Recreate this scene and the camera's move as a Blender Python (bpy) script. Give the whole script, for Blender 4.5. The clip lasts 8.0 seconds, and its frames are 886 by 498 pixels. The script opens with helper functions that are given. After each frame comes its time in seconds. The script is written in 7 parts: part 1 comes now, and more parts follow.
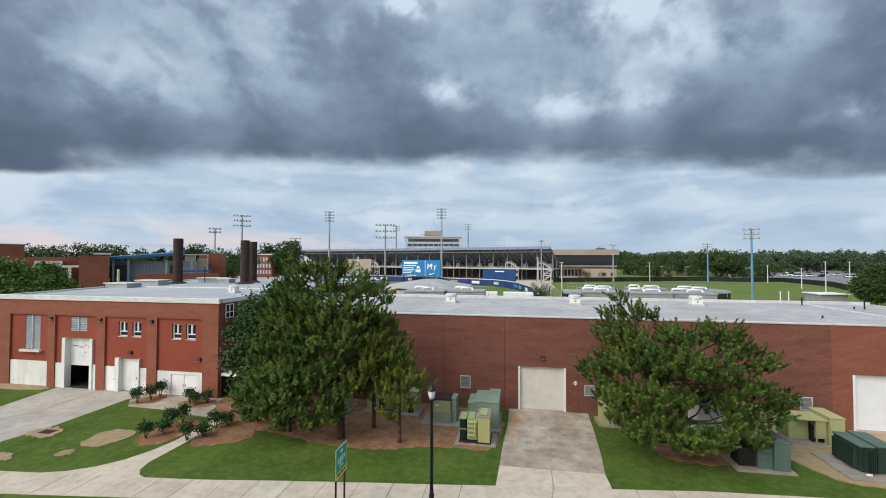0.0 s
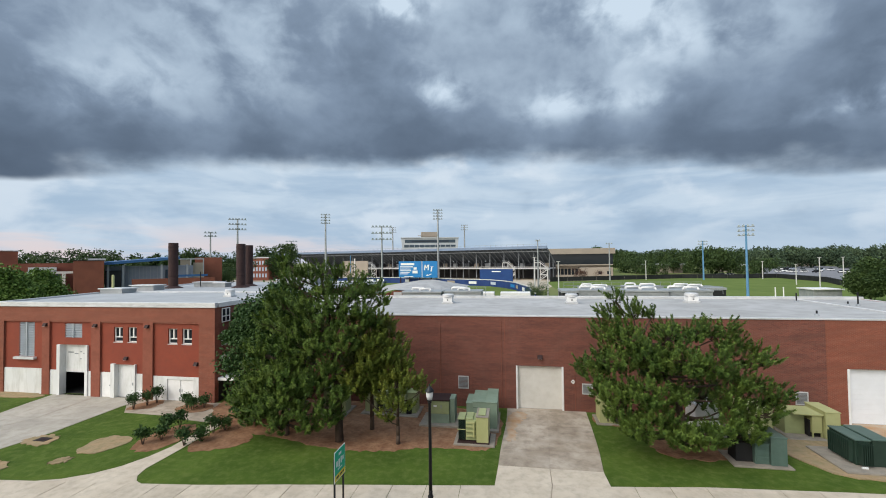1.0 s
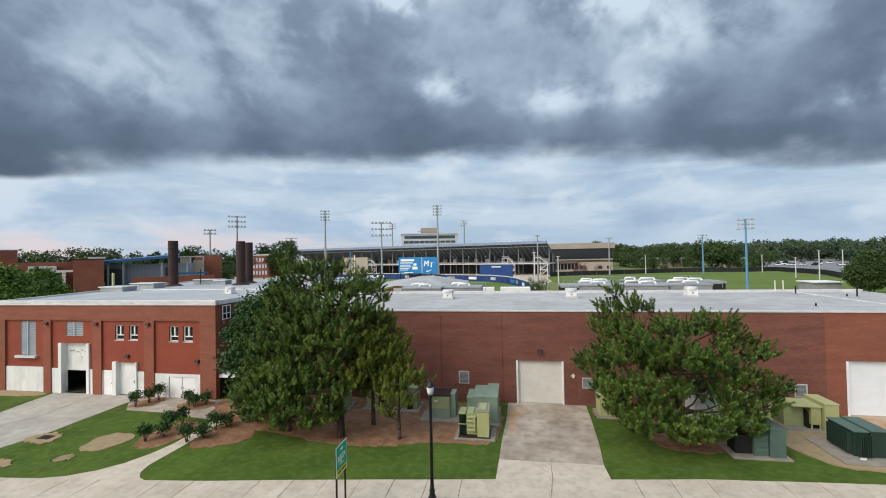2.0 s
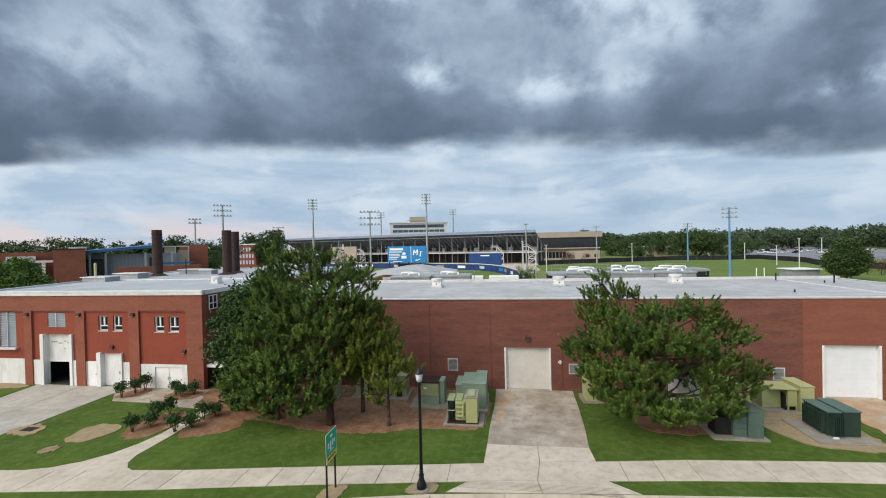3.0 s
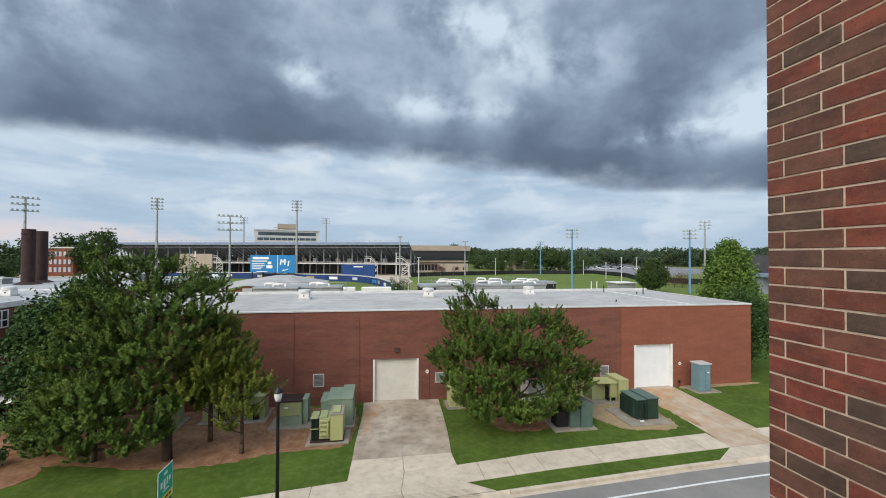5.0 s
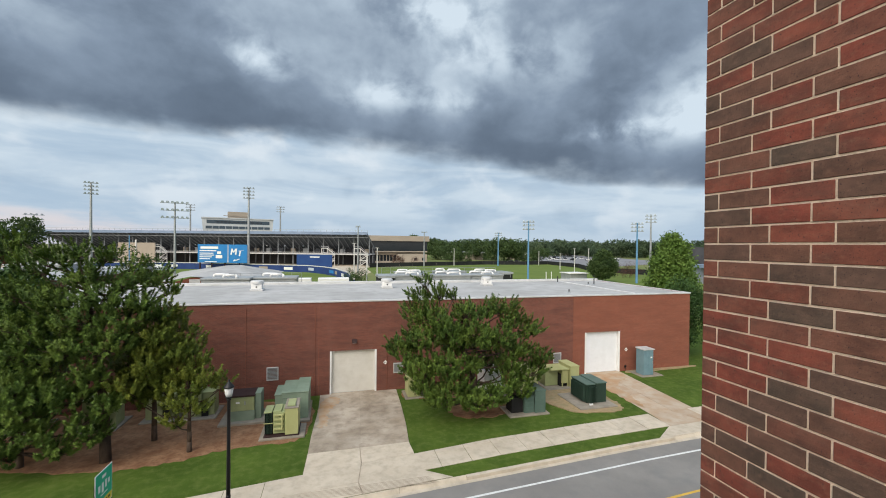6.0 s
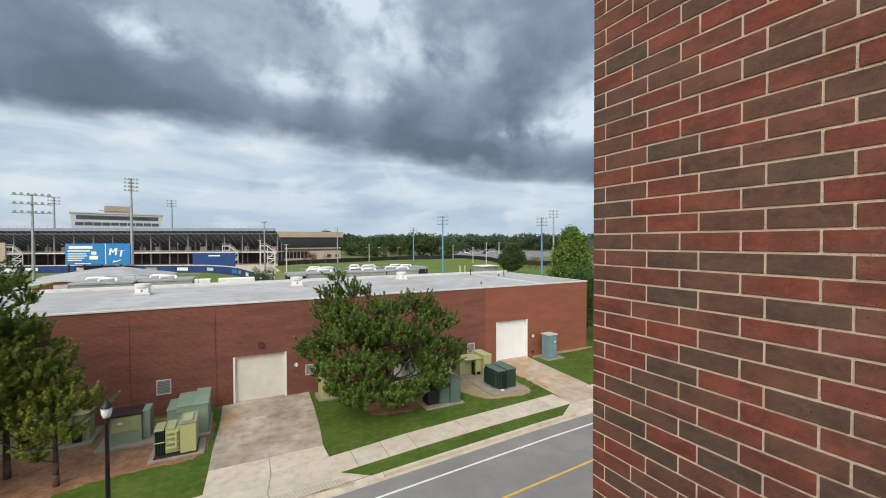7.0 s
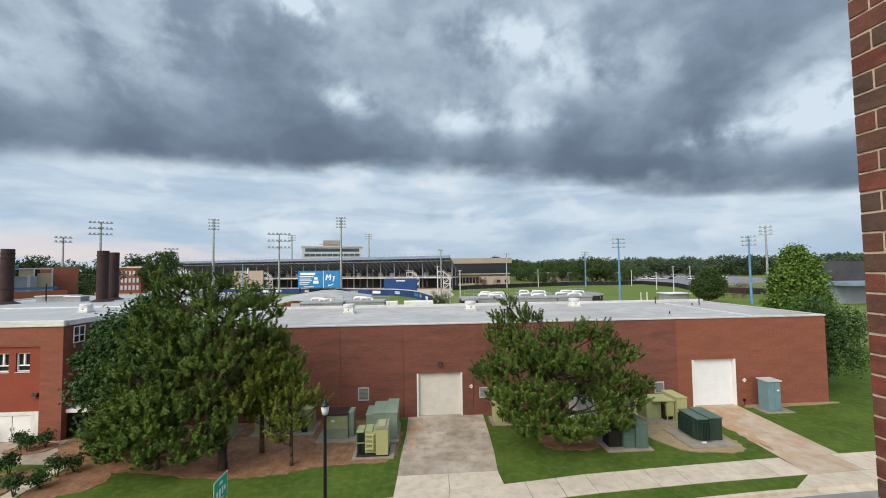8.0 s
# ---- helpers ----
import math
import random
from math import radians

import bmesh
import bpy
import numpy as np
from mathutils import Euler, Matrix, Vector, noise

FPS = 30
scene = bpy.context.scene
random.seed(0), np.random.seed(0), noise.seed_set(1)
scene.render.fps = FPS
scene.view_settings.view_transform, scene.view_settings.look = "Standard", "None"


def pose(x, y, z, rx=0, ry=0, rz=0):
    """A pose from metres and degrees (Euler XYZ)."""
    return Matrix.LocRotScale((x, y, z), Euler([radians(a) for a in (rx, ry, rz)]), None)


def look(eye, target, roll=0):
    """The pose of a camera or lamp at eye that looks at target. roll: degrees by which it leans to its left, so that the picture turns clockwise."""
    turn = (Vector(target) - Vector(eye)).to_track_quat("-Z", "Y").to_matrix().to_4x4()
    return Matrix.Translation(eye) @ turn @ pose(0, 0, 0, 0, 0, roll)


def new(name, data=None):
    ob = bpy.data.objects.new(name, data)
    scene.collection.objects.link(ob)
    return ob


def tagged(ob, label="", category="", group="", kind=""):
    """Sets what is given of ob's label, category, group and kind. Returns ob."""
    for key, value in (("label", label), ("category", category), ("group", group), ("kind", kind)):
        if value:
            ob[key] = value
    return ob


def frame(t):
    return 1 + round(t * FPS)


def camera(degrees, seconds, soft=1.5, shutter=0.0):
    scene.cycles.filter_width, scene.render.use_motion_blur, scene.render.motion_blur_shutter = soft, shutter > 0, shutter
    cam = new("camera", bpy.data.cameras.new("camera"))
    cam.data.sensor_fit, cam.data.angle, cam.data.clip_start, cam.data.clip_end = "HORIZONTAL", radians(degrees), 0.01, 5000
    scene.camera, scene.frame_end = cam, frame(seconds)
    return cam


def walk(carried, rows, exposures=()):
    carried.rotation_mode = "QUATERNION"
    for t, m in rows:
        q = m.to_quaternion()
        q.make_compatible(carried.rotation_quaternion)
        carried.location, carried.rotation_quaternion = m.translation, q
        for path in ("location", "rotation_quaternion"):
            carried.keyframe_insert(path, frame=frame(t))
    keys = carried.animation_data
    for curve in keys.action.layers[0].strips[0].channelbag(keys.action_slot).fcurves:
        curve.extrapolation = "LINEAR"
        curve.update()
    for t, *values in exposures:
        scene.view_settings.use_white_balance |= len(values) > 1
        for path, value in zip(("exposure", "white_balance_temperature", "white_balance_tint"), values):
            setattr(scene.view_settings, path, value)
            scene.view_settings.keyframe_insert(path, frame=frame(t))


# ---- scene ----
cam = camera(94.4, 8.0, 1.0)
PATH = [
    (0, (-0.002, -0.094, 10.146), (-0.354, 1.875, 10.196), 0.1),
    (0.5, (0.015, -0.09, 10.14), (-0.325, 1.88, 10.188), -0.2),
    (1, (0.037, -0.101, 10.139), (-0.299, 1.87, 10.193), -0.7),
    (2.5, (0.063, -0.119, 10.116), (-0.263, 1.854, 10.125), -1.5),
    (3, (0.083, -0.127, 10.095), (-0.201, 1.853, 10.074), -1.3),
    (3.5, (0.092, -0.136, 10.089), (-0.122, 1.852, 10.055), -0.8),
    (4, (0.174, -0.147, 10.09), (0.197, 1.853, 10.108), -0.7),
    (4.5, (0.257, -0.157, 10.090), (0.499, 1.828, 10.131), -0.4),
    (5.8, (0.259, -0.184, 10.096), (0.694, 1.768, 10.088), 0.8),
    (6, (0.271, -0.175, 10.101), (0.787, 1.757, 10.086), 0.6),
    (6.5, (0.316, -0.146, 10.082), (1.054, 1.712, 10.042), 0.4),
    (7, (0.382, -0.111, 10.086), (1.281, 1.676, 10.049), -0.2),
    (7.5, (0.332, -0.054, 10.116), (1.077, 1.801, 10.148), -1.0),
    (8, (0.248, -0.066, 10.083), (0.372, 1.927, 10.177), -0.8),
]
walk(cam, [(t, look(eye, target, roll)) for t, eye, target, roll in PATH],
     [(0, 0.02, 6500, 10), (4.5, 0.03, 6550, 10), (6.5, 0.12, 6850, 10), (7.2, 0.13, 6900, 10), (8, 0.10, 6750, 10)])


# ---- light, sky and exposure ----
world = bpy.data.worlds.new("world")
scene.world = world
world.use_nodes = True
SKY_GAIN = 1.0


def sky_nodes(tree):
    """Storm deck over a bright band: clouds laid out on a flat layer, brighter overhead and to the south."""
    n, ln = tree.nodes, tree.links
    n.clear()
    out = n.new("ShaderNodeOutputWorld")
    bg = n.new("ShaderNodeBackground")
    ln.new(bg.outputs[0], out.inputs[0])
    tc = n.new("ShaderNodeTexCoord")
    sep = n.new("ShaderNodeSeparateXYZ")
    ln.new(tc.outputs["Generated"], sep.inputs[0])

    def val(x, sock):
        if isinstance(x, (int, float)):
            sock.default_value = x
        else:
            ln.new(x, sock)

    def m(op, a, b=0.0, c=0.0, clamp=False):
        k = n.new("ShaderNodeMath")
        k.operation, k.use_clamp = op, clamp
        val(a, k.inputs[0]), val(b, k.inputs[1]), val(c, k.inputs[2])
        return k.outputs[0]

    def smooth(x, lo, hi, a=0.0, b=1.0):
        k = n.new("ShaderNodeMapRange")
        k.interpolation_type = "SMOOTHSTEP"
        val(x, k.inputs[0])
        for i, v in enumerate((lo, hi, a, b)):
            k.inputs[1 + i].default_value = v
        return k.outputs[0]

    def vec(x, y, z=0.0):
        k = n.new("ShaderNodeCombineXYZ")
        val(x, k.inputs[0]), val(y, k.inputs[1]), val(z, k.inputs[2])
        return k.outputs[0]

    def cloud(v, scale, detail, rough, distort=0.0):
        k = n.new("ShaderNodeTexNoise")
        ln.new(v, k.inputs["Vector"])
        k.inputs["Scale"].default_value = scale
        k.inputs["Detail"].default_value = detail
        k.inputs["Roughness"].default_value = rough
        k.inputs["Distortion"].default_value = distort
        return k.outputs["Fac"]

    def mix(f, a, b):
        k = n.new("ShaderNodeMix")
        k.data_type = "RGBA"
        val(f, k.inputs[0])
        for s, c in ((k.inputs[6], a), (k.inputs[7], b)):
            if isinstance(c, tuple):
                s.default_value = (*c, 1)
            else:
                ln.new(c, s)
        return k.outputs[2]

    x, y, z = sep.outputs
    zz = m("MAXIMUM", z, 0.012)
    px, py = m("DIVIDE", x, zz), m("DIVIDE", y, zz)
    flat = vec(px, py)
    soft = vec(m("MULTIPLY", x, 3.0), m("MULTIPLY", y, 3.0), m("MULTIPLY", z, 5.0))
    squash = vec(m("MULTIPLY", x, 2.6), m("MULTIPLY", y, 2.6), m("MULTIPLY", z, 5.2))
    big = cloud(squash, 0.9, 4, 0.5, 0.1)
    mid = cloud(squash, 2.4, 6, 0.52, 0.1)
    fine = cloud(soft, 1.6, 7, 0.5, 0.0)
    billow = cloud(vec(m("MULTIPLY", x, 5.0), m("MULTIPLY", y, 5.0), m("MULTIPLY", z, 7.0)), 1.0, 6, 0.5, 0.1)
    curl = cloud(vec(m("MULTIPLY", x, 13.0), m("MULTIPLY", y, 13.0), m("MULTIPLY", z, 15.0)), 1.0, 6, 0.55, 0.3)
    # the storm deck ends along a line across the view
    along = m("ADD", m("MULTIPLY", px, -0.174), m("MULTIPLY", py, 0.985))
    edge = m("ADD", along, m("MULTIPLY", m("SUBTRACT", mid, 0.5), 1.0))
    edge = m("ADD", edge, m("MULTIPLY", m("SUBTRACT", billow, 0.5), 1.5))
    for cx, cy, rx, ry, gain in ((4.0, 5.6, 1.5, 0.9, 0.75), (0.2, 6.5, 0.7, 0.6, 1.9), (-5.2, 3.6, 0.9, 0.6, 0.9)):
        dx, dy = m("DIVIDE", m("SUBTRACT", px, cx), rx), m("DIVIDE", m("SUBTRACT", py, cy), ry)
        r2 = m("ADD", m("MULTIPLY", dx, dx), m("MULTIPLY", dy, dy))
        edge = m("SUBTRACT", edge, m("MULTIPLY", m("POWER", 2.718, m("MULTIPLY", r2, -0.7)), gain))
    deck = smooth(edge, 3.6, 4.5, 1.0, 0.0)
    # deck tone
    tone = m("ADD", m("MULTIPLY", big, 0.34), m("MULTIPLY", fine, 0.40))
    tone = m("ADD", tone, 0.235)
    tone = m("ADD", tone, m("MULTIPLY", m("SUBTRACT", billow, 0.5), 0.26))
    tone = m("ADD", tone, m("MULTIPLY", m("SUBTRACT", curl, 0.5), 0.16))
    thick = smooth(along, 1.2, 3.7, 0.12, -0.11)
    tone = m("ADD", tone, thick)
    holes = 0.0
    for cx, cy, rx, ry, gain in ((-0.42, 2.40, 0.15, 0.22, 0.23), (0.32, 2.75, 0.22, 0.28, 0.20), (0.78, 2.75, 0.20, 0.22, 0.14), (2.24, 3.05, 0.20, 0.26, 0.18), (-0.42, 1.53, 0.09, 0.09, 0.30),
                                 (0.40, 1.70, 0.26, 0.16, 0.18), (0.78, 2.05, 0.34, 0.22, 0.12), (2.9, 2.0, 0.6, 0.9, 0.40), (1.3, 1.9, 0.5, 0.3, 0.04), (-2.1, 1.9, 0.9, 0.5, 0.11), (-1.0, 1.5, 0.5, 0.3, 0.07)):
        dx = m("DIVIDE", m("SUBTRACT", px, cx), rx)
        dy = m("DIVIDE", m("SUBTRACT", py, cy), ry)
        r2 = m("ADD", m("MULTIPLY", dx, dx), m("MULTIPLY", dy, dy))
        holes = m("ADD", holes, m("MULTIPLY", m("POWER", 2.718, m("MULTIPLY", r2, -0.7)), gain))
    ragged = smooth(m("ADD", m("MULTIPLY", billow, 0.5), m("MULTIPLY", curl, 0.5)), 0.40, 0.60, 0.15, 1.5)
    tone = m("ADD", tone, m("MULTIPLY", holes, ragged))
    ramp = n.new("ShaderNodeValToRGB")
    ln.new(tone, ramp.inputs[0])
    e = ramp.color_ramp.elements
    e[0].position, e[0].color = 0.34, (0.098, 0.132, 0.180, 1)
    e[1].position, e[1].color = 0.98, (0.62, 0.72, 0.80, 1)
    for pos, col in ((0.50, (0.135, 0.180, 0.242, 1)), (0.66, (0.225, 0.29, 0.375, 1)), (0.82, (0.40, 0.49, 0.58, 1))):
        k = e.new(pos)
        k.color = col
    # the bright band under the deck, streaked and paler to the north-west
    streak = cloud(vec(m("MULTIPLY", x, 2.2), m("MULTIPLY", y, 2.2), m("MULTIPLY", z, 12.0)), 1.5, 6, 0.55, 0.5)
    puff = cloud(vec(m("MULTIPLY", x, 6.0), m("MULTIPLY", y, 6.0), m("MULTIPLY", z, 11.0)), 1.0, 6, 0.5, 0.2)
    band = mix(smooth(streak, 0.34, 0.66), (0.40, 0.52, 0.64), (0.57, 0.67, 0.75))
    band = mix(m("MULTIPLY", smooth(puff, 0.50, 0.66), 0.75), band, (0.70, 0.77, 0.82))
    band = mix(m("MULTIPLY", smooth(puff, 0.46, 0.26), 0.4), band, (0.28, 0.38, 0.49))
    west = smooth(x, 0.1, -0.75)
    low = smooth(z, 0.01, 0.10, 1.0, 0.0)
    warm = m("MULTIPLY", m("MULTIPLY", west, smooth(streak, 0.42, 0.62)), smooth(z, 0.02, 0.11, 1.0, 0.0))
    band = mix(m("MULTIPLY", low, 0.5), band, (0.40, 0.51, 0.62))
    band = mix(m("MULTIPLY", warm, 0.8), band, (0.80, 0.66, 0.62))
    sky = mix(deck, band, ramp.outputs[0])
    # the deck is thin to the south and overhead, where most of the light comes from
    side = m("ADD", m("MULTIPLY", x, -0.62), m("MULTIPLY", y, -0.78))
    glow = m("ADD", smooth(side, 0.12, 0.75, 1.0, 4.5), smooth(z, 0.62, 0.95, 0.0, 1.6))
    sky = mix(m("MULTIPLY", smooth(side, 0.12, 0.75), 0.9), sky, (0.515, 0.46, 0.385))
    tint = n.new("ShaderNodeVectorMath")
    tint.operation = "MULTIPLY"
    ln.new(sky, tint.inputs[0])
    tint.inputs[1].default_value = (0.97, 1.0, 1.05)
    sky = tint.outputs[0]
    k = n.new("ShaderNodeVectorMath")
    k.operation = "SCALE"
    ln.new(sky, k.inputs[0])
    ln.new(m("MULTIPLY", glow, SKY_GAIN), k.inputs["Scale"])
    ln.new(k.outputs[0], bg.inputs[0])
    bg.inputs[1].default_value = 1.0


sky_nodes(world.node_tree)

sun_data = bpy.data.lights.new("sun", "SUN")
sun_data.energy, sun_data.angle, sun_data.color = 1.5, radians(30), (1.0, 0.96, 0.9)
sun = new("sun", sun_data)
sun.matrix_world = look((0, 0, 60), (42, 48, 0))


# ---- materials ----
def material(name, rough=0.8, metal=0.0, spec=0.3):
    mt = bpy.data.materials.new(name)
    mt.use_nodes = True
    b = mt.node_tree.nodes["Principled BSDF"]
    b.inputs["Roughness"].default_value = rough
    b.inputs["Metallic"].default_value = metal
    b.inputs["Specular IOR Level"].default_value = spec
    return mt, mt.node_tree.nodes, mt.node_tree.links, b


def mixed(n, ln, f, a, b, blend="MIX"):
    k = n.new("ShaderNodeMix")
    k.data_type, k.blend_type = "RGBA", blend
    if isinstance(f, (int, float)):
        k.inputs[0].default_value = f
    else:
        ln.new(f, k.inputs[0])
    for s, c in ((k.inputs[6], a), (k.inputs[7], b)):
        if isinstance(c, tuple):
            s.default_value = (*c, 1)
        else:
            ln.new(c, s)
    return k.outputs[2]


def noise_of(n, ln, scale, detail=4, rough=0.6, stretch=(1, 1, 1), lo=0.35, hi=0.65):
    g = n.new("ShaderNodeNewGeometry")
    mp = n.new("ShaderNodeMapping")
    mp.inputs["Scale"].default_value = stretch
    ln.new(g.outputs["Position"], mp.inputs[0])
    k = n.new("ShaderNodeTexNoise")
    k.inputs["Scale"].default_value, k.inputs["Detail"].default_value, k.inputs["Roughness"].default_value = scale, detail, rough
    ln.new(mp.outputs[0], k.inputs["Vector"])
    r = n.new("ShaderNodeMapRange")
    r.inputs[1].default_value, r.inputs[2].default_value = lo, hi
    ln.new(k.outputs["Fac"], r.inputs[0])
    return r.outputs[0]


def surface(name, c1, c2, scale=1.0, rough=0.8, metal=0.0, c3=None, scale3=8.0, amount3=0.4, bump=0.2, bump_scale=30.0, stretch=(1, 1, 1), vary=0.0, spec=0.3):
    """A surface of two tones in broad patches, a third in fine ones, and fine relief."""
    mt, n, ln, b = material(name, rough, metal, spec)
    col = mixed(n, ln, noise_of(n, ln, scale, 5, 0.6, stretch), c1, c2)
    if c3:
        f = n.new("ShaderNodeMath")
        f.operation = "MULTIPLY"
        f.inputs[1].default_value = amount3
        ln.new(noise_of(n, ln, scale3, 4, 0.6, stretch, 0.45, 0.7), f.inputs[0])
        col = mixed(n, ln, f.outputs[0], col, c3)
    if vary:
        oi = n.new("ShaderNodeObjectInfo")
        hs = n.new("ShaderNodeHueSaturation")
        r = n.new("ShaderNodeMapRange")
        r.inputs[3].default_value, r.inputs[4].default_value = 1 - vary, 1 + vary
        ln.new(oi.outputs["Random"], r.inputs[0])
        ln.new(r.outputs[0], hs.inputs["Value"])
        ln.new(col, hs.inputs["Color"])
        col = hs.outputs[0]
    ln.new(col, b.inputs["Base Color"])
    if bump:
        bp = n.new("ShaderNodeBump")
        bp.inputs["Strength"].default_value = bump
        bp.inputs["Distance"].default_value = 0.02
        ln.new(noise_of(n, ln, bump_scale, 3, 0.6, (1, 1, 1), 0.2, 0.8), bp.inputs["Height"])
        ln.new(bp.outputs[0], b.inputs["Normal"])
    return mt


def brickwork(name, a, b_, mortar, dark, w=0.203, h=0.0677, stain=0.5):
    """Running-bond brick on upright faces, with soot streaks and weathered patches."""
    mt, n, ln, b = material(name, 0.88, 0, 0.2)
    g = n.new("ShaderNodeNewGeometry")
    s = n.new("ShaderNodeSeparateXYZ")
    ln.new(g.outputs["Position"], s.inputs[0])
    ad = n.new("ShaderNodeMath")
    ln.new(s.outputs[0], ad.inputs[0])
    ln.new(s.outputs[1], ad.inputs[1])
    cb = n.new("ShaderNodeCombineXYZ")
    ln.new(ad.outputs[0], cb.inputs[0])
    ln.new(s.outputs[2], cb.inputs[1])
    br = n.new("ShaderNodeTexBrick")
    br.inputs["Scale"].default_value = 1.0
    br.inputs["Brick Width"].default_value, br.inputs["Row Height"].default_value = w, h
    br.inputs["Mortar Size"].default_value, br.inputs["Mortar Smooth"].default_value = 0.005, 0.3
    for k, c in (("Color1", a), ("Color2", b_), ("Mortar", mortar)):
        br.inputs[k].default_value = (*c, 1)
    ln.new(cb.outputs[0], br.inputs["Vector"])
    col = br.outputs["Color"]
    f = n.new("ShaderNodeMath")
    f.operation = "MULTIPLY"
    f.inputs[1].default_value = stain
    ln.new(noise_of(n, ln, 0.9, 5, 0.65, (0.5, 0.5, 2.2), 0.4, 0.68), f.inputs[0])
    col = mixed(n, ln, f.outputs[0], col, dark)
    f2 = n.new("ShaderNodeMath")
    f2.operation = "MULTIPLY"
    f2.inputs[1].default_value = 0.34
    ln.new(noise_of(n, ln, 2.2, 5, 0.7, (0.55, 0.55, 5.5), 0.45, 0.72), f2.inputs[0])
    col = mixed(n, ln, f2.outputs[0], col, dark)
    ln.new(col, b.inputs["Base Color"])
    bp = n.new("ShaderNodeBump")
    bp.inputs["Strength"].default_value, bp.inputs["Distance"].default_value = 0.4, 0.008
    iv = n.new("ShaderNodeMath")
    iv.operation, iv.inputs[0].default_value = "SUBTRACT", 1.0
    ln.new(br.outputs["Fac"], iv.inputs[1])
    ln.new(iv.outputs[0], bp.inputs["Height"])
    ln.new(bp.outputs[0], b.inputs["Normal"])
    return mt


def foliage(name, c1, c2, c3, scale=0.9):
    """Leaves or needles: each island its own shade, lighter and darker sprays, and broad patches."""
    mt, n, ln, b = material(name, 0.65, 0, 0.25)
    g = n.new("ShaderNodeNewGeometry")
    col = mixed(n, ln, g.outputs["Random Per Island"], c1, c2)
    spray = mixed(n, ln, noise_of(n, ln, scale * 3.3, 3, 0.6, (1, 1, 1), 0.38, 0.64), c1, c2)
    col = mixed(n, ln, 0.55, col, spray)
    f = n.new("ShaderNodeMath")
    f.operation, f.inputs[1].default_value = "MULTIPLY", 0.6
    ln.new(noise_of(n, ln, scale, 3, 0.6, (1, 1, 1), 0.45, 0.65), f.inputs[0])
    ln.new(mixed(n, ln, f.outputs[0], col, c3), b.inputs["Base Color"])
    return mt


def glazing(name, col=(0.02, 0.025, 0.03), rough=0.08):
    mt, n, ln, b = material(name, rough, 0, 0.6)
    b.inputs["Base Color"].default_value = (*col, 1)
    b.inputs["Specular IOR Level"].default_value = 0.2
    return mt


M_GRASS = surface("grass", (0.046, 0.084, 0.012), (0.078, 0.122, 0.020), 0.4, 0.95, 0, (0.15, 0.175, 0.05), 2.6, 0.38, 0.9, 22, spec=0.1)
M_FIELD = surface("sports_turf", (0.10, 0.145, 0.034), (0.13, 0.175, 0.045), 0.06, 0.95, 0, (0.17, 0.21, 0.06), 0.3, 0.3, 0, spec=0.1)
M_MEADOW = surface("far_ground", (0.13, 0.17, 0.05), (0.18, 0.19, 0.08), 0.02, 0.95, 0, (0.10, 0.13, 0.04), 0.1, 0.4, 0, spec=0.1)
M_CONC = surface("concrete", (0.47, 0.40, 0.31), (0.56, 0.485, 0.385), 0.6, 0.9, 0, (0.31, 0.265, 0.205), 2.2, 0.5, 0.25, 60, vary=0.05)
M_DRIVE = surface("old_concrete", (0.29, 0.235, 0.175), (0.45, 0.385, 0.31), 0.55, 0.9, 0, (0.20, 0.16, 0.12), 1.4, 0.75, 0.35, 40, vary=0.06)
M_CONC_TAN = surface("clay_tinted_concrete", (0.40, 0.30, 0.21), (0.47, 0.395, 0.31), 0.6, 0.9, 0, (0.36, 0.22, 0.12), 1.3, 0.55, 0.25, 60, vary=0.05)
M_CONC_WORN = surface("worn_grey_concrete", (0.34, 0.31, 0.26), (0.43, 0.395, 0.335), 0.5, 0.9, 0, (0.25, 0.225, 0.185), 1.8, 0.5, 0.25, 60, vary=0.05)
M_CLAY = surface("clay_stain", (0.42, 0.25, 0.13), (0.44, 0.36, 0.27), 0.9, 0.95, 0, (0.36, 0.19, 0.09), 2.0, 0.5, 0.3, 30)
M_ASPHALT = surface("asphalt", (0.20, 0.187, 0.173), (0.245, 0.23, 0.212), 0.35, 0.9, 0, (0.15, 0.15, 0.15), 1.2, 0.35, 0.35, 80)
M_LOT = surface("parking_asphalt", (0.17, 0.17, 0.18), (0.22, 0.22, 0.23), 0.05, 0.9, bump=0)
M_MULCH = surface("pine_straw", (0.20, 0.10, 0.055), (0.31, 0.18, 0.105), 1.4, 0.98, 0, (0.13, 0.07, 0.045), 5.0, 0.6, 0.9, 25, spec=0.1)
M_DIRT = surface("bare_soil", (0.36, 0.25, 0.15), (0.27, 0.22, 0.13), 1.5, 0.98, 0, (0.20, 0.17, 0.07), 4.0, 0.5, 0.6, 25, spec=0.1)
M_GRAVEL = surface("gravel", (0.23, 0.21, 0.19), (0.32, 0.30, 0.27), 4.0, 0.95, 0, (0.14, 0.13, 0.12), 20.0, 0.6, 0.9, 45)
M_WHITE_LINE = surface("white_road_paint", (0.62, 0.62, 0.60), (0.72, 0.72, 0.70), 3.0, 0.7, 0, (0.4, 0.4, 0.39), 9, 0.4, 0.1)
M_YELLOW_LINE = surface("yellow_road_paint", (0.60, 0.36, 0.05), (0.68, 0.43, 0.08), 3.0, 0.7, 0, (0.4, 0.27, 0.08), 9, 0.4, 0.1)
M_BRICK_OLD = brickwork("weathered_brick", (0.212, 0.074, 0.051), (0.162, 0.057, 0.042), (0.23, 0.145, 0.115), (0.090, 0.042, 0.035), stain=0.55)
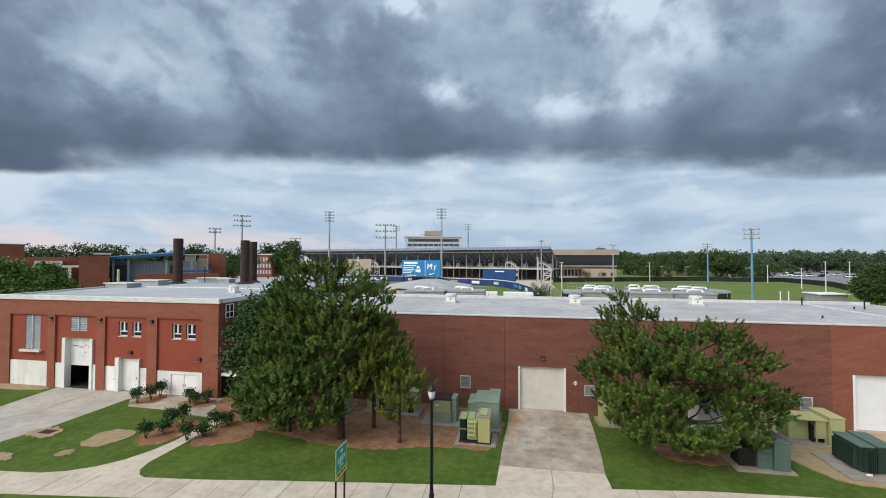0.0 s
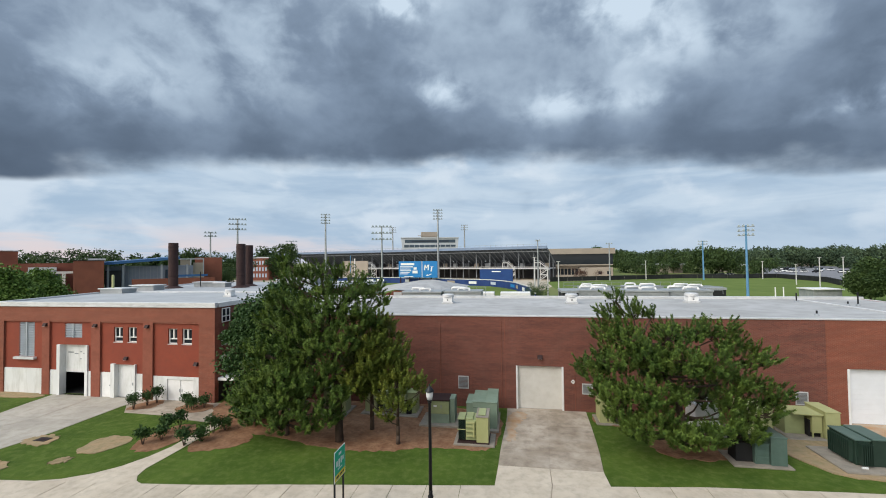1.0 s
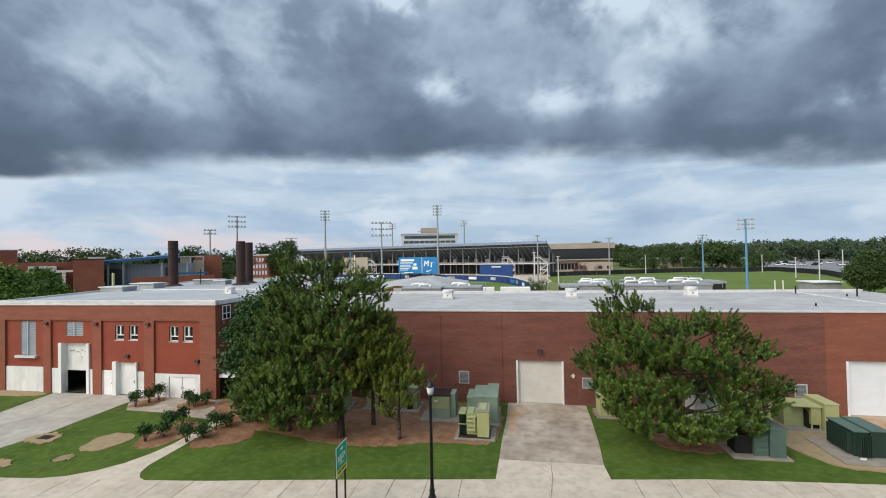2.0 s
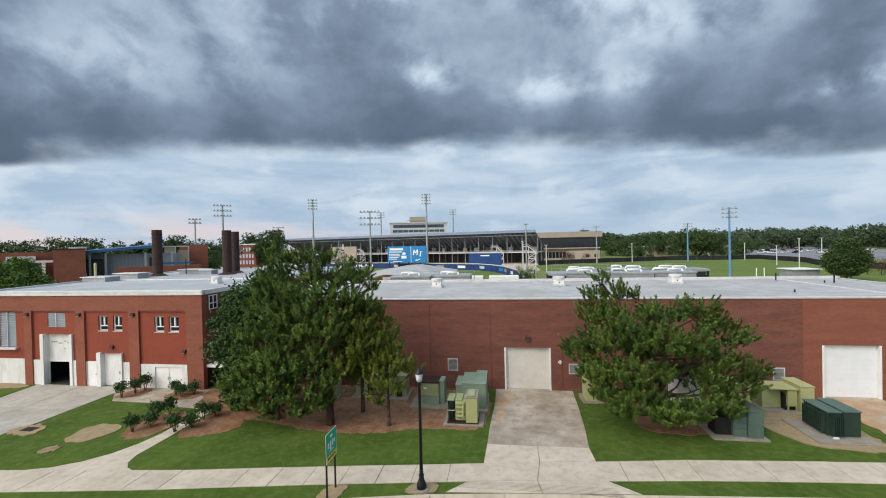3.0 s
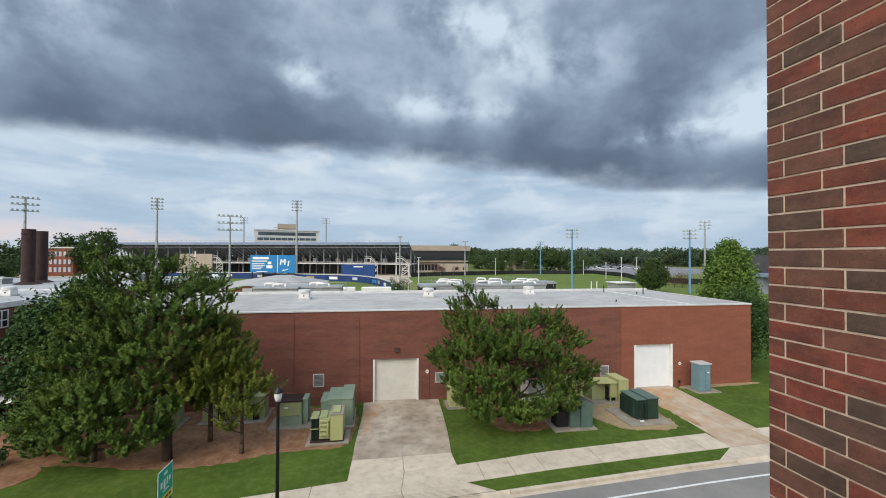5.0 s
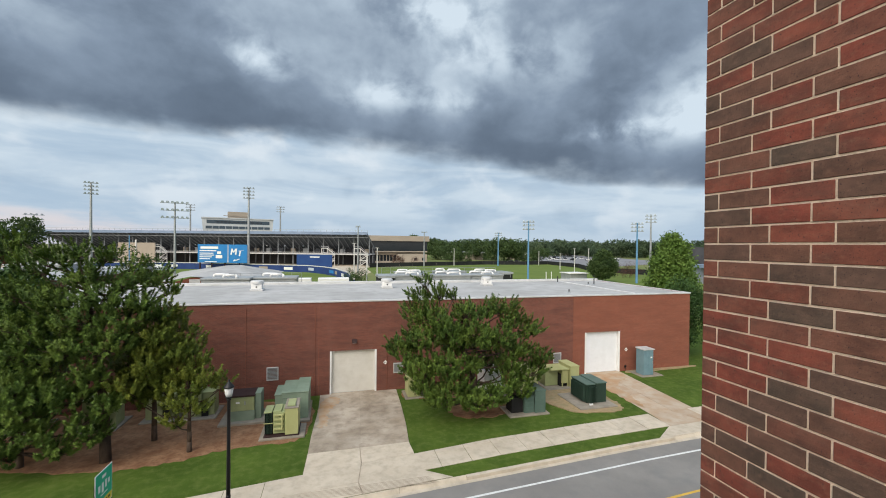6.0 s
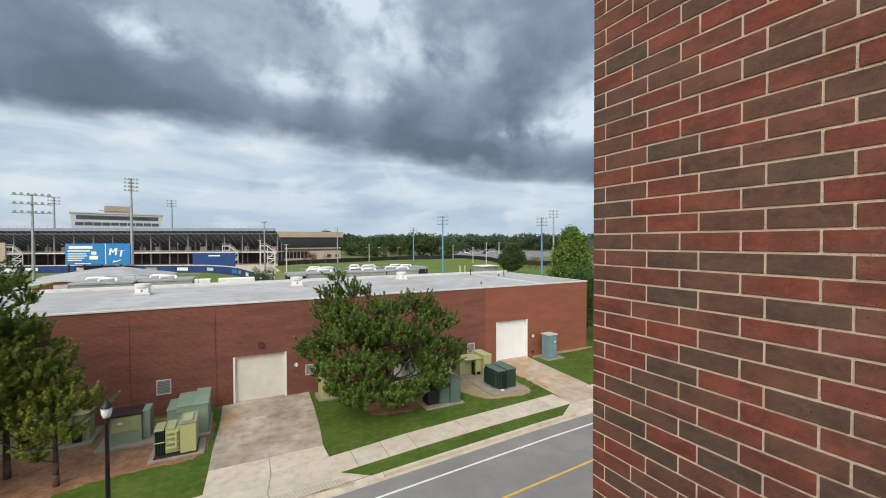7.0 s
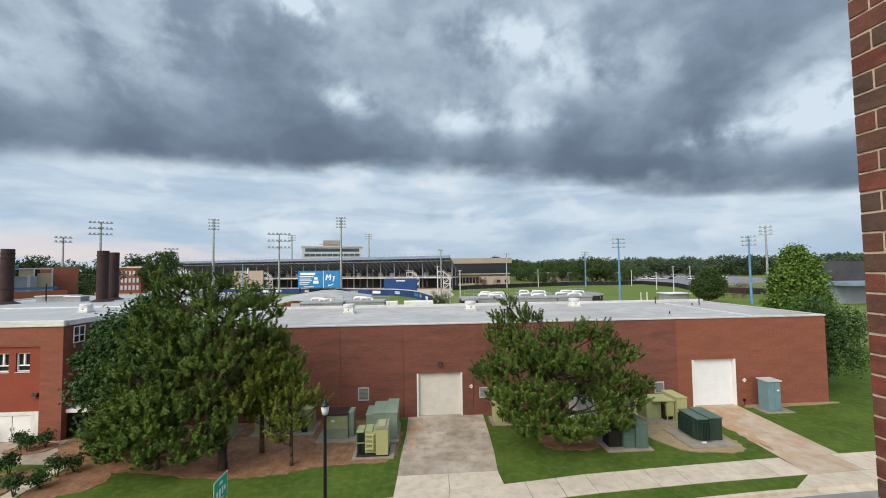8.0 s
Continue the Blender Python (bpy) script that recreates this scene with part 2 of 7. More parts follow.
M_BRICK_NEW = brickwork("newer_brick", (0.255, 0.082, 0.050), (0.21, 0.068, 0.044), (0.28, 0.16, 0.115), (0.16, 0.058, 0.040), stain=0.5)
M_BRICK_FAR = surface("far_brick", (0.24, 0.085, 0.055), (0.20, 0.070, 0.048), 0.5, 0.9, bump=0)
M_RED_PAINT = surface("red_painted_render", (0.245, 0.054, 0.029), (0.215, 0.047, 0.027), 0.7, 0.75, 0, (0.18, 0.048, 0.03), 3.0, 0.4, 0.1, 40)
M_PIER = surface("red_painted_brick_pier", (0.25, 0.082, 0.052), (0.22, 0.070, 0.044), 1.0, 0.85, 0, (0.17, 0.058, 0.038), 4.0, 0.4, 0.2, 30)
M_WHITE_OLD = surface("weathered_white_paint", (0.63, 0.64, 0.63), (0.71, 0.72, 0.71), 0.8, 0.7, 0, (0.36, 0.36, 0.32), 1.6, 0.5, 0.1, 40, (1.6, 1.6, 0.4))
M_WHITE = surface("white_paint", (0.70, 0.70, 0.69), (0.78, 0.78, 0.77), 0.8, 0.6, 0, (0.58, 0.56, 0.52), 2.0, 0.3, 0.05, 40)
M_DOOR = surface("white_door_steel", (0.60, 0.58, 0.53), (0.67, 0.65, 0.60), 0.7, 0.55, 0, (0.50, 0.47, 0.41), 2.0, 0.35, 0.05, 40)
M_DOOR2 = surface("bright_door_steel", (0.70, 0.72, 0.75), (0.76, 0.78, 0.81), 0.7, 0.5, 0, (0.64, 0.65, 0.66), 2.0, 0.3, 0.05, 40)
M_ROOF = surface("white_roof_membrane", (0.34, 0.335, 0.325), (0.44, 0.435, 0.43), 0.25, 0.8, 0, (0.27, 0.265, 0.255), 0.8, 0.6, 0.1, 20)
M_ROOF2 = surface("grey_roof_membrane", (0.32, 0.335, 0.345), (0.43, 0.44, 0.45), 0.2, 0.8, 0, (0.24, 0.25, 0.26), 0.8, 0.5, 0.1, 20)
M_COPING = surface("metal_coping", (0.55, 0.56, 0.56), (0.63, 0.63, 0.63), 0.8, 0.5, 0.2, (0.36, 0.36, 0.35), 1.4, 0.5, 0.05, 30, (1, 1, 3))
# near-black colour that stands in for shade in interiors and cabinet gaps
M_DARK = surface("dark_interior", (0.012, 0.012, 0.013), (0.02, 0.02, 0.02), 1.0, 0.9, bump=0)
M_LOUVRE = surface("galvanised_louvre", (0.36, 0.40, 0.44), (0.44, 0.48, 0.52), 1.0, 0.5, 0.15, bump=0.05)
M_BLACK = surface("black_metal", (0.012, 0.012, 0.014), (0.02, 0.02, 0.022), 2.0, 0.4, 0.3, bump=0.05)
M_LANTERN = surface("frosted_lantern_glass", (0.60, 0.62, 0.63), (0.70, 0.71, 0.72), 2.0, 0.2, bump=0)
M_GREEN_PALE = surface("pale_green_enamel", (0.27, 0.31, 0.15), (0.33, 0.37, 0.19), 0.9, 0.55, 0, (0.20, 0.21, 0.11), 2.5, 0.35, 0.05, 30)
M_GREEN_GREY = surface("grey_green_enamel", (0.17, 0.235, 0.175), (0.21, 0.275, 0.21), 0.9, 0.55, 0, (0.13, 0.16, 0.12), 2.5, 0.35, 0.05, 30)
M_GREEN_DARK = surface("dark_green_enamel", (0.016, 0.036, 0.026), (0.026, 0.05, 0.037), 0.9, 0.45, 0, (0.04, 0.055, 0.045), 3.0, 0.3, 0.05, 30)
M_GREEN_TOP = surface("lighter_dark_green_enamel", (0.075, 0.125, 0.105), (0.10, 0.15, 0.125), 0.9, 0.5, 0, (0.06, 0.09, 0.075), 3.0, 0.3, 0.05, 30)
M_OLIVE = surface("yellow_green_enamel", (0.36, 0.37, 0.17), (0.41, 0.42, 0.21), 0.9, 0.55, 0, (0.34, 0.32, 0.15), 2.5, 0.35, 0.05, 30)
M_BLUE_BOX = surface("blue_grey_enamel", (0.13, 0.225, 0.265), (0.17, 0.27, 0.31), 0.9, 0.5, 0, (0.10, 0.16, 0.19), 2.5, 0.3, 0.05, 30)
M_PAD = surface("pad_concrete", (0.21, 0.185, 0.15), (0.30, 0.265, 0.215), 1.5, 0.9, 0, (0.2, 0.18, 0.15), 4, 0.4, 0.3, 40)
M_RUST = surface("dark_rusty_steel", (0.035, 0.020, 0.020), (0.050, 0.028, 0.026), 0.8, 0.7, 0.3, (0.08, 0.045, 0.04), 3.0, 0.4, 0.1, 20)
M_STEEL = surface("galvanised_steel", (0.28, 0.30, 0.31), (0.36, 0.38, 0.39), 1.0, 0.5, 0.5, bump=0)
M_BLUE_POLE = surface("blue_painted_steel", (0.09, 0.22, 0.38), (0.12, 0.27, 0.44), 1.0, 0.5, bump=0)
M_LAMPS = surface("lamp_housing", (0.40, 0.46, 0.53), (0.50, 0.56, 0.63), 1.0, 0.45, 0.0, bump=0)
M_BARK = surface("pine_bark", (0.060, 0.042, 0.032), (0.105, 0.074, 0.055), 3.0, 0.95, 0, (0.035, 0.026, 0.021), 9, 0.5, 0.8, 30, (1, 1, 0.3))
M_BANNER = surface("blue_banner_vinyl", (0.014, 0.165, 0.43), (0.018, 0.19, 0.47), 0.3, 0.5, bump=0)
M_PADDING = surface("navy_wall_padding", (0.012, 0.035, 0.14), (0.02, 0.05, 0.17), 0.3, 0.6, bump=0)
M_BLUE_WALL = surface("blue_screen_wall", (0.008, 0.040, 0.15), (0.011, 0.052, 0.175), 0.2, 0.6, bump=0)
M_BLUE_FASCIA = surface("blue_grey_fascia", (0.16, 0.22, 0.32), (0.20, 0.26, 0.36), 0.2, 0.5, bump=0)
M_BLUE_ROOF = surface("blue_metal_roof", (0.03, 0.10, 0.25), (0.045, 0.13, 0.29), 0.3, 0.45, bump=0)
# underside and shadowed-wall tones carry the shade below the deck in their colour
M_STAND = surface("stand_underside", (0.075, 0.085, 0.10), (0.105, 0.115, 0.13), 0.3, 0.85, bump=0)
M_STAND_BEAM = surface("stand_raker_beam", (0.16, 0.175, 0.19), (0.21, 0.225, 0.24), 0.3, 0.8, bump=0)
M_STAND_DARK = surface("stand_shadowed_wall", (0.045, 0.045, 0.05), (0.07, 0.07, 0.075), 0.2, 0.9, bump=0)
M_STAIR = surface("white_stair_steel", (0.50, 0.50, 0.49), (0.58, 0.58, 0.57), 0.5, 0.6, bump=0)
M_TAN = surface("tan_precast", (0.29, 0.25, 0.205), (0.34, 0.295, 0.24), 0.1, 0.85, bump=0)
M_GREY_CLAD = surface("grey_cladding", (0.30, 0.32, 0.34), (0.36, 0.38, 0.40), 0.15, 0.6, bump=0)
M_BLUE_GREY = surface("blue_grey_cladding", (0.19, 0.22, 0.27), (0.23, 0.26, 0.31), 0.2, 0.7, bump=0)
M_PALE_CLAD = surface("pale_grey_cladding", (0.43, 0.46, 0.48), (0.50, 0.53, 0.55), 0.15, 0.6, bump=0)
M_GLASS = glazing("dark_glass")
M_BLUE_PANE = glazing("blue_grey_glass", (0.05, 0.075, 0.10), 0.15)
M_SHEET = surface("silver_sheet_metal", (0.30, 0.32, 0.33), (0.38, 0.40, 0.41), 0.6, 0.5, 0.3, (0.24, 0.26, 0.27), 2.0, 0.4, 0)
M_FENCE = surface("black_windscreen", (0.012, 0.014, 0.014), (0.022, 0.024, 0.024), 0.2, 0.9, bump=0)
M_SIGN = surface("green_sign_sheeting", (0.008, 0.36, 0.21), (0.010, 0.40, 0.24), 2.0, 0.4, bump=0)
M_SIGN_Y = surface("yellow_sign_sheeting", (0.66, 0.52, 0.05), (0.70, 0.56, 0.07), 2.0, 0.4, bump=0)
M_SIGN_W = surface("white_sign_sheeting", (0.70, 0.72, 0.70), (0.76, 0.77, 0.76), 2.0, 0.4, bump=0)
M_PINE = foliage("pine_needles", (0.032, 0.070, 0.014), (0.115, 0.188, 0.030), (0.165, 0.232, 0.040))
M_PINE_Y = foliage("yellowing_pine_needles", (0.062, 0.098, 0.014), (0.155, 0.195, 0.028), (0.23, 0.245, 0.036))
M_LEAF_DARK = foliage("dark_evergreen_leaves", (0.018, 0.048, 0.012), (0.042, 0.088, 0.020), (0.055, 0.110, 0.026))
M_LEAF = foliage("broad_leaves", (0.055, 0.115, 0.018), (0.105, 0.175, 0.032), (0.135, 0.21, 0.042))
M_LEAF_MID = foliage("mid_green_leaves", (0.021, 0.046, 0.015), (0.052, 0.088, 0.023), (0.068, 0.106, 0.028), 0.22)
M_LEAF_FAR = foliage("distant_leaves", (0.032, 0.058, 0.034), (0.056, 0.090, 0.046), (0.080, 0.112, 0.050), 0.07)
M_LEAF_RED = foliage("dark_red_leaves", (0.07, 0.028, 0.022), (0.10, 0.05, 0.03), (0.06, 0.045, 0.03))


def near_brick_material():
    """Utility brick: red, brown and dark units at random, mottled, with pits."""
    mt, n, ln, b = material("utility_brick", 0.85, 0, 0.25)
    oi = n.new("ShaderNodeObjectInfo")
    ramp = n.new("ShaderNodeValToRGB")
    e = ramp.color_ramp.elements
    e[0].position, e[0].color = 0.0, (0.168, 0.046, 0.033, 1)
    e[1].position, e[1].color = 1.0, (0.082, 0.060, 0.047, 1)
    for pos, c in ((0.30, (0.162, 0.054, 0.037, 1)), (0.48, (0.143, 0.057, 0.041, 1)), (0.66, (0.125, 0.062, 0.044, 1)), (0.82, (0.096, 0.058, 0.045, 1))):
        k = e.new(pos)
        k.color = c
    isle = n.new("ShaderNodeNewGeometry")
    pick = n.new("ShaderNodeMath")
    ln.new(oi.outputs["Random"], pick.inputs[0])
    ln.new(isle.outputs["Random Per Island"], pick.inputs[1])
    wrap = n.new("ShaderNodeMath")
    wrap.operation = "FRACT"
    ln.new(pick.outputs[0], wrap.inputs[0])
    ln.new(wrap.outputs[0], ramp.inputs[0])
    burn = noise_of(n, ln, 4.2, 4, 0.6, (1, 0.8, 1.6), 0.44, 0.68)
    f = n.new("ShaderNodeMath")
    f.operation, f.inputs[1].default_value = "MULTIPLY", 0.6
    ln.new(burn, f.inputs[0])
    col = mixed(n, ln, f.outputs[0], ramp.outputs[0], (0.092, 0.056, 0.043))
    col = mixed(n, ln, 0.6, col, mixed(n, ln, noise_of(n, ln, 9.0, 5, 0.65, (1, 0.6, 1)), (0.50, 0.52, 0.52), (1.45, 1.30, 1.25)), "MULTIPLY")
    dust = noise_of(n, ln, 38, 4, 0.7, (1, 0.7, 1), 0.52, 0.80)
    f = n.new("ShaderNodeMath")
    f.operation, f.inputs[1].default_value = "MULTIPLY", 0.30
    ln.new(dust, f.inputs[0])
    col = mixed(n, ln, f.outputs[0], col, (0.26, 0.15, 0.11))
    pits = noise_of(n, ln, 130, 2, 0.5, (1, 1, 1), 0.66, 0.72)
    col = mixed(n, ln, pits, col, (0.03, 0.02, 0.018))
    ln.new(col, b.inputs["Base Color"])
    bp = n.new("ShaderNodeBump")
    bp.inputs["Strength"].default_value, bp.inputs["Distance"].default_value = 0.5, 0.003
    ln.new(noise_of(n, ln, 90, 4, 0.65, (1, 1, 1), 0.25, 0.75), bp.inputs["Height"])
    ln.new(bp.outputs[0], b.inputs["Normal"])
    return mt


M_UTILITY = near_brick_material()
M_MORTAR = surface("tan_mortar", (0.82, 0.65, 0.51), (0.87, 0.72, 0.58), 6.0, 0.95, 0, (0.62, 0.50, 0.37), 40, 0.4, 0.8, 180)


# ---- building blocks ----
def part(name, bm, mat, parent=None, label="", shade=False):
    """Links a bmesh as one mesh object under a thing or a part."""
    me = bpy.data.meshes.new(name)
    bm.to_mesh(me)
    bm.free()
    me.materials.append(mat)
    if shade:
        for p in me.polygons:
            p.use_smooth = True
    ob = new(name, me)
    if parent is not None:
        ob.parent = parent
    if label:
        ob["label"] = label
    return ob


def thing(name, m=None, label="", category="", group="", kind=""):
    ob = new(name)
    ob.empty_display_size = 0.2
    if m is not None:
        ob.matrix_world = m
    return tagged(ob, label, category, group, kind)


def box(bm, x0, x1, y0, y1, z0, z1, bevel=0.0):
    r = bmesh.ops.create_cube(bm, size=1.0, matrix=Matrix.LocRotScale(((x0 + x1) / 2, (y0 + y1) / 2, (z0 + z1) / 2), None, (abs(x1 - x0), abs(y1 - y0), abs(z1 - z0))))
    if bevel:
        es = list({e for v in r["verts"] for e in v.link_edges})
        bmesh.ops.bevel(bm, geom=es, offset=bevel, segments=1, affect="EDGES")
    return bm


def boxed(*a, **k):
    return box(bmesh.new(), *a, **k)


def rod(bm, a, b, r, r2=None, seg=8):
    a, b = Vector(a), Vector(b)
    d = b - a
    m = Matrix.Translation((a + b) / 2) @ d.to_track_quat("Z", "Y").to_matrix().to_4x4()
    bmesh.ops.create_cone(bm, cap_ends=True, segments=seg, radius1=r, radius2=r if r2 is None else r2, depth=d.length, matrix=m)
    return bm


def rodded(*a, **k):
    return rod(bmesh.new(), *a, **k)


def turned(profile, seg=16):
    """A body of revolution about z from (radius, height) pairs."""
    bm = bmesh.new()
    rings = []
    for r, z in profile:
        rings.append([bm.verts.new((r * math.cos(2 * math.pi * i / seg), r * math.sin(2 * math.pi * i / seg), z)) for i in range(seg)])
    for a, b in zip(rings, rings[1:]):
        for i in range(seg):
            bm.faces.new((a[i], a[(i + 1) % seg], b[(i + 1) % seg], b[i]))
    bm.faces.new(rings[0][::-1])
    bm.faces.new(rings[-1])
    return bm


def slab(pts, z0, z1):
    """A flat plate with the given outline (x, y), counter-clockwise, between two heights."""
    bm = bmesh.new()
    top = [bm.verts.new((x, y, z1)) for x, y in pts]
    bot = [bm.verts.new((x, y, z0)) for x, y in pts]
    bm.faces.new(top)
    bm.faces.new(bot[::-1])
    k = len(pts)
    for i in range(k):
        j = (i + 1) % k
        bm.faces.new((bot[i], bot[j], top[j], top[i]))
    bmesh.ops.recalc_face_normals(bm, faces=bm.faces)
    bmesh.ops.triangulate(bm, faces=[f for f in bm.faces if len(f.verts) > 4])
    return bm


def rounded(pts, steps=3):
    """Rounds the corners of a closed outline by cutting them again and again."""
    for _ in range(steps):
        out = []
        for i, (x, y) in enumerate(pts):
            x2, y2 = pts[(i + 1) % len(pts)]
            out += [(x * 0.75 + x2 * 0.25, y * 0.75 + y2 * 0.25), (x * 0.25 + x2 * 0.75, y * 0.25 + y2 * 0.75)]
        pts = out
    return pts


def ragged(pts, amp, seed, steps=3):
    rng = random.Random(seed)
    return [(x + rng.uniform(-amp, amp), y + rng.uniform(-amp, amp)) for x, y in rounded(pts, steps)]


def wall_with_holes(bm, axis, a0, a1, d0, d1, z0, z1, holes):
    """An upright wall along x or y from a0 to a1, its faces at d0 and d1, with right-angled holes (a, b, bottom, top)."""
    cuts = sorted({a0, a1, *[h[0] for h in holes], *[h[1] for h in holes]})
    for u, v in zip(cuts, cuts[1:]):
        mid = (u + v) / 2
        spans = sorted((h[2], h[3]) for h in holes if h[0] < mid < h[1])
        z = z0
        for lo, hi in spans + [(z1, z1)]:
            if lo - z > 1e-4:
                if axis == "x":
                    box(bm, u, v, d0, d1, z, lo)
                else:
                    box(bm, d0, d1, u, v, z, lo)
            z = hi
    bmesh.ops.remove_doubles(bm, verts=bm.verts, dist=1e-5)
    return bm


def far(az, dist):
    return math.sin(radians(az)) * dist, math.cos(radians(az)) * dist


def along(pts, x):
    """The y of a broken line at x."""
    for (x0, y0), (x1, y1) in zip(pts, pts[1:]):
        if x <= x1:
            break
    return y0 + (y1 - y0) * (x - x0) / (x1 - x0)


# ---- ground, road and pavements ----
KERB = [(-60, 8.0), (-30, 11.4), (-15, 13.7), (-6.8, 15.35), (-1.9, 16.25), (4, 16.75), (9.6, 17.2), (15.7, 17.7), (24, 18.1), (60, 19.0)]
WALK_NEAR = [(-60, 10.9), (-26, 13.7), (-15.5, 15.05), (-8.6, 16.15), (-1.5, 17.15), (4.2, 17.75), (8.3, 18.2), (13.3, 18.6), (18.6, 18.9), (60, 21.0)]
WALK_FAR = [(-60, 12.6), (-24.4, 15.7), (-17.8, 16.35), (-14.2, 16.75), (-9.3, 17.5), (-0.9, 18.65), (4.2, 19.3), (8.2, 19.85), (12, 20.15), (18.5, 20.6), (60, 22.4)]


def build_ground():
    xs = [-2500, -60, -45, -30, -22, -15, -10, -6.8, -4, -1.9, 1, 4, 7, 9.6, 12.5, 15.7, 20, 24, 40, 60, 2500]
    ks = [along(KERB, max(-60, min(60, x))) for x in xs]
    bm = bmesh.new()
    rows = [[bm.verts.new((x, y, z)) for x, y, z in line] for line in (
        [(x, -2500, -0.15) for x in xs], [(x, k, -0.15) for x, k in zip(xs, ks)], [(x, k, 0) for x, k in zip(xs, ks)],
        [(x, 46, 0) for x in xs], [(x, 2500, 0) for x in xs])]
    for a, b in zip(rows, rows[1:]):
        for i in range(len(xs) - 1):
            bm.faces.new((a[i], a[i + 1], b[i + 1], b[i]))
    ob = part("ground", bm, M_GRASS)
    tagged(ob, "green mown lawn with worn yellowish patches, running out to the horizon", "ground", kind="structure")
    ob.data.materials.append(M_MEADOW)
    for p in ob.data.polygons:
        if p.center.y > 46:
            p.material_index = 1


build_ground()


def strip(line_a, line_b, x0, x1, z, n=40):
    bm = bmesh.new()
    a, b = [], []
    for i in range(n + 1):
        x = x0 + (x1 - x0) * i / n
        a.append(bm.verts.new((x, line_a(x), z)))
        b.append(bm.verts.new((x, line_b(x), z)))
    for i in range(n):
        bm.faces.new((a[i], a[i + 1], b[i + 1], b[i]))
    return bm


def kerb_y(x):
    return along(KERB, x)


road = tagged(part("road", strip(lambda x: kerb_y(x) - 8.6, kerb_y, -60, 60, -0.144), M_ASPHALT), "grey worn asphalt road with painted lines", "road", kind="structure")
part("edge_line", strip(lambda x: kerb_y(x) - 1.37, lambda x: kerb_y(x) - 1.25, -60, 60, -0.139), M_WHITE_LINE, road, "white painted edge line")
part("centre_line", strip(lambda x: kerb_y(x) - 4.02, lambda x: kerb_y(x) - 3.90, -60, 60, -0.139), M_YELLOW_LINE, road, "yellow painted centre line")
part("gutter", strip(lambda x: kerb_y(x) - 0.34, lambda x: kerb_y(x) - 0.12, -60, 60, -0.138), M_CONC, road, "pale concrete gutter strip")


def build_kerb():
    """Kerb stones in lengths of about three metres, dropped at the two driveways."""
    holder = thing("kerb", None, "pale concrete kerb between road and grass verge", "kerb", kind="structure")
    x = -45.0
    while x < 45:
        x2 = x + 3.0
        low = -2.6 < (x + x2) / 2 < 5.2 or 17.6 < (x + x2) / 2 < 25
        face, top = ((-0.135, 0.008), (-0.008, 0.012))[not low]
        bm = bmesh.new()
        v = []
        for xx in (x + 0.006, x2 - 0.006):
            k = kerb_y(xx)
            v.append([bm.verts.new(p) for p in ((xx, k - 0.13, -0.16), (xx, k - 0.11, face), (xx, k - 0.08 if not low else k, top), (xx, k + 0.06, top), (xx, k + 0.06, -0.16))])
        for i in range(4):
            bm.faces.new((v[0][i], v[1][i], v[1][i + 1], v[0][i + 1]))
        bm.faces.new(v[0][::-1])
        bm.faces.new(v[1])
        bmesh.ops.recalc_face_normals(bm, faces=bm.faces)
        part("kerb_stone", bm, M_CONC, holder)
        x = x2


build_kerb()


def build_sidewalk():
    holder = thing("sidewalk", None, "pale concrete sidewalk in square slabs with cut joints", "sidewalk", kind="structure")
    x = -45.0
    while x < 40:
        x2 = x + 1.52
        if not (-0.95 < (x + x2) / 2 < 4.2) and not (18.6 < (x + x2) / 2 < 22.6):
            g = 0.012
            pts = [(x + g, along(WALK_NEAR, x + g)), (x2 - g, along(WALK_NEAR, x2 - g)), (x2 - g, along(WALK_FAR, x2 - g)), (x + g, along(WALK_FAR, x + g))]
            part("slab", slab(pts, -0.05, 0.022 + 0.004 * math.sin(x * 7)), M_CONC, holder)
        x = x2


build_sidewalk()


def plates(name, label, outline_rows, mat, z=0.02, gap=0.012):
    """A drive made of cast slabs between successive cross lines ((x, y) left, (x, y) right), each split in the middle."""
    holder = thing(name, None, label, "driveway", kind="structure")
    left, right = [q[0] for q in outline_rows], [q[1] for q in outline_rows]
    part("bedding", slab(left[::-1] + right, -0.07, 0.009) if left[0][0] > right[0][0] else slab(right[::-1] + left, -0.07, 0.009), M_DRIVE, holder)
    for i, ((a, b), (c, d)) in enumerate(zip(outline_rows, outline_rows[1:])):
        for s in (0, 1):
            def at(p, q, f):
                return p[0] + (q[0] - p[0]) * f, p[1] + (q[1] - p[1]) * f
            f0, f1 = (0.0, 0.497) if s == 0 else (0.503, 1.0)
            p = [at(a, b, f0), at(a, b, f1), at(c, d, f1), at(c, d, f0)]
            cx, cy = sum(q[0] for q in p) / 4, sum(q[1] for q in p) / 4
            p = [(x + (cx - x) * gap / 2, y + (cy - y) * gap / 2) for x, y in p]
            part("slab", slab(p, -0.06, z + 0.003 * ((i + s) % 2)), mat[min(i, len(mat) - 1)], holder)
    return holder


plates("driveway_dock", "stained concrete drive sloping from the loading door to the road", [
    ((-2.4, 16.3), (5.4, 16.95)), ((-1.5, 17.2), (4.25, 17.8)), ((-0.95, 18.65), (4.15, 19.35)), ((-0.85, 20.5), (4.1, 20.55)), ((-0.78, 22.4), (4.3, 22.5)),
    ((-0.72, 23.4), (4.38, 23.6)), ((-0.55, 25.7), (4.5, 25.7)), ((-0.5, 28.7), (4.62, 28.7))], [M_CONC, M_CONC, M_CONC, M_DRIVE])
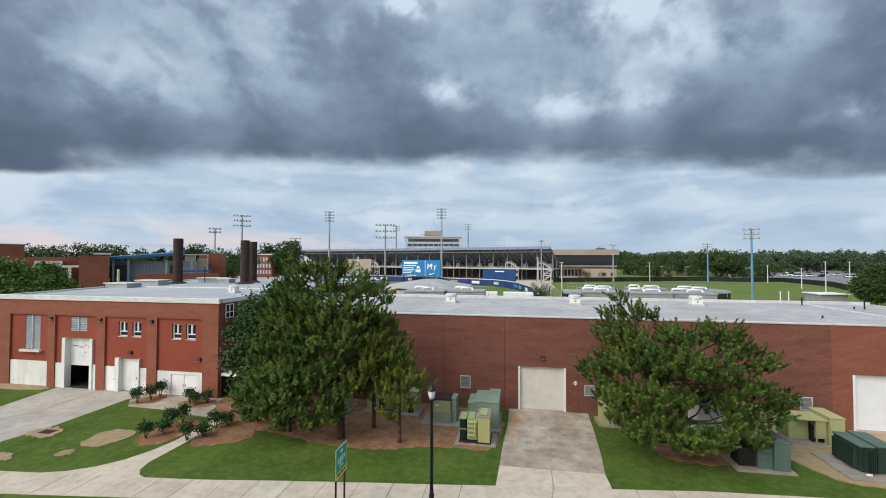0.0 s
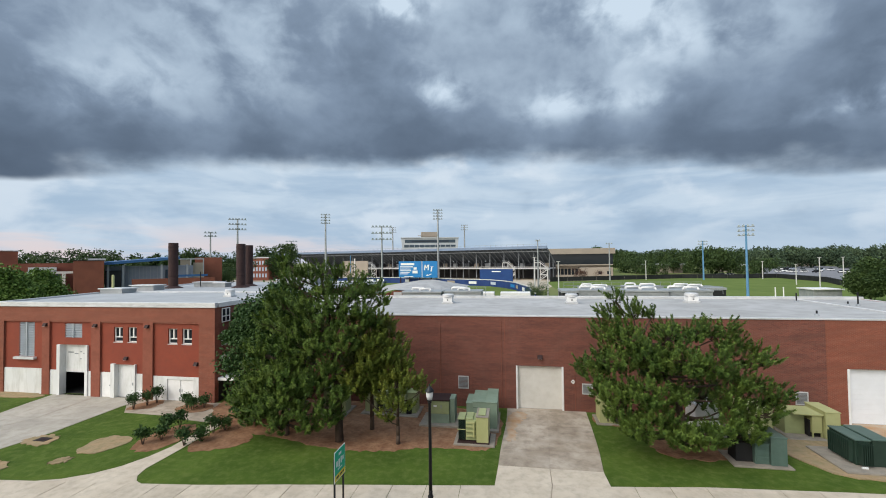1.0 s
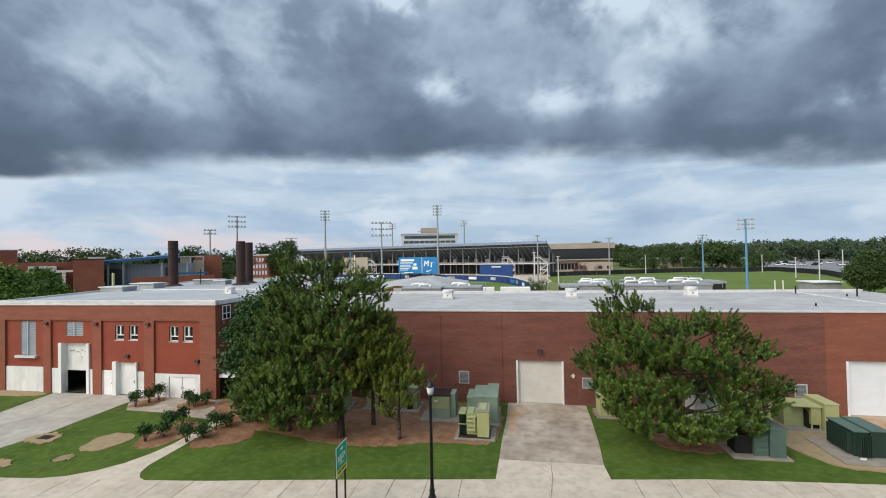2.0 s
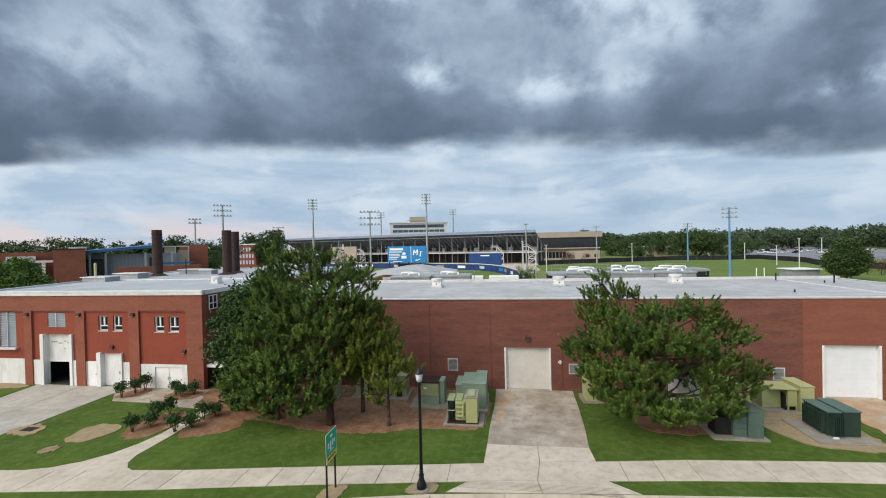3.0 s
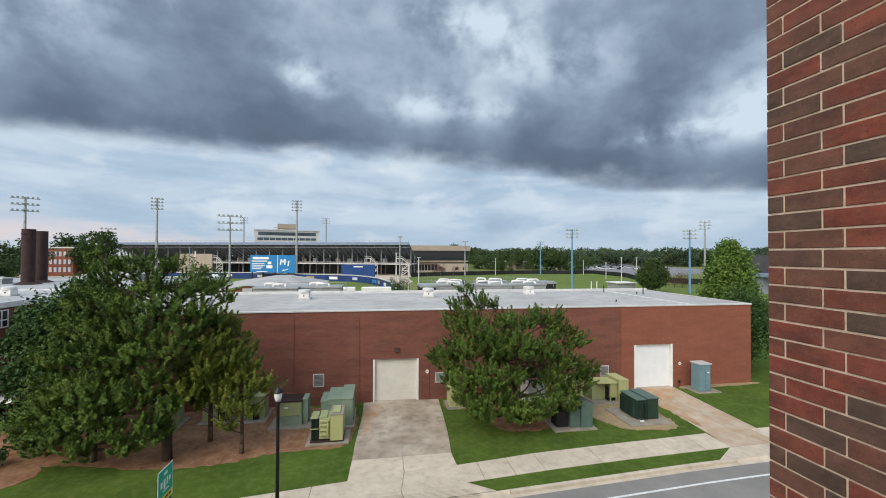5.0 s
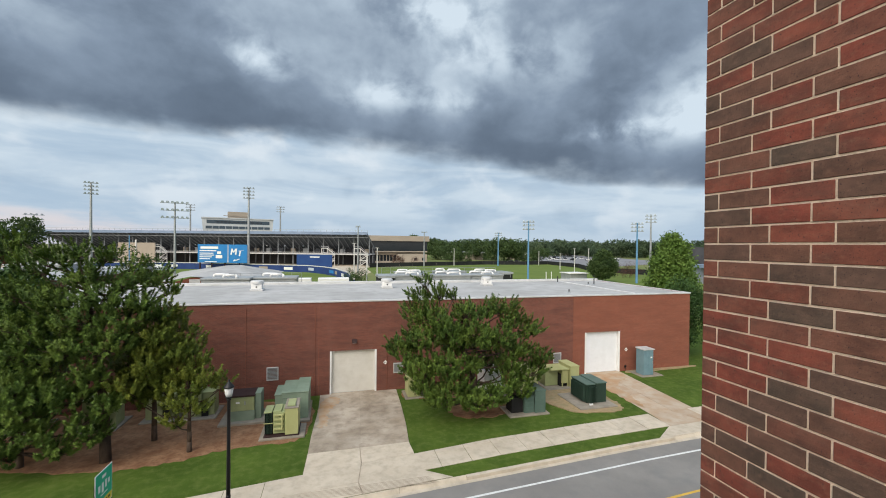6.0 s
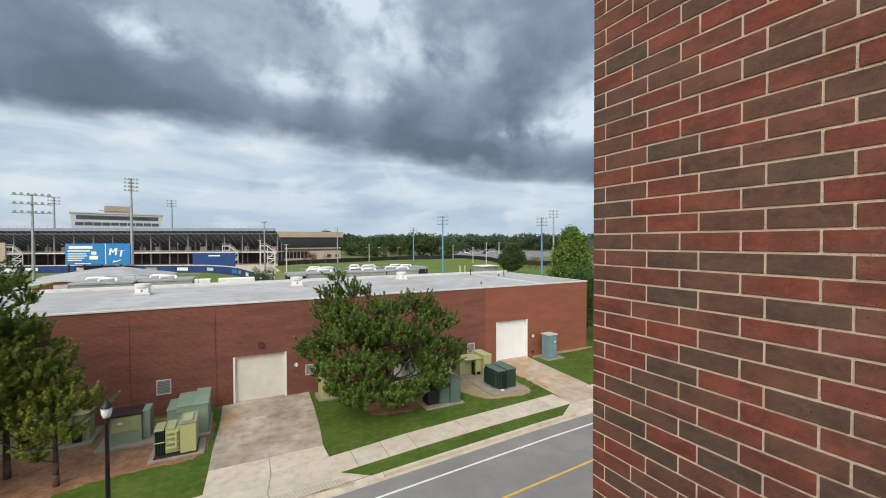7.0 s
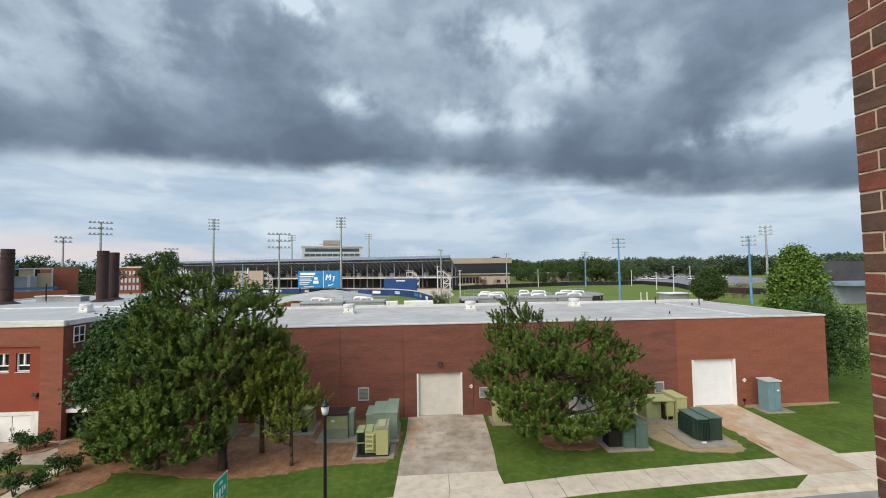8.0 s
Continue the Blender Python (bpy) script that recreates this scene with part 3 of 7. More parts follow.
for i in range(7):
    y = 16.5 + 0.085 * i
    part("groove", boxed(-1.9 + 0.06 * i, 4.7 - 0.05 * i, y + 0.2, y + 0.225, 0.019, 0.0265), M_DRIVE, road)
plates("driveway_side", "pale concrete drive stained with orange clay by the second loading door", [
    ((17.0, 17.75), (25.5, 18.2)), ((18.75, 18.9), (24.0, 19.1)), ((18.95, 20.45), (22.35, 20.75)), ((19.2, 23.6), (22.55, 23.8)), ((19.4, 28.7), (22.95, 28.7))], [M_CONC, M_CONC_TAN])
tagged(part("clay_wash", slab(ragged([(19.45, 28.3), (22.7, 28.3), (22.4, 26.7), (20.6, 26.0), (19.9, 23.4), (19.4, 21.2), (19.15, 21.6), (19.1, 24.5)], 0.12, 4), 0.0, 0.031), M_CLAY), "orange clay washed over the concrete drive", "clay stain", kind="structure")
tagged(part("clay_wash", slab(ragged([(-0.5, 27.9), (0.9, 27.7), (0.5, 26.4), (-0.1, 25.2), (0.2, 23.8), (-0.65, 22.9)], 0.14, 6), 0.0, 0.029), M_CLAY), "orange soil washed onto the edge of the drive", "clay stain", kind="structure")
plates("driveway_plant", "broad pale concrete drive to the half-open garage door", [
    ((-44, 14.0), (-25.5, 15.55)), ((-40.5, 17.5), (-28.1, 18.2)), ((-36.5, 20.5), (-27.6, 20.6)), ((-34.8, 22.5), (-27.6, 22.5)), ((-35.3, 24.8), (-27.6, 24.8)), ((-35.6, 26.75), (-27.5, 26.75))], [M_CONC, M_CONC_WORN])
tagged(part("forecourt", slab([(-27.5, 25.4), (-26.3, 24.1), (-23.2, 24.0), (-21.4, 23.6), (-18.8, 23.3), (-18.0, 23.4), (-18.0, 25.2), (-20.9, 26.7), (-27.5, 26.8)], -0.05, 0.014), M_DRIVE), "grey worn concrete forecourt by the plant building", "pavement", kind="structure")
tagged(part("footpath", slab([(-22.6, 15.8), (-16.9, 16.4), (-17.45, 16.62), (-17.85, 17.05), (-18.05, 17.7), (-18.0, 19.6), (-18.1, 23.5), (-18.8, 23.5), (-18.75, 20.0), (-19.0, 18.8), (-19.5, 17.7), (-20.2, 16.9), (-21.2, 16.25)], -0.05, 0.018), M_CONC), "narrow curving concrete footpath between planting beds", "footpath", kind="structure")


def bed(label, pts, mat, seed, amp=0.12, z=0.012):
    z += 0.0022 * seed
    return tagged(part("planting_bed", slab(ragged(pts, amp, seed), -0.03, z), mat), label, "planting bed", kind="structure")


bed("reddish pine straw bed under the pines along the brick wall", [(-21, 28.6), (-21, 25.5), (-17.6, 22.2), (-14.5, 22.2), (-11, 21.2), (-8.5, 20.9), (-6.6, 21.2), (-4.6, 22.0), (-2.4, 21.9), (-0.85, 22.2), (-0.6, 28.6)], M_MULCH, 1)
bed("pine straw bed with shrubs beside the footpath", [(-21.5, 19.5), (-19.1, 19.0), (-18.85, 22.8), (-21.0, 23.0)], M_MULCH, 2)
bed("pine straw bed with shrubs beyond the footpath", [(-17.95, 19.3), (-15.5, 20.2), (-14.6, 21.6), (-17.0, 23.0), (-17.95, 23.1)], M_MULCH, 3)
bed("small pine straw bed against the plant building", [(-27.0, 24.3), (-25.0, 24.9), (-25.2, 26.6), (-26.6, 26.6)], M_MULCH, 5)
bed("kerbed pine straw bed at the building corner", [(-23.4, 24.7), (-20.9, 24.6), (-20.8, 26.3), (-23.2, 26.4)], M_MULCH, 6, 0.05, 0.035)
bed("reddish pine straw under the lone pine", [(7.0, 23.6), (7.9, 22.5), (10.0, 22.4), (11.4, 23.3), (10.8, 24.8), (7.6, 24.8)], M_MULCH, 7)
bed("strip of pine straw along the brick wall", [(4.75, 26.1), (13.0, 25.6), (18.6, 25.4), (18.6, 28.5), (4.75, 28.5)], M_MULCH, 16)
bed("orange bare clay round the transformer pad", [(13.2, 24.6), (14.5, 21.5), (18.1, 21.3), (18.3, 23.2), (18.0, 26.2), (13.4, 26.0)], M_DIRT, 17)
bed("bare rectangular patch of soil in the lawn", [(-23.7, 18.4), (-21.9, 18.7), (-21.4, 20.7), (-23.9, 20.9)], M_DIRT, 8, 0.08)
bed("worn soil round a drain", [(-28.1, 19.1), (-25.9, 18.9), (-26.4, 20.4), (-27.9, 20.3)], M_DIRT, 9)
bed("small bare patch in the lawn", [(-23.7, 17.3), (-22.8, 17.5), (-22.9, 18.2), (-23.6, 18.0)], M_DIRT, 10)
bed("bare patch at the lawn edge", [(-27.5, 16.2), (-25.2, 16.3), (-25.3, 17.2), (-27.0, 17.2)], M_DIRT, 11)
bed("bare soil round the lamp post", [(-4.1, 15.95), (-2.7, 16.15), (-2.7, 16.95), (-4.0, 16.75)], M_DIRT, 12, 0.06)
bed("bare soil round the sign posts", [(-7.6, 15.1), (-6.6, 15.35), (-6.5, 16.4), (-7.4, 16.3)], M_DIRT, 13, 0.06)
bed("bare soil along the base of the wall", [(23.2, 27.7), (30.5, 28.0), (30.5, 28.5), (23.2, 28.5)], M_DIRT, 14, 0.06)
bed("bare edge of soil by the left lawn", [(-41.5, 25.7), (-36.0, 25.6), (-35.9, 26.7), (-41.5, 26.8)], M_DIRT, 15, 0.1)
drain = tagged(part("drain_grate", boxed(-27.4, -26.6, 19.45, 19.95, 0.0, 0.05, 0.01), M_BLACK), "dark iron drain grate in the lawn", "drain")


# ---- the long brick building ----
FY, FT = 28.4, 6.28
WALL_HOLES = [(0.1, 3.23, 0.0, 2.92)]


def build_long_building():
    hall = thing("brick_hall", pose(0, 0, 0), "long low brick hall with a flat white roof", "building", kind="structure")
    part("wall_front", wall_with_holes(bmesh.new(), "x", -21.2, 18.6, FY, FY + 0.35, -0.2, FT, WALL_HOLES), M_BRICK_OLD, hall, "weathered dark red brick wall")
    part("wall_front", wall_with_holes(bmesh.new(), "x", 18.606, 29.92, FY - 0.004, FY + 0.35, -0.2, FT, [(19.67, 22.94, 0.0, 3.31)]), M_BRICK_NEW, hall, "newer orange-red brick wall")
    part("wall_end", boxed(29.56, 29.918, FY + 0.352, 41.3, -0.2, FT), M_BRICK_NEW, hall)
    part("wall_back", boxed(-21.2, 29.55, 41.0, 41.3, -0.2, FT), M_BRICK_OLD, hall)
    part("roof", boxed(-21.2, 29.5, FY + 0.1, 41.2, FT - 0.2, FT + 0.02), M_ROOF, hall, "pale grey-white roof membrane")
    part("coping", boxed(-21.2, 29.98, FY - 0.06, FY + 0.16, FT - 0.06, FT + 0.055, 0.015), M_COPING, hall)
    part("coping", boxed(29.78, 29.985, FY + 0.17, 41.3, FT - 0.06, FT + 0.055, 0.015), M_COPING, hall)
    part("back_kerb", boxed(-21.2, 29.77, 40.95, 41.35, FT + 0.0, FT + 0.24, 0.02), M_COPING, hall)
    part("roof_divider", boxed(24.3, 24.55, FY + 0.2, 40.9, FT + 0.0, FT + 0.10, 0.03), M_COPING, hall)
    for x in (-0.62, -14.0):
        part("control_joint", boxed(x - 0.015, x + 0.015, FY - 0.006, FY + 0.01, 0, FT - 0.06), M_BRICK_NEW, hall)
    for x in (-5.1, -0.85, 3.95):
        part("conduit", rodded((x, FY - 0.03, 0.1), (x, FY - 0.03, 5.9 if x < 0 else 3.6), 0.018), M_BRICK_NEW, hall, "thin conduit painted brick red")


build_long_building()


def roller_door(x0, x1, top, mat, label, jamb):
    d = thing("door", pose(x0, FY, 0), label, "door", kind="structure")
    w = x1 - x0
    n = 11
    h = (top - 0.12) / n
    for i in range(n):
        part("panel", boxed(0.12, w - 0.12, 0.22, 0.26, 0.02 + i * h, 0.02 + (i + 1) * h - 0.002, 0.002), mat, d)
    for x in (0.0, w - jamb):
        part("jamb", boxed(x + 0.004, x + jamb - 0.004, -0.02, 0.27, 0, top - 0.004, 0.008), M_WHITE, d, "white steel jamb")
    part("head", boxed(jamb, w - jamb, 0.16, 0.30, top - 0.09, top - 0.004), M_WHITE, d)
    part("bottom_rail", boxed(0.12, w - 0.12, 0.21, 0.27, 0.0, 0.03), M_STEEL, d)
    part("backing", boxed(0.1, w - 0.1, 0.30, 0.34, 0, top - 0.01), M_DARK, d)
    return d


roller_door(0.1, 3.23, 2.92, M_DOOR, "closed off-white overhead door in a steel frame", 0.12)
roller_door(19.67, 22.94, 3.31, M_DOOR2, "closed bright white overhead door with a deep white jamb", 0.14)


def wall_vent(x0, x1, z0, z1):
    v = thing("wall_vent", pose(x0, FY, z0), "grey louvred vent in a pale frame on brick", "vent", "vents along the wall")
    w, h = x1 - x0, z1 - z0
    for a in ((0, w, h - 0.05, h), (0, w, 0, 0.05), (0, 0.05, 0.05, h - 0.05), (w - 0.05, w, 0.05, h - 0.05)):
        part("frame", boxed(a[0], a[1], -0.05, 0.0, a[2], a[3]), M_COPING, v)
    n = 9
    for i in range(n):
        z = 0.05 + (h - 0.1) * (i + 0.5) / n
        part("slat", slab([(0.05, -0.035), (w - 0.05, -0.035), (w - 0.05, -0.004), (0.05, -0.004)], z - 0.028, z + 0.024), M_STEEL, v)


for a in ((-3.85, -3.13, 1.24, 2.1), (4.39, 5.06, 1.17, 1.87), (16.87, 17.55, 1.06, 1.86)):
    wall_vent(*a)


def diamond_sign(x, z):
    s = thing("diamond_sign", pose(x, FY - 0.012, z), "small white diamond hazard placard on the wall", "sign")
    bm = bmesh.new()
    bmesh.ops.create_cube(bm, size=1, matrix=Matrix.Rotation(radians(45), 4, "Y") @ Matrix.Diagonal((0.22, 0.012, 0.22, 1)))
    part("plate", bm, M_SIGN_W, s)
    part("mark", boxed(0.02, 0.07, -0.010, -0.006, -0.03, 0.03), M_BRICK_NEW, s, "red mark")
    part("mark", boxed(-0.07, -0.02, -0.010, -0.006, -0.03, 0.03), M_BLACK, s, "dark mark")


diamond_sign(3.83, 1.96)
diamond_sign(23.54, 1.77)


def wall_light(x, y, z):
    w = thing("wall_light", pose(x, y, z), "dark wedge-shaped wall light", "wall light", "wall lights")
    bm = bmesh.new()
    v = [bm.verts.new(p) for p in ((-0.17, 0, -0.11), (0.17, 0, -0.11), (0.17, 0, 0.11), (-0.17, 0, 0.11), (-0.15, -0.2, -0.11), (0.15, -0.2, -0.11), (0.14, -0.08, 0.11), (-0.14, -0.08, 0.11))]
    for f in ((0, 1, 2, 3), (4, 7, 6, 5), (0, 4, 5, 1), (1, 5, 6, 2), (2, 6, 7, 3), (3, 7, 4, 0)):
        bm.faces.new([v[i] for i in f])
    bmesh.ops.recalc_face_normals(bm, faces=bm.faces)
    part("housing", bm, M_RUST, w)
    part("lens", boxed(-0.13, 0.13, -0.185, -0.05, -0.125, -0.112), M_LANTERN, w)


wall_light(1.71, FY, 3.56)


def roof_ventilator(x, y, z, s=1.0):
    r = thing("roof_ventilator", pose(x, y, z), "white sheet-metal roof ventilator with a wide hood", "roof vent", "ventilators on the flat roof")
    part("curb", boxed(-0.50 * s, 0.50 * s, -0.50 * s, 0.50 * s, 0, 0.16 * s, 0.02), M_COPING, r)
    part("drum", boxed(-0.40 * s, 0.40 * s, -0.40 * s, 0.40 * s, 0.16 * s, 0.56 * s, 0.02), M_WHITE, r)
    part("hood", turned([(0.42 * s, 0.54 * s), (0.52 * s, 0.57 * s), (0.52 * s, 0.78 * s), (0.46 * s, 0.83 * s), (0.1 * s, 0.86 * s)]), M_COPING, r)
    part("hatch", boxed(-0.05, 0.05, -0.415 * s, -0.401 * s, 0.28 * s, 0.38 * s), M_DARK, r)


for x, y in ((-5.7, 36.0), (4.9, 36.5), (14.8, 37.6)):
    roof_ventilator(x, y, FT + 0.02)


def roof_pipe(x, y, h, r=0.05):
    p = thing("roof_pipe", pose(x, y, FT + 0.02), "thin vent pipe standing on the flat roof", "pipe", "pipes on the flat roof")
    part("flashing", turned([(r * 3, 0), (r * 3, 0.02), (r * 1.2, 0.12)]), M_STEEL, p)
    part("pipe", turned([(r, 0.0), (r, h), (r * 0.8, h + 0.01)]), M_BLACK, p)


for a in ((23.1, 38.4, 0.75), (25.8, 36.0, 1.0), (19.2, 30.0, 0.3), (25.2, 36.1, 0.3), (-12.5, 37.5, 0.4)):
    roof_pipe(*a)


# ---- the plant building with pilasters ----
PY, PT = 26.6, 7.2


def build_plant():
    pl = thing("plant_building", pose(-0.2, 0, 0), "brick plant building with red painted bays and white lower panels", "building", kind="structure")
    back = 58.0
    # piers and the brick band over the bays
    piers = [(-41.3, -40.2), (-36.45, -35.75), (-31.85, -31.05), (-27.25, -26.4), (-22.5, -21.2)]
    for i, (a, b) in enumerate(piers):
        part("pier", boxed(a, b, PY, PY + 0.5, -0.2, 5.78), M_PIER if 0 < i < 4 else M_BRICK_NEW, pl)
    part("band", boxed(-41.3, -21.2, PY, PY + 0.5, 5.782, 6.86), M_BRICK_NEW, pl, "brick band over the bays")
    part("ledge", boxed(-40.2, -22.5, PY + 0.02, PY + 0.14, 5.68, 5.779), M_BRICK_NEW, pl)
    bays = [(-40.2, -36.45), (-35.75, -31.85), (-31.05, -27.25), (-26.4, -22.5)]
    doors = {1: [(-35.05, -32.2, 0.0, 3.9)], 2: [(-31.0, -30.1, 0.0, 1.9), (-30.0, -27.95, 0.0, 2.5)], 3: [(-25.2, -23.0, 0.0, 1.55)]}
    wins = {0: [(-38.85, -37.35, 2.9, 5.6)], 1: [(-34.45, -32.85, 4.45, 5.55)], 2: [(-29.95, -29.15, 4.2, 5.32), (-28.7, -27.92, 4.2, 5.32)], 3: [(-25.2, -24.42, 4.15, 5.28), (-24.02, -23.2, 4.15, 5.28)]}
    tops = (1.98, 1.92, 1.86, 1.76)
    for i, (a, b) in enumerate(bays):
        upper = [(h[0], h[1], max(h[2], tops[i]), h[3]) for h in doors.get(i, []) if h[3] > tops[i] + 0.01] + wins[i]
        part("bay_panel", wall_with_holes(bmesh.new(), "x", a, b, PY + 0.14, PY + 0.4, tops[i], 5.78, upper), M_RED_PAINT, pl, "bright red painted bay panel")
        lower = [(h[0], h[1], h[2], min(h[3], tops[i])) for h in doors.get(i, [])]
        part("dado_panel", wall_with_holes(bmesh.new(), "x", a, b, PY + 0.08, PY + 0.4, -0.2, tops[i] - 0.003, lower), M_WHITE_OLD, pl, "stained white lower panel")
    part("wall_end", boxed(-21.55, -21.2, PY + 0.502, back, -0.2, 6.86), M_BRICK_OLD, pl)
    bm = slab([(-41.3, PY + 0.502), (-40.9, PY + 0.502), (-46.6, back), (-47.0, back)], -0.2, 6.86)
    part("wall_end", bm, M_BRICK_OLD, pl)
    part("wall_back", boxed(-46.5, -21.56, back - 0.4, back - 0.01, -0.2, 6.86), M_BRICK_OLD, pl)
    part("roof", slab([(-41.2, PY + 0.1), (-21.3, PY + 0.1), (-21.3, back), (-46.9, back)], 6.9, 7.06), M_ROOF2, pl, "pale grey membrane roof")
    part("coping", boxed(-41.4, -21.1, PY - 0.08, PY + 0.14, 6.864, 7.0, 0.01), M_COPING, pl)
    part("coping", boxed(-41.36, -21.14, PY - 0.04, PY + 0.3, 7.002, 7.22, 0.02), M_COPING, pl)
    part("coping", boxed(-21.4, -21.1, PY + 0.31, back, 6.864, 7.2, 0.02), M_COPING, pl)
    part("coping", slab([(-41.36, PY + 0.31), (-41.06, PY + 0.31), (-46.7, back), (-47.05, back)], 6.864, 7.2), M_COPING, pl)
    part("roof_seam", boxed(-40, -22, 38.0, 38.25, 7.05, 7.16, 0.02), M_COPING, pl)
    # openings
    for i, hs in wins.items():
        for h in hs:
            if i < 2:
                lv = part("louvre", boxed(h[0], h[1], PY + 0.30, PY + 0.34, h[2], h[3]), M_LOUVRE, pl, "galvanised louvre")
                n = int((h[3] - h[2]) / 0.13)
                for k in range(n):
                    z = h[2] + (h[3] - h[2]) * (k + 0.5) / n
                    bm = bmesh.new()
                    bmesh.ops.create_cube(bm, size=1, matrix=pose((h[0] + h[1]) / 2, PY + 0.2, z, 32) @ Matrix.Diagonal((h[1] - h[0] - 0.04, 0.16, 0.012, 1)))
                    part("blade", bm, M_LOUVRE, lv)
                part("mullion", boxed((h[0] + h[1]) / 2 - 0.04, (h[0] + h[1]) / 2 + 0.04, PY + 0.10, PY + 0.13, h[2], h[3]), M_LOUVRE, lv)
            else:
                wn = part("window", boxed(h[0], h[1], PY + 0.33, PY + 0.36, h[2], h[3]), M_GLASS, pl, "small dark window with white bars")
                for a in ((h[0], h[0] + 0.07, h[2], h[3]), (h[1] - 0.07, h[1], h[2], h[3]), (h[0] + 0.07, h[1] - 0.07, h[3] - 0.06, h[3]), (h[0] + 0.07, h[1] - 0.07, h[2], h[2] + 0.06),
                          (h[0] + 0.07, h[1] - 0.07, h[2] + 0.33, h[2] + 0.40), ((h[0] + h[1]) / 2 - 0.05, (h[0] + h[1]) / 2 + 0.05, h[2] + 0.40, h[3] - 0.06)):
                    part("frame", boxed(a[0], a[1], PY + 0.24, PY + 0.32, a[2], a[3]), M_WHITE, wn)
                part("sill", boxed(h[0] - 0.02, h[1] + 0.02, PY + 0.12, PY + 0.24, h[2] - 0.05, h[2] - 0.005), M_COPING, wn)
    part("sill", boxed(-39.1, -37.1, PY - 0.12, PY + 0.135, 2.70, 2.88, 0.01), M_COPING, pl)
    # half-open sectional door
    gd = part("garage_door", boxed(-34.75, -32.45, PY + 0.45, PY + 0.5, 1.7, 2.44), M_WHITE_OLD, pl, "white sectional door, half raised and scraped")
    for k in range(2):
        part("section", boxed(-34.75, -32.45, PY + 0.45, PY + 0.5, 2.446 + 0.72 * k, 2.446 + 0.72 * k + 0.714), M_WHITE_OLD, gd)
    for k, (x, z, w) in enumerate(((-34.5, 3.2, 0.5), (-33.9, 3.1, 0.35), (-33.4, 3.25, 0.2), (-33.1, 3.12, 0.5), (-33.4, 2.7, 0.14))):
        part("scrape", boxed(x, x + w, PY + 0.441, PY + 0.449, z, z + 0.09), M_STEEL, gd)
    part("jamb", boxed(-35.05, -34.76, PY + 0.0, PY + 0.5, 0, 3.9), M_WHITE_OLD, pl, "white door jamb")
    part("jamb", boxed(-32.44, -32.2, PY + 0.0, PY + 0.5, 0, 3.9), M_WHITE_OLD, pl)
    # room shell; its darkness is in the colour, not only from lack of light
    room = bmesh.new()
    for a in ((-35.6, -31.9, 31.0, 31.1, 0, 4.4), (-35.7, -35.6, PY + 0.52, 31.1, 0, 4.4), (-31.9, -31.8, PY + 0.52, 31.1, 0, 4.4), (-35.6, -31.9, PY + 0.52, 31, 4.3, 4.4)):
        box(room, *a)
    box(room, -35.6, -31.9, PY + 0.52, 31.0, -0.1, 0.03)
    part("garage_interior", room, M_DARK, pl, "garage interior coloured near black for its shade")
    sd = part("service_door", boxed(-30.0, -27.95, PY + 0.34, PY + 0.40, 0, 2.5), M_WHITE_OLD, pl, "tall white steel door, scuffed")
    part("jamb", boxed(-30.06, -29.72, PY - 0.02, PY + 0.335, 0, 2.56), M_WHITE_OLD, pl)
    part("jamb", boxed(-28.0, -27.9, PY - 0.02, PY + 0.335, 0, 2.56), M_WHITE_OLD, pl)
    part("handle", boxed(-28.5, -28.4, PY + 0.31, PY + 0.339, 0.9, 1.1), M_STEEL, sd)
    sd = part("service_door", boxed(-30.98, -30.12, PY + 0.12, PY + 0.16, 0, 1.88, 0.01), M_WHITE, pl, "narrow white steel door")
    part("handle", boxed(-30.28, -30.2, PY + 0.09, PY + 0.119, 0.85, 0.95), M_STEEL, sd)
    for a, b in ((-25.18, -24.12), (-24.08, -23.02)):
        sd = part("double_door_leaf", boxed(a, b, PY + 0.13, PY + 0.18, 0, 1.53, 0.01), M_WHITE, pl, "white double door leaf")
        part("handle", boxed(-24.2 if a < -25 else -24.0, -24.16 if a < -25 else -23.96, PY + 0.10, PY + 0.129, 0.65, 0.85), M_STEEL, sd)
    # side entrance under a white slab, and a stair window
    part("canopy", boxed(-21.19, -19.9, 26.9, 28.35, 1.55, 1.75, 0.01), M_WHITE, pl, "white concrete canopy slab")
    part("side_door", boxed(-21.25, -21.18, 27.0, 28.1, 0, 1.5), M_DARK, pl)
    for z in (2.2, 4.0, 5.7):
        wn = part("window", boxed(-21.24, -21.185, 27.3, 28.2, z, z + 1.05), M_GLASS, pl)
        for a in ((27.3, 27.36, z, z + 1.05), (28.14, 28.2, z, z + 1.05), (27.36, 28.14, z + 0.99, z + 1.05), (27.36, 28.14, z, z + 0.06), (27.72, 27.78, z + 0.06, z + 0.99), (27.36, 28.14, z + 0.42, z + 0.48)):
            part("frame", boxed(-21.185, -21.15, *a[:2], *a[2:]), M_WHITE, wn)


build_plant()
for x in (-36.3, -31.65, -27.05):
    wall_light(x, PY, 5.45)
wall_light(-29.0, PY + 0.13, 3.0)
wall_light(-23.0, PY + 0.13, 2.75)


def roof_stack(x, y, r, top, label, collar=True):
    s = thing("smoke_stack", pose(x, y, 7.05), label, "chimney", "steel stacks on the plant roof")
    part("skirt", turned([(r * 2.1, 0), (r * 2.0, 0.05), (r * 1.05, 0.28)], 20), M_RUST, s)
    part("shaft", turned([(r, 0.1), (r, top - 7.05)], 20), M_RUST, s)
    if collar:
        for z in (top - 7.60, top - 8.05, 1.5):
            part("collar", turned([(r, z), (r * 1.07, z + 0.02), (r * 1.07, z + 0.12), (r, z + 0.14)], 20), M_RUST, s)


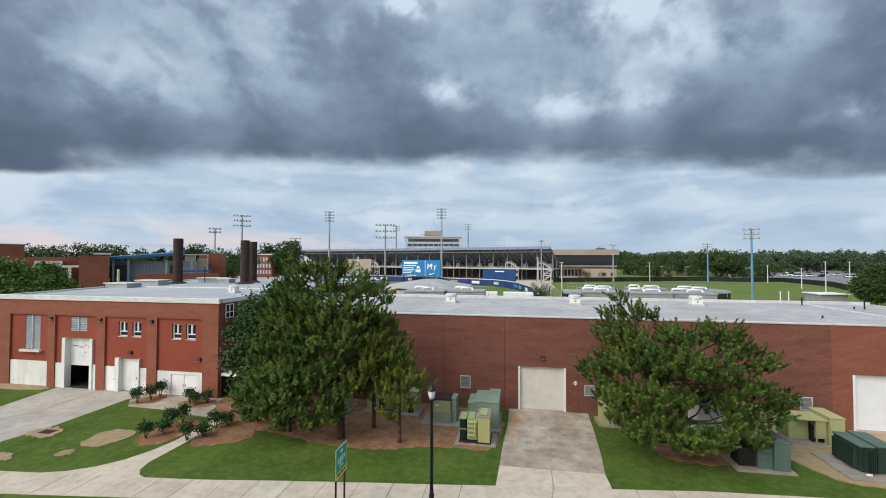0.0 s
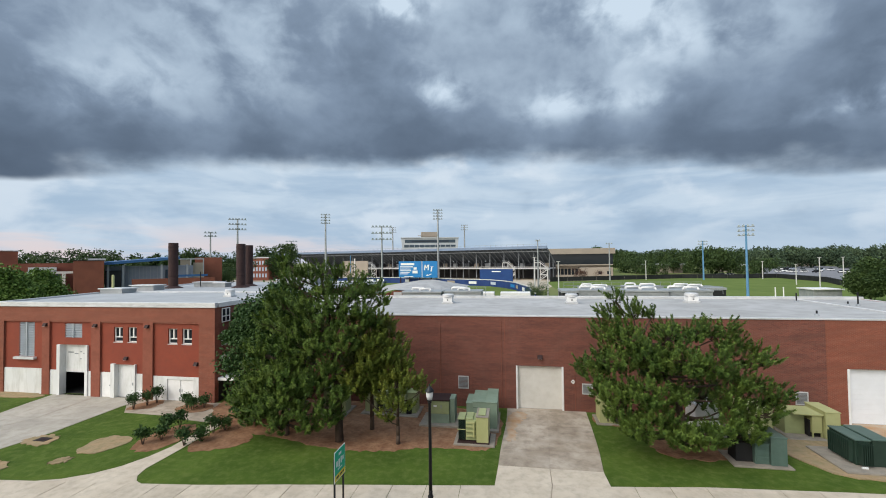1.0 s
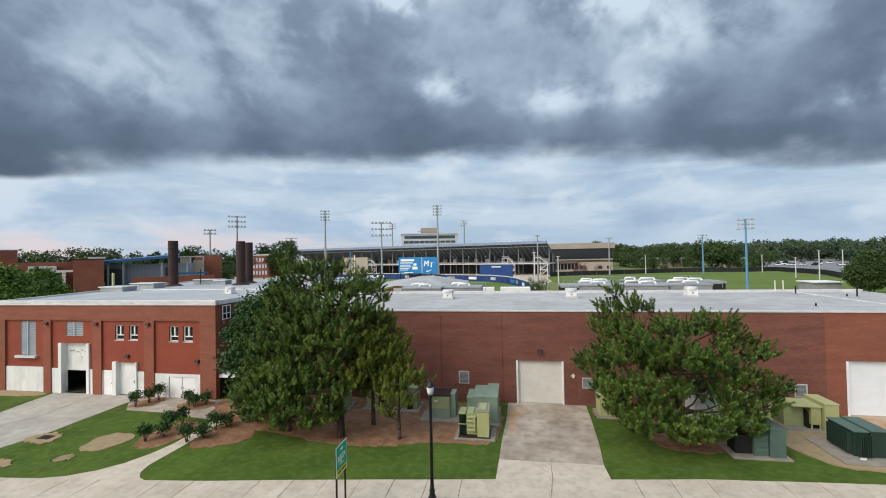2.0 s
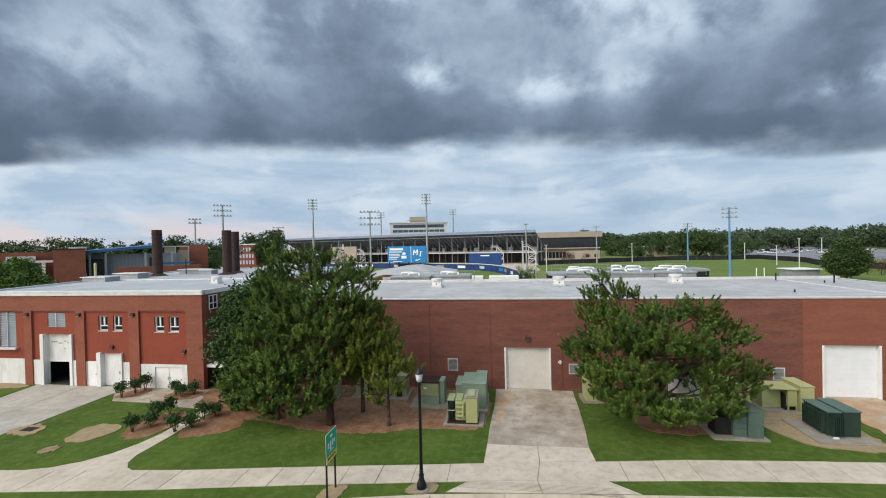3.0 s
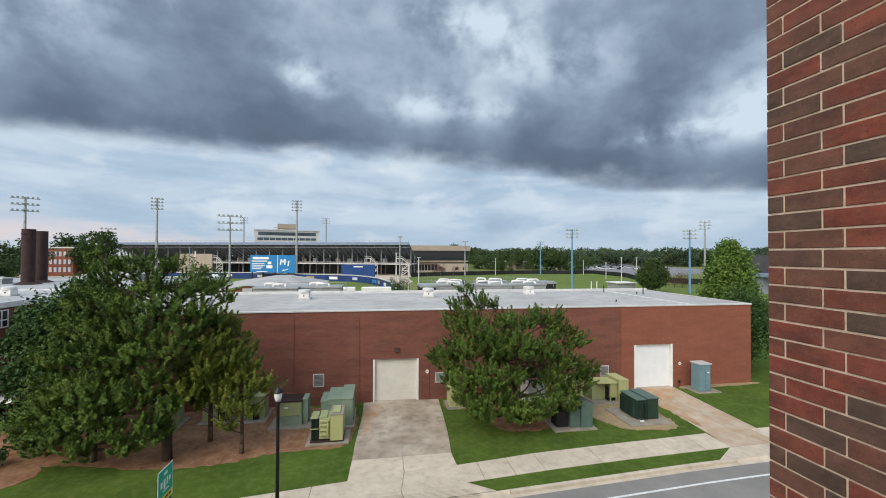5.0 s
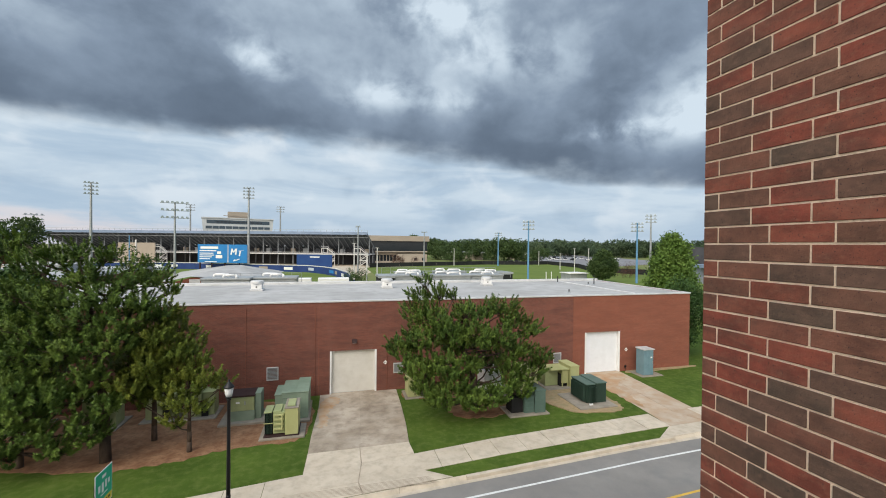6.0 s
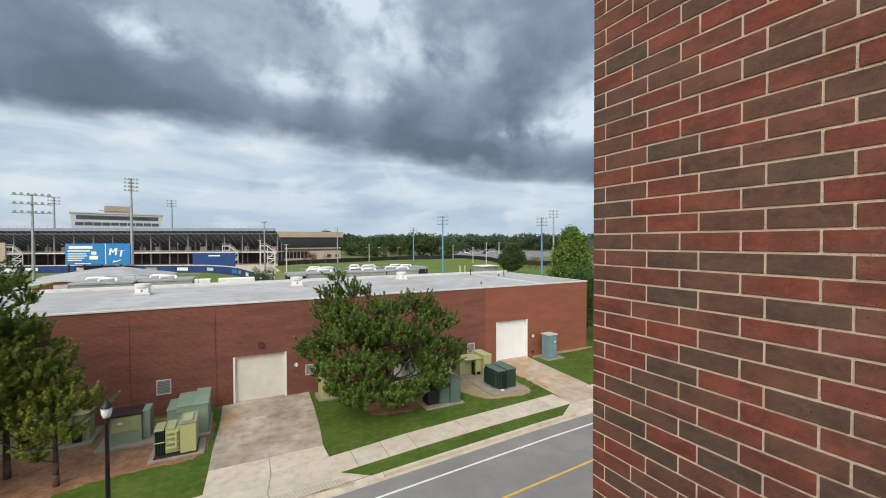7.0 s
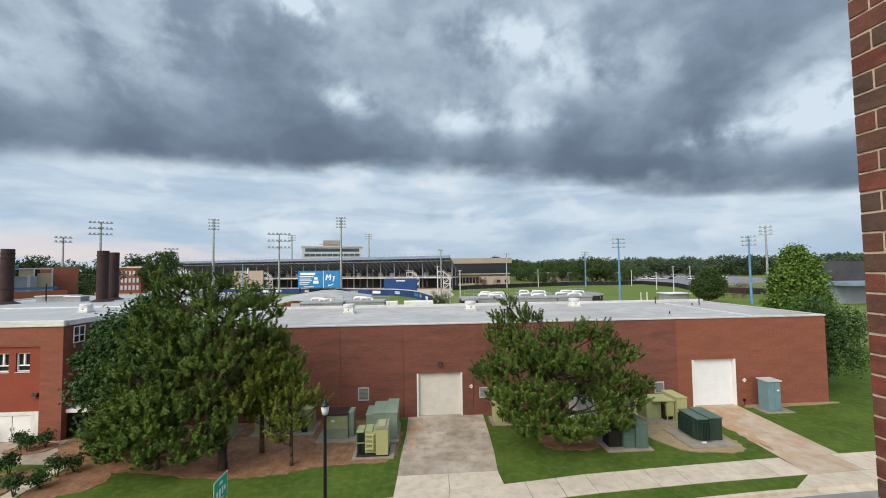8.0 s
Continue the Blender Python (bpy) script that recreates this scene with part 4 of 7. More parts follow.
roof_stack(-41.7, 44.66, 0.54, 12.68, "tall dark rusty steel stack with flanged collar")
roof_stack(-33.2, 45.8, 0.52, 12.45, "tall dark rusty steel stack")
roof_stack(-34.2, 48.8, 0.50, 12.4, "tall dark rusty steel stack behind its twin", False)


def roof_box(x0, x1, y0, y1, h, z=7.05):
    b = thing("roof_box", pose(0, 0, z), "low white metal-clad roof curb", "roof curb", "curbs on the plant roof")
    part("body", boxed(x0, x1, y0, y1, 0, h - 0.1), M_SHEET, b)
    part("lid", boxed(x0 - 0.15, x1 + 0.15, y0 - 0.15, y1 + 0.15, h - 0.098, h, 0.02), M_COPING, b)


for a in ((-42.9, -40.2, 36.5, 38.2, 0.55), (-43.4, -40.4, 40.5, 42.0, 0.65), (-41.0, -37.6, 47.2, 48.6, 0.65), (-37.2, -35.7, 46.2, 47.4, 0.6), (-31.0, -26.0, 50, 54, 0.8)):
    roof_box(*a)
for x, y, h in ((-39.0, 46.0, 2.0), (-29.5, 47.0, 1.2), (-27.0, 45.0, 1.2), (-25.5, 46.0, 1.5)):
    p = thing("roof_pipe", pose(x, y, 7.05), "thin dark vent pipe on the plant roof", "pipe", "pipes on the plant roof")
    part("flashing", turned([(0.15, 0), (0.15, 0.02), (0.07, 0.12)]), M_STEEL, p)
    part("pipe", turned([(0.06, 0.0), (0.06, h), (0.05, h + 0.01)]), M_BLACK, p)
roof_ventilator(-25.4, 33.5, 7.06, 0.8)
yp = thing("yellow_bollard", pose(-42.2, 37.3, 7.60), "pale yellow vent post on the roof curb", "post")
part("post", turned([(0.12, 0), (0.12, 1.3), (0.08, 1.4)]), M_OLIVE, yp)



# ---- plants ----
def triangles(name, verts, mat, parent=None, label=""):
    """One mesh of loose triangles from an array of corner points."""
    n = len(verts) // 3
    me = bpy.data.meshes.new(name)
    me.vertices.add(3 * n)
    me.vertices.foreach_set("co", verts.astype(np.float32).ravel())
    me.loops.add(3 * n)
    me.loops.foreach_set("vertex_index", np.arange(3 * n, dtype=np.int32))
    me.polygons.add(n)
    me.polygons.foreach_set("loop_start", np.arange(0, 3 * n, 3, dtype=np.int32))
    me.update(calc_edges=True)
    me.materials.append(mat)
    ob = new(name, me)
    if parent is not None:
        ob.parent = parent
    if label:
        ob["label"] = label
    return ob


def unit(v):
    return v / np.maximum(np.linalg.norm(v, axis=-1, keepdims=True), 1e-9)


def brushes(pos, axis, length, rng, blades=52, blade=0.165, width=0.062):
    """Bottle-brush shoots: needles set round each axis, slanting forwards, shorter towards the tip."""
    n = len(pos)
    side = unit(np.cross(axis, rng.normal(size=(n, 3))))
    up = np.cross(axis, side)
    phi = rng.uniform(0, 2 * np.pi, (n, blades, 1))
    s = rng.uniform(0, 1, (n, blades, 1)) ** 0.85
    radial = np.cos(phi) * side[:, None] + np.sin(phi) * up[:, None]
    tang = -np.sin(phi) * side[:, None] + np.cos(phi) * up[:, None]
    root = pos[:, None] + axis[:, None] * s * length[:, None, None]
    way = unit(axis[:, None] * (0.35 + 0.75 * s * s) + radial * 0.95 + rng.normal(0, 0.13, (n, blades, 3)))
    tip = root + way * blade * rng.uniform(0.75, 1.15, (n, blades, 1)) * (1.1 - 0.3 * s)
    w = tang * width / 2
    return np.stack([root - w, root + w, tip], axis=2).reshape(-1, 3)


def leaf_cards(pos, size, rng, up=0.4):
    """Small folded leaves, two triangles each."""
    n = len(pos)
    nrm = unit(rng.normal(size=(n, 3)) + np.array([0, 0, up]))
    a = unit(np.cross(nrm, rng.normal(size=(n, 3))))
    b = np.cross(nrm, a)
    s = size * rng.uniform(0.6, 1.25, (n, 1))
    p0, p2 = pos - a * s * 0.6, pos + a * s * 0.6
    fold = nrm * s * 0.12
    p1, p3 = pos + b * s * 0.36 + fold, pos - b * s * 0.36 + fold
    return np.stack([p0, p1, p2, p0, p2, p3], axis=1).reshape(-1, 3)


def limb(bm, pts, r0, r1, seg=6):
    k = len(pts) - 1
    for i in range(k):
        a = r0 + (r1 - r0) * i / k
        b = r0 + (r1 - r0) * (i + 1) / k
        rod(bm, pts[i], pts[i + 1], a, b, seg)


def pine(x, y, height, lobes, mat, label, seed, radius=0.2, fingers=92, lean=(0.0, 0.0)):
    """A pine: a trunk, limbs to each bough, and on each bough a flat spray of upturned bottle-brush shoots."""
    rng = np.random.default_rng(seed)
    t = thing("pine_tree", pose(x, y, 0), label, "pine tree", "pines in front of the hall")
    tr = bmesh.new()
    top = height * 0.93
    spine = [np.array([lean[0] * s * s, lean[1] * s * s, top * s]) for s in np.linspace(0, 1, 8)]
    limb(tr, [(0, 0, -0.1)] + spine[1:], radius, radius * 0.25, 9)
    part("trunk", tr, M_BARK, t, "grey-brown flaking trunk", True)
    wood = bmesh.new()
    pos, axis, size = [], [], []
    for lx, ly, lz, r in lobes:
        c = np.array([lx - x, ly - y, lz])
        s0 = min(0.93, max(0.14, (lz - 0.30 * math.hypot(c[0], c[1]) - 0.3) / top))
        start = np.array([lean[0] * s0 * s0, lean[1] * s0 * s0, top * s0])
        knee = start * 0.45 + c * 0.55 + np.array([0, 0, -0.12 * np.linalg.norm(c - start)])
        limb(wood, [start, (start + knee) / 2 + rng.normal(0, 0.05, 3), knee, c], radius * 0.30, 0.025, 6)
        out = unit(np.array([c[0], c[1] - 0.3, 0.0]))
        k = max(9, int(fingers * r * r))
        q = rng.normal(size=(k, 3))
        q = unit(q) * rng.uniform(0.12, 1.0, (k, 1)) ** 0.5 * 0.92
        slope = q[:, :2] @ out[:2]
        base = c + q * np.array([r * 1.0, r * 1.0, r * 0.68]) + np.array([0, 0, 1.0]) * (slope * 0.22 * r)[:, None]
        way = unit(q * np.array([0.75, 0.75, 0.35]) + out * 0.25 + np.array([0, 0, 0.95]) + rng.normal(0, 0.24, (k, 3)))
        for b in base[::5]:
            limb(wood, [c * 0.75 + start * 0.25, (c + b) / 2 - np.array([0, 0, 0.06]), b], 0.020, 0.009, 4)
        pos.append(base)
        axis.append(way)
        size.append(rng.uniform(0.26, 0.50, k) * (1.25 + 0.45 * q[:, 2]))
    part("branchwork", wood, M_BARK, t)["kind"] = "stuff"
    pos, axis, size = np.concatenate(pos), np.concatenate(axis), np.concatenate(size)
    keep = pos[:, 2] > 0.15
    triangles("crown", brushes(pos[keep], axis[keep], size[keep], rng), mat, t, "upturned bottle-brush shoots")
    return t


TALL_UPPER = [
    (-11.1, 22.4, 9.6, 0.48), (-11.7, 22.3, 9.2, 0.75), (-9.9, 22.4, 9.3, 0.56), (-9.0, 22.5, 8.8, 0.46), (-12.8, 22.4, 8.9, 0.75), (-10.5, 21.9, 8.4, 0.94), (-9.0, 22.0, 8.1, 0.82), (-8.0, 22.4, 8.2, 0.59), (-7.3, 22.4, 7.7, 0.46),
    (-13.6, 22.3, 7.7, 0.93), (-11.5, 21.6, 7.4, 1.09), (-9.7, 21.5, 7.4, 0.98), (-8.4, 21.9, 7.2, 0.81)]
TALL_LOWER = [
    (-14.1, 22.0, 6.5, 0.82), (-12.2, 21.3, 6.2, 1.07), (-10.3, 21.2, 6.4, 1.07), (-8.7, 21.5, 6.4, 0.93), (-7.6, 22.0, 6.7, 0.58), (-14.4, 21.4, 5.0, 0.77), (-12.5, 21.0, 5.3, 0.93), (-10.8, 20.9, 5.4, 0.95), (-9.2, 21.1, 5.4, 0.91),
    (-9.9, 21.0, 4.2, 0.78), (-13.8, 23.2, 10.1, 0.42), (-13.9, 23.1, 9.5, 0.55)]
pine(-9.8, 22.0, 9.9, TALL_UPPER + TALL_LOWER, M_PINE, "tall dense green pine in front of the brick wall", 21, 0.24, lean=(-1.2, 0.3))
pine(-13.2, 22.3, 5.0, [
    (-14.0, 21.2, 3.8, 1.02), (-12.6, 20.9, 3.7, 1.11), (-11.5, 20.9, 3.4, 0.97), (-14.3, 21.1, 2.8, 1.02), (-12.4, 20.7, 2.6, 1.05), (-15.4, 21.4, 2.1, 0.83), (-13.7, 20.8, 1.8, 0.97), (-11.7, 20.7, 1.9, 0.72), (-12.7, 20.6, 1.1, 0.62),
    (-10.5, 21.1, 3.2, 0.73), (-10.1, 21.0, 2.2, 0.63), (-11.8, 21.3, 4.6, 0.83),
    (-11.0, 20.9, 1.2, 0.70), (-9.9, 21.2, 1.5, 0.65), (-14.9, 21.3, 1.2, 0.70), (-9.3, 21.0, 2.8, 0.70)], M_PINE, "low spreading pine with drooping boughs", 22, 0.16)
pine(-8.5, 23.8, 6.0, [
    (-8.4, 22.8, 5.3, 1.10), (-7.2, 22.9, 5.6, 0.86), (-7.9, 22.6, 4.4, 1.09), (-6.6, 22.9, 4.9, 0.72), (-8.7, 22.7, 3.6, 0.88), (-7.3, 22.5, 3.8, 0.87), (-9.3, 22.8, 4.2, 0.96), (-8.6, 22.9, 2.7, 0.72),
    (-7.4, 22.6, 6.4, 0.75), (-6.3, 22.7, 4.2, 0.70), (-6.9, 22.8, 3.2, 0.65),
    (-7.7, 21.7, 5.6, 0.68), (-6.8, 22.0, 4.7, 0.62), (-8.0, 21.5, 4.4, 0.75), (-8.7, 21.3, 3.4, 0.70), (-7.4, 21.8, 3.4, 0.60), (-6.2, 22.2, 3.9, 0.45)], M_PINE_Y, "slim yellow-green pine with a bare lower trunk", 23, 0.14)
pine(-6.4, 22.1, 3.8, [
    (-7.7, 22.1, 3.1, 0.79), (-6.4, 21.9, 3.2, 0.88), (-5.6, 22.0, 3.4, 0.72), (-6.7, 21.8, 2.4, 0.78), (-6.0, 21.8, 2.1, 0.61), (-5.0, 22.0, 3.0, 0.48), (-6.9, 21.8, 1.5, 0.51), (-8.4, 22.0, 2.5, 0.55)], M_PINE_Y, "small thin pine with yellowing needles", 24, 0.12, 62)
LONE_UPPER = [
    (5.5, 23.6, 7.8, 0.42), (5.3, 23.6, 6.9, 0.72), (6.4, 23.8, 7.1, 0.70), (7.4, 23.8, 6.9, 0.38), (4.9, 23.4, 6.0, 0.85), (6.0, 23.0, 5.8, 1.11), (4.1, 23.2, 4.0, 0.90), (5.1, 22.9, 4.5, 1.13), (6.8, 22.8, 4.8, 1.19),
    (8.1, 23.2, 5.9, 0.99), (9.6, 23.6, 6.0, 0.95), (8.4, 22.6, 4.7, 1.24), (10.9, 23.6, 6.1, 0.66), (11.0, 23.4, 5.4, 0.88), (9.9, 22.7, 4.5, 1.12), (12.2, 23.4, 4.8, 0.78)]
LONE_LOWER = [
    (12.8, 23.5, 4.7, 0.50), (11.1, 22.8, 3.5, 1.01), (12.9, 23.3, 3.0, 0.81), (12.1, 22.9, 2.2, 0.95), (5.0, 22.6, 2.9, 1.12), (6.5, 22.3, 3.1, 1.19), (5.4, 22.3, 1.9, 0.86), (6.1, 22.0, 1.4, 0.85), (7.1, 22.1, 2.0, 1.06),
    (8.0, 21.9, 1.2, 0.88), (9.1, 21.9, 1.3, 0.91), (10.3, 22.2, 1.7, 0.80), (11.3, 22.5, 1.3, 0.69), (8.0, 24.6, 3.8, 1.32), (10.3, 25.0, 2.4, 1.17), (8.2, 22.5, 3.0, 0.70), (10.5, 22.6, 2.6, 0.75)]
pine(8.9, 23.8, 7.0, LONE_UPPER + LONE_LOWER, M_PINE, "broad bushy pine with upturned branch tips", 25, 0.26, lean=(-2.6, -0.2))


def leafy(name, x, y, trunk_h, lobes, mat, label, category, seed, leaf=0.2, density=60, radius=0.18, group=""):
    """A broad-leaved plant: trunk and limbs, and clumps of leaves through uneven masses."""
    rng = np.random.default_rng(seed)
    t = thing(name, pose(x, y, 0), label, category, group)
    wood = bmesh.new()
    limb(wood, [(0, 0, -0.1), (0.05, 0.02, trunk_h * 0.5), (0, 0, trunk_h)], radius, radius * 0.6, 8)
    pos = []
    for lx, ly, lz, r in lobes:
        c = np.array([lx, ly, lz])
        limb(wood, [(0, 0, trunk_h * 0.9), c * 0.6 + np.array([0, 0, trunk_h * 0.36]), c], radius * 0.5, 0.02, 5)
        k = max(6, int(density * r * r))
        d = unit(rng.normal(size=(k, 3)))
        q = c + d * r * rng.uniform(0.45, 1.08, (k, 1)) ** 0.7 * np.array([1, 1, 0.9])
        n = 14
        pos.append((q[:, None] + rng.normal(0, 0.16 * min(r, 1.6) + leaf * 0.25, (k, n, 3))).reshape(-1, 3))
    part("trunk", wood, M_BARK, t)
    pos = np.concatenate(pos)
    pos = pos[pos[:, 2] > 0.05]
    triangles("crown", leaf_cards(pos, leaf, rng), mat, t)
    return t


leafy("evergreen_tree", -14.9, 24.9, 3.5, [(-0.8, -0.6, 6.2, 1.9), (0.5, -0.3, 7.3, 1.4), (-1.6, -0.9, 3.9, 1.7), (-1.2, -1.2, 1.8, 1.3), (0.8, -0.8, 4.6, 1.7), (-2.0, -0.6, 6.6, 0.9), (-3.3, -1.1, 5.4, 0.45), (-2.6, -0.9, 5.6, 0.7), (-0.3, -0.2, 8.2, 0.7), (0.9, -1.2, 2.4, 1.4)],
      M_LEAF_DARK, "dense dark green evergreen at the building corner", "tree", 31, 0.19, 130)
leafy("evergreen_tree", 33.0, 31.5, 2.5, [(0, 0, 4.6, 1.9), (0.6, -0.5, 2.9, 1.6), (-0.6, 0, 6.2, 1.3), (-1.0, -0.6, 2.0, 1.0), (1.8, 0, 5.0, 1.5)], M_LEAF_DARK, "dark evergreen beyond the end of the hall", "tree", 32, 0.17, 60)
leafy("maple_tree", 45.5, 46.5, 4.0, [(0, 0, 7.0, 2.6), (-1.6, 0, 5.2, 2.0), (1.6, 0, 5.4, 2.0), (0.2, 0, 9.6, 1.9), (0.1, 0, 11.2, 1.1), (-1.2, 0, 8.0, 1.6), (1.3, 0, 8.2, 1.7), (-2.2, 0, 4.0, 1.4), (2.6, 0, 4.2, 1.4)],
      M_LEAF, "bright green pyramid-shaped maple", "tree", 33, 0.32, 60)
leafy("oak_tree", 76, 103, 3.0, [(0, 0, 5.8, 2.9), (-2.2, 0, 4.6, 2.2), (2.2, 0, 4.6, 2.2), (0.2, 0, 7.6, 1.9), (-1.0, 0, 3.0, 2.0), (1.4, 0, 3.2, 2.0)], M_LEAF_MID, "round green oak by the playing field", "tree", 34, 0.42, 60)
for k, (x, y, s, sd) in enumerate(((-66.5, 42.0, 1.08, 40), (-64.2, 43.2, 1.0, 41), (-72.5, 52.6, 0.98, 42), (-76.0, 58.5, 0.62, 43))):
    leafy("shade_tree", x, y, 3.5, [(0, 0, 6.6 * s, 2.5 * s), (-1.8, 0, 5.6 * s, 2.0 * s), (1.7, -0.4, 5.4 * s, 2.1 * s), (0.3, -0.6, 8.2 * s, 1.5 * s), (0.6, -1.2, 4.4 * s, 2.0 * s), (-0.9, -1, 3.4 * s, 1.8 * s)],
          M_LEAF, "full green shade tree beside the plant building", "tree", sd, 0.34, 45, group="shade trees by the plant building")


def shrub(x, y, h, seed):
    rng = np.random.default_rng(seed)
    t = thing("shrub", pose(x, y, 0.01, 0, 0, rng.uniform(0, 360)), "small dark leafy shrub on bare stems in pine straw", "shrub", "shrubs in the planting beds")
    wood = bmesh.new()
    pos = []
    for k in range(5):
        a = 2 * math.pi * k / 5 + rng.uniform(-0.4, 0.4)
        tip = np.array([math.cos(a) * 0.19, math.sin(a) * 0.19, h * rng.uniform(0.55, 0.8)])
        limb(wood, [(0.03 * math.cos(a), 0.03 * math.sin(a), 0), tip * np.array([0.5, 0.5, 0.55]), tip], 0.02, 0.008, 5)
        n = 120
        pos.append(tip + np.array([0, 0, 0.06]) + rng.normal(0, 1, (n, 3)) * np.array([0.12, 0.12, 0.14]))
    part("stem", wood, M_BARK, t)
    triangles("leaves", leaf_cards(np.concatenate(pos), 0.11, rng), M_LEAF_DARK, t)


for i, (x, y, h) in enumerate(((-20.6, 20.0, 1.15), (-20.1, 20.7, 0.9), (-20.6, 21.6, 1.2), (-20.4, 22.4, 1.2), (-18.15, 20.2, 1.05), (-17.6, 20.8, 0.9), (-17.7, 21.9, 1.2), (-17.3, 22.4, 0.8), (-26.2, 24.7, 1.3),
                               (-25.9, 25.5, 1.1), (-25.7, 26.1, 1.4), (-22.6, 25.4, 1.15), (-21.9, 25.1, 0.95), (-21.4, 25.6, 1.0), (-18.0, 24.4, 1.0), (-16.4, 23.4, 0.9))):
    shrub(x, y, h * 0.85, 60 + i)


# ---- street furniture and equipment ----
def street_lamp(x, y):
    s = thing("street_lamp", pose(x, y, 0), "black cast street lamp with a pale lantern on a round base", "street lamp")
    part("footing", turned([(0.33, 0.0), (0.33, 0.07), (0.31, 0.09)], 20), M_PAD, s, "round concrete footing")
    part("base", turned([(0.20, 0.09), (0.205, 0.20), (0.19, 0.28), (0.15, 0.36), (0.115, 0.46), (0.10, 0.56), (0.115, 0.60), (0.11, 0.64), (0.075, 0.70), (0.085, 0.78), (0.075, 0.85)], 20), M_BLACK, s, "", True)
    part("pole", turned([(0.075, 0.85), (0.066, 2.6), (0.058, 4.34), (0.08, 4.36), (0.08, 4.40)], 16), M_BLACK, s, "", True)
    part("collar", turned([(0.07, 4.40), (0.11, 4.44), (0.12, 4.48)], 16), M_BLACK, s)
    part("lantern", turned([(0.10, 4.48), (0.135, 4.62), (0.155, 4.80), (0.15, 4.82)], 16), M_LANTERN, s, "frosted pale lantern", True)
    part("cap", turned([(0.19, 4.82), (0.18, 4.85), (0.12, 4.93), (0.06, 5.0), (0.03, 5.03), (0.035, 5.07), (0.01, 5.12)], 16), M_BLACK, s, "", True)


street_lamp(-3.4, 16.38)


def road_sign():
    s = thing("road_sign", pose(-7.03, 15.72, 0, 0, 0, -1), "green road sign with a yellow foot on two black posts", "road sign")
    for y in (-0.40, 0.40):
        part("post", boxed(-0.03, 0.03, y - 0.03, y + 0.03, -0.1, 2.3), M_BLACK, s)
    part("panel", boxed(0.032, 0.045, -0.5, 0.5, 1.42, 2.62, 0.003), M_SIGN_W, s, "white-edged sign panel")
    part("face", boxed(0.046, 0.049, -0.47, 0.47, 1.68, 2.59), M_SIGN, s, "green reflective sign face")
    part("foot_band", boxed(0.046, 0.049, -0.47, 0.47, 1.45, 1.677), M_SIGN_Y, s, "yellow band")
    for y0, y1, z0, z1 in ((-0.12, 0.12, 2.36, 2.46), (-0.34, -0.22, 1.98, 2.2), (-0.14, -0.02, 1.90, 2.22), (0.06, 0.16, 1.98, 2.24), (0.22, 0.34, 2.04, 2.2), (-0.2, 0.2, 1.82, 1.86)):
        part("bar", boxed(0.05, 0.052, y0, y1, z0, z1), M_SIGN_W, s)
    for y0, y1 in ((-0.35, -0.1), (-0.04, 0.18), (0.22, 0.36)):
        part("bar", boxed(0.05, 0.052, y0, y1, 1.53, 1.60), M_BLACK, s)
    part("back", boxed(0.026, 0.031, -0.49, 0.49, 1.43, 2.61), M_STEEL, s)
    return s


road_sign()


def pad(x0, x1, y0, y1, h, label="weathered concrete equipment pad"):
    return tagged(part("equipment_pad", boxed(x0, x1, y0, y1, -0.05, h, 0.02), M_PAD), label, "pad", "concrete equipment pads")


def cabinet_box(p, name, x0, x1, y0, y1, z0, z1, mat, lid=None, overhang=0.03, label=""):
    body = part(name, boxed(x0, x1, y0, y1, z0, z1 - 0.06, 0.012), mat, p, label)
    part("lid", boxed(x0 - overhang, x1 + overhang, y0 - overhang, y1 + overhang, z1 - 0.058, z1, 0.012), lid or mat, p)
    return body


def fins(p, x0, x1, y0, y1, z0, z1, n, mat, axis="x"):
    for i in range(n):
        f = (i + 0.5) / n
        if axis == "x":
            x = x0 + (x1 - x0) * f
            part("fin", boxed(x - 0.012, x + 0.012, y0, y1, z0, z1), mat, p)
        else:
            y = y0 + (y1 - y0) * f
            part("fin", boxed(x0, x1, y - 0.012, y + 0.012, z0, z1), mat, p)


# pale green switch cabinet on its pad
pad(-5.8, -3.3, 24.6, 26.7, 0.13)
c = thing("switch_cabinet", pose(0, 0, 0.13), "pale green switch cabinet with a dark sloping top", "electrical cabinet")
body = part("body", boxed(-5.25, -4.0, 25.0, 26.2, 0.0, 1.34, 0.015), M_GREEN_PALE, c)
part("skirt", boxed(-5.28, -3.97, 24.97, 25.0, 0.0, 0.55, 0.006), M_GREEN_GREY, c, "greener lower panel")
part("door", boxed(-5.19, -4.06, 24.965, 24.998, 0.60, 1.29, 0.008), M_GREEN_PALE, c)
part("notice", boxed(-4.95, -4.75, 24.955, 24.963, 0.98, 1.08), M_SIGN_W, c, "white notice plate")
part("top", slab([(-5.3, 24.95), (-3.95, 24.95), (-3.95, 26.25), (-5.3, 26.25)], 1.342, 1.42), M_RUST, c, "dark dirty top")
part("side_bay", boxed(-3.98, -3.66, 25.15, 26.1, 0.0, 1.45, 0.012), M_GREEN_GREY, c)
part("handle", boxed(-4.5, -4.45, 24.93, 24.963, 0.9, 1.1), M_STEEL, c)

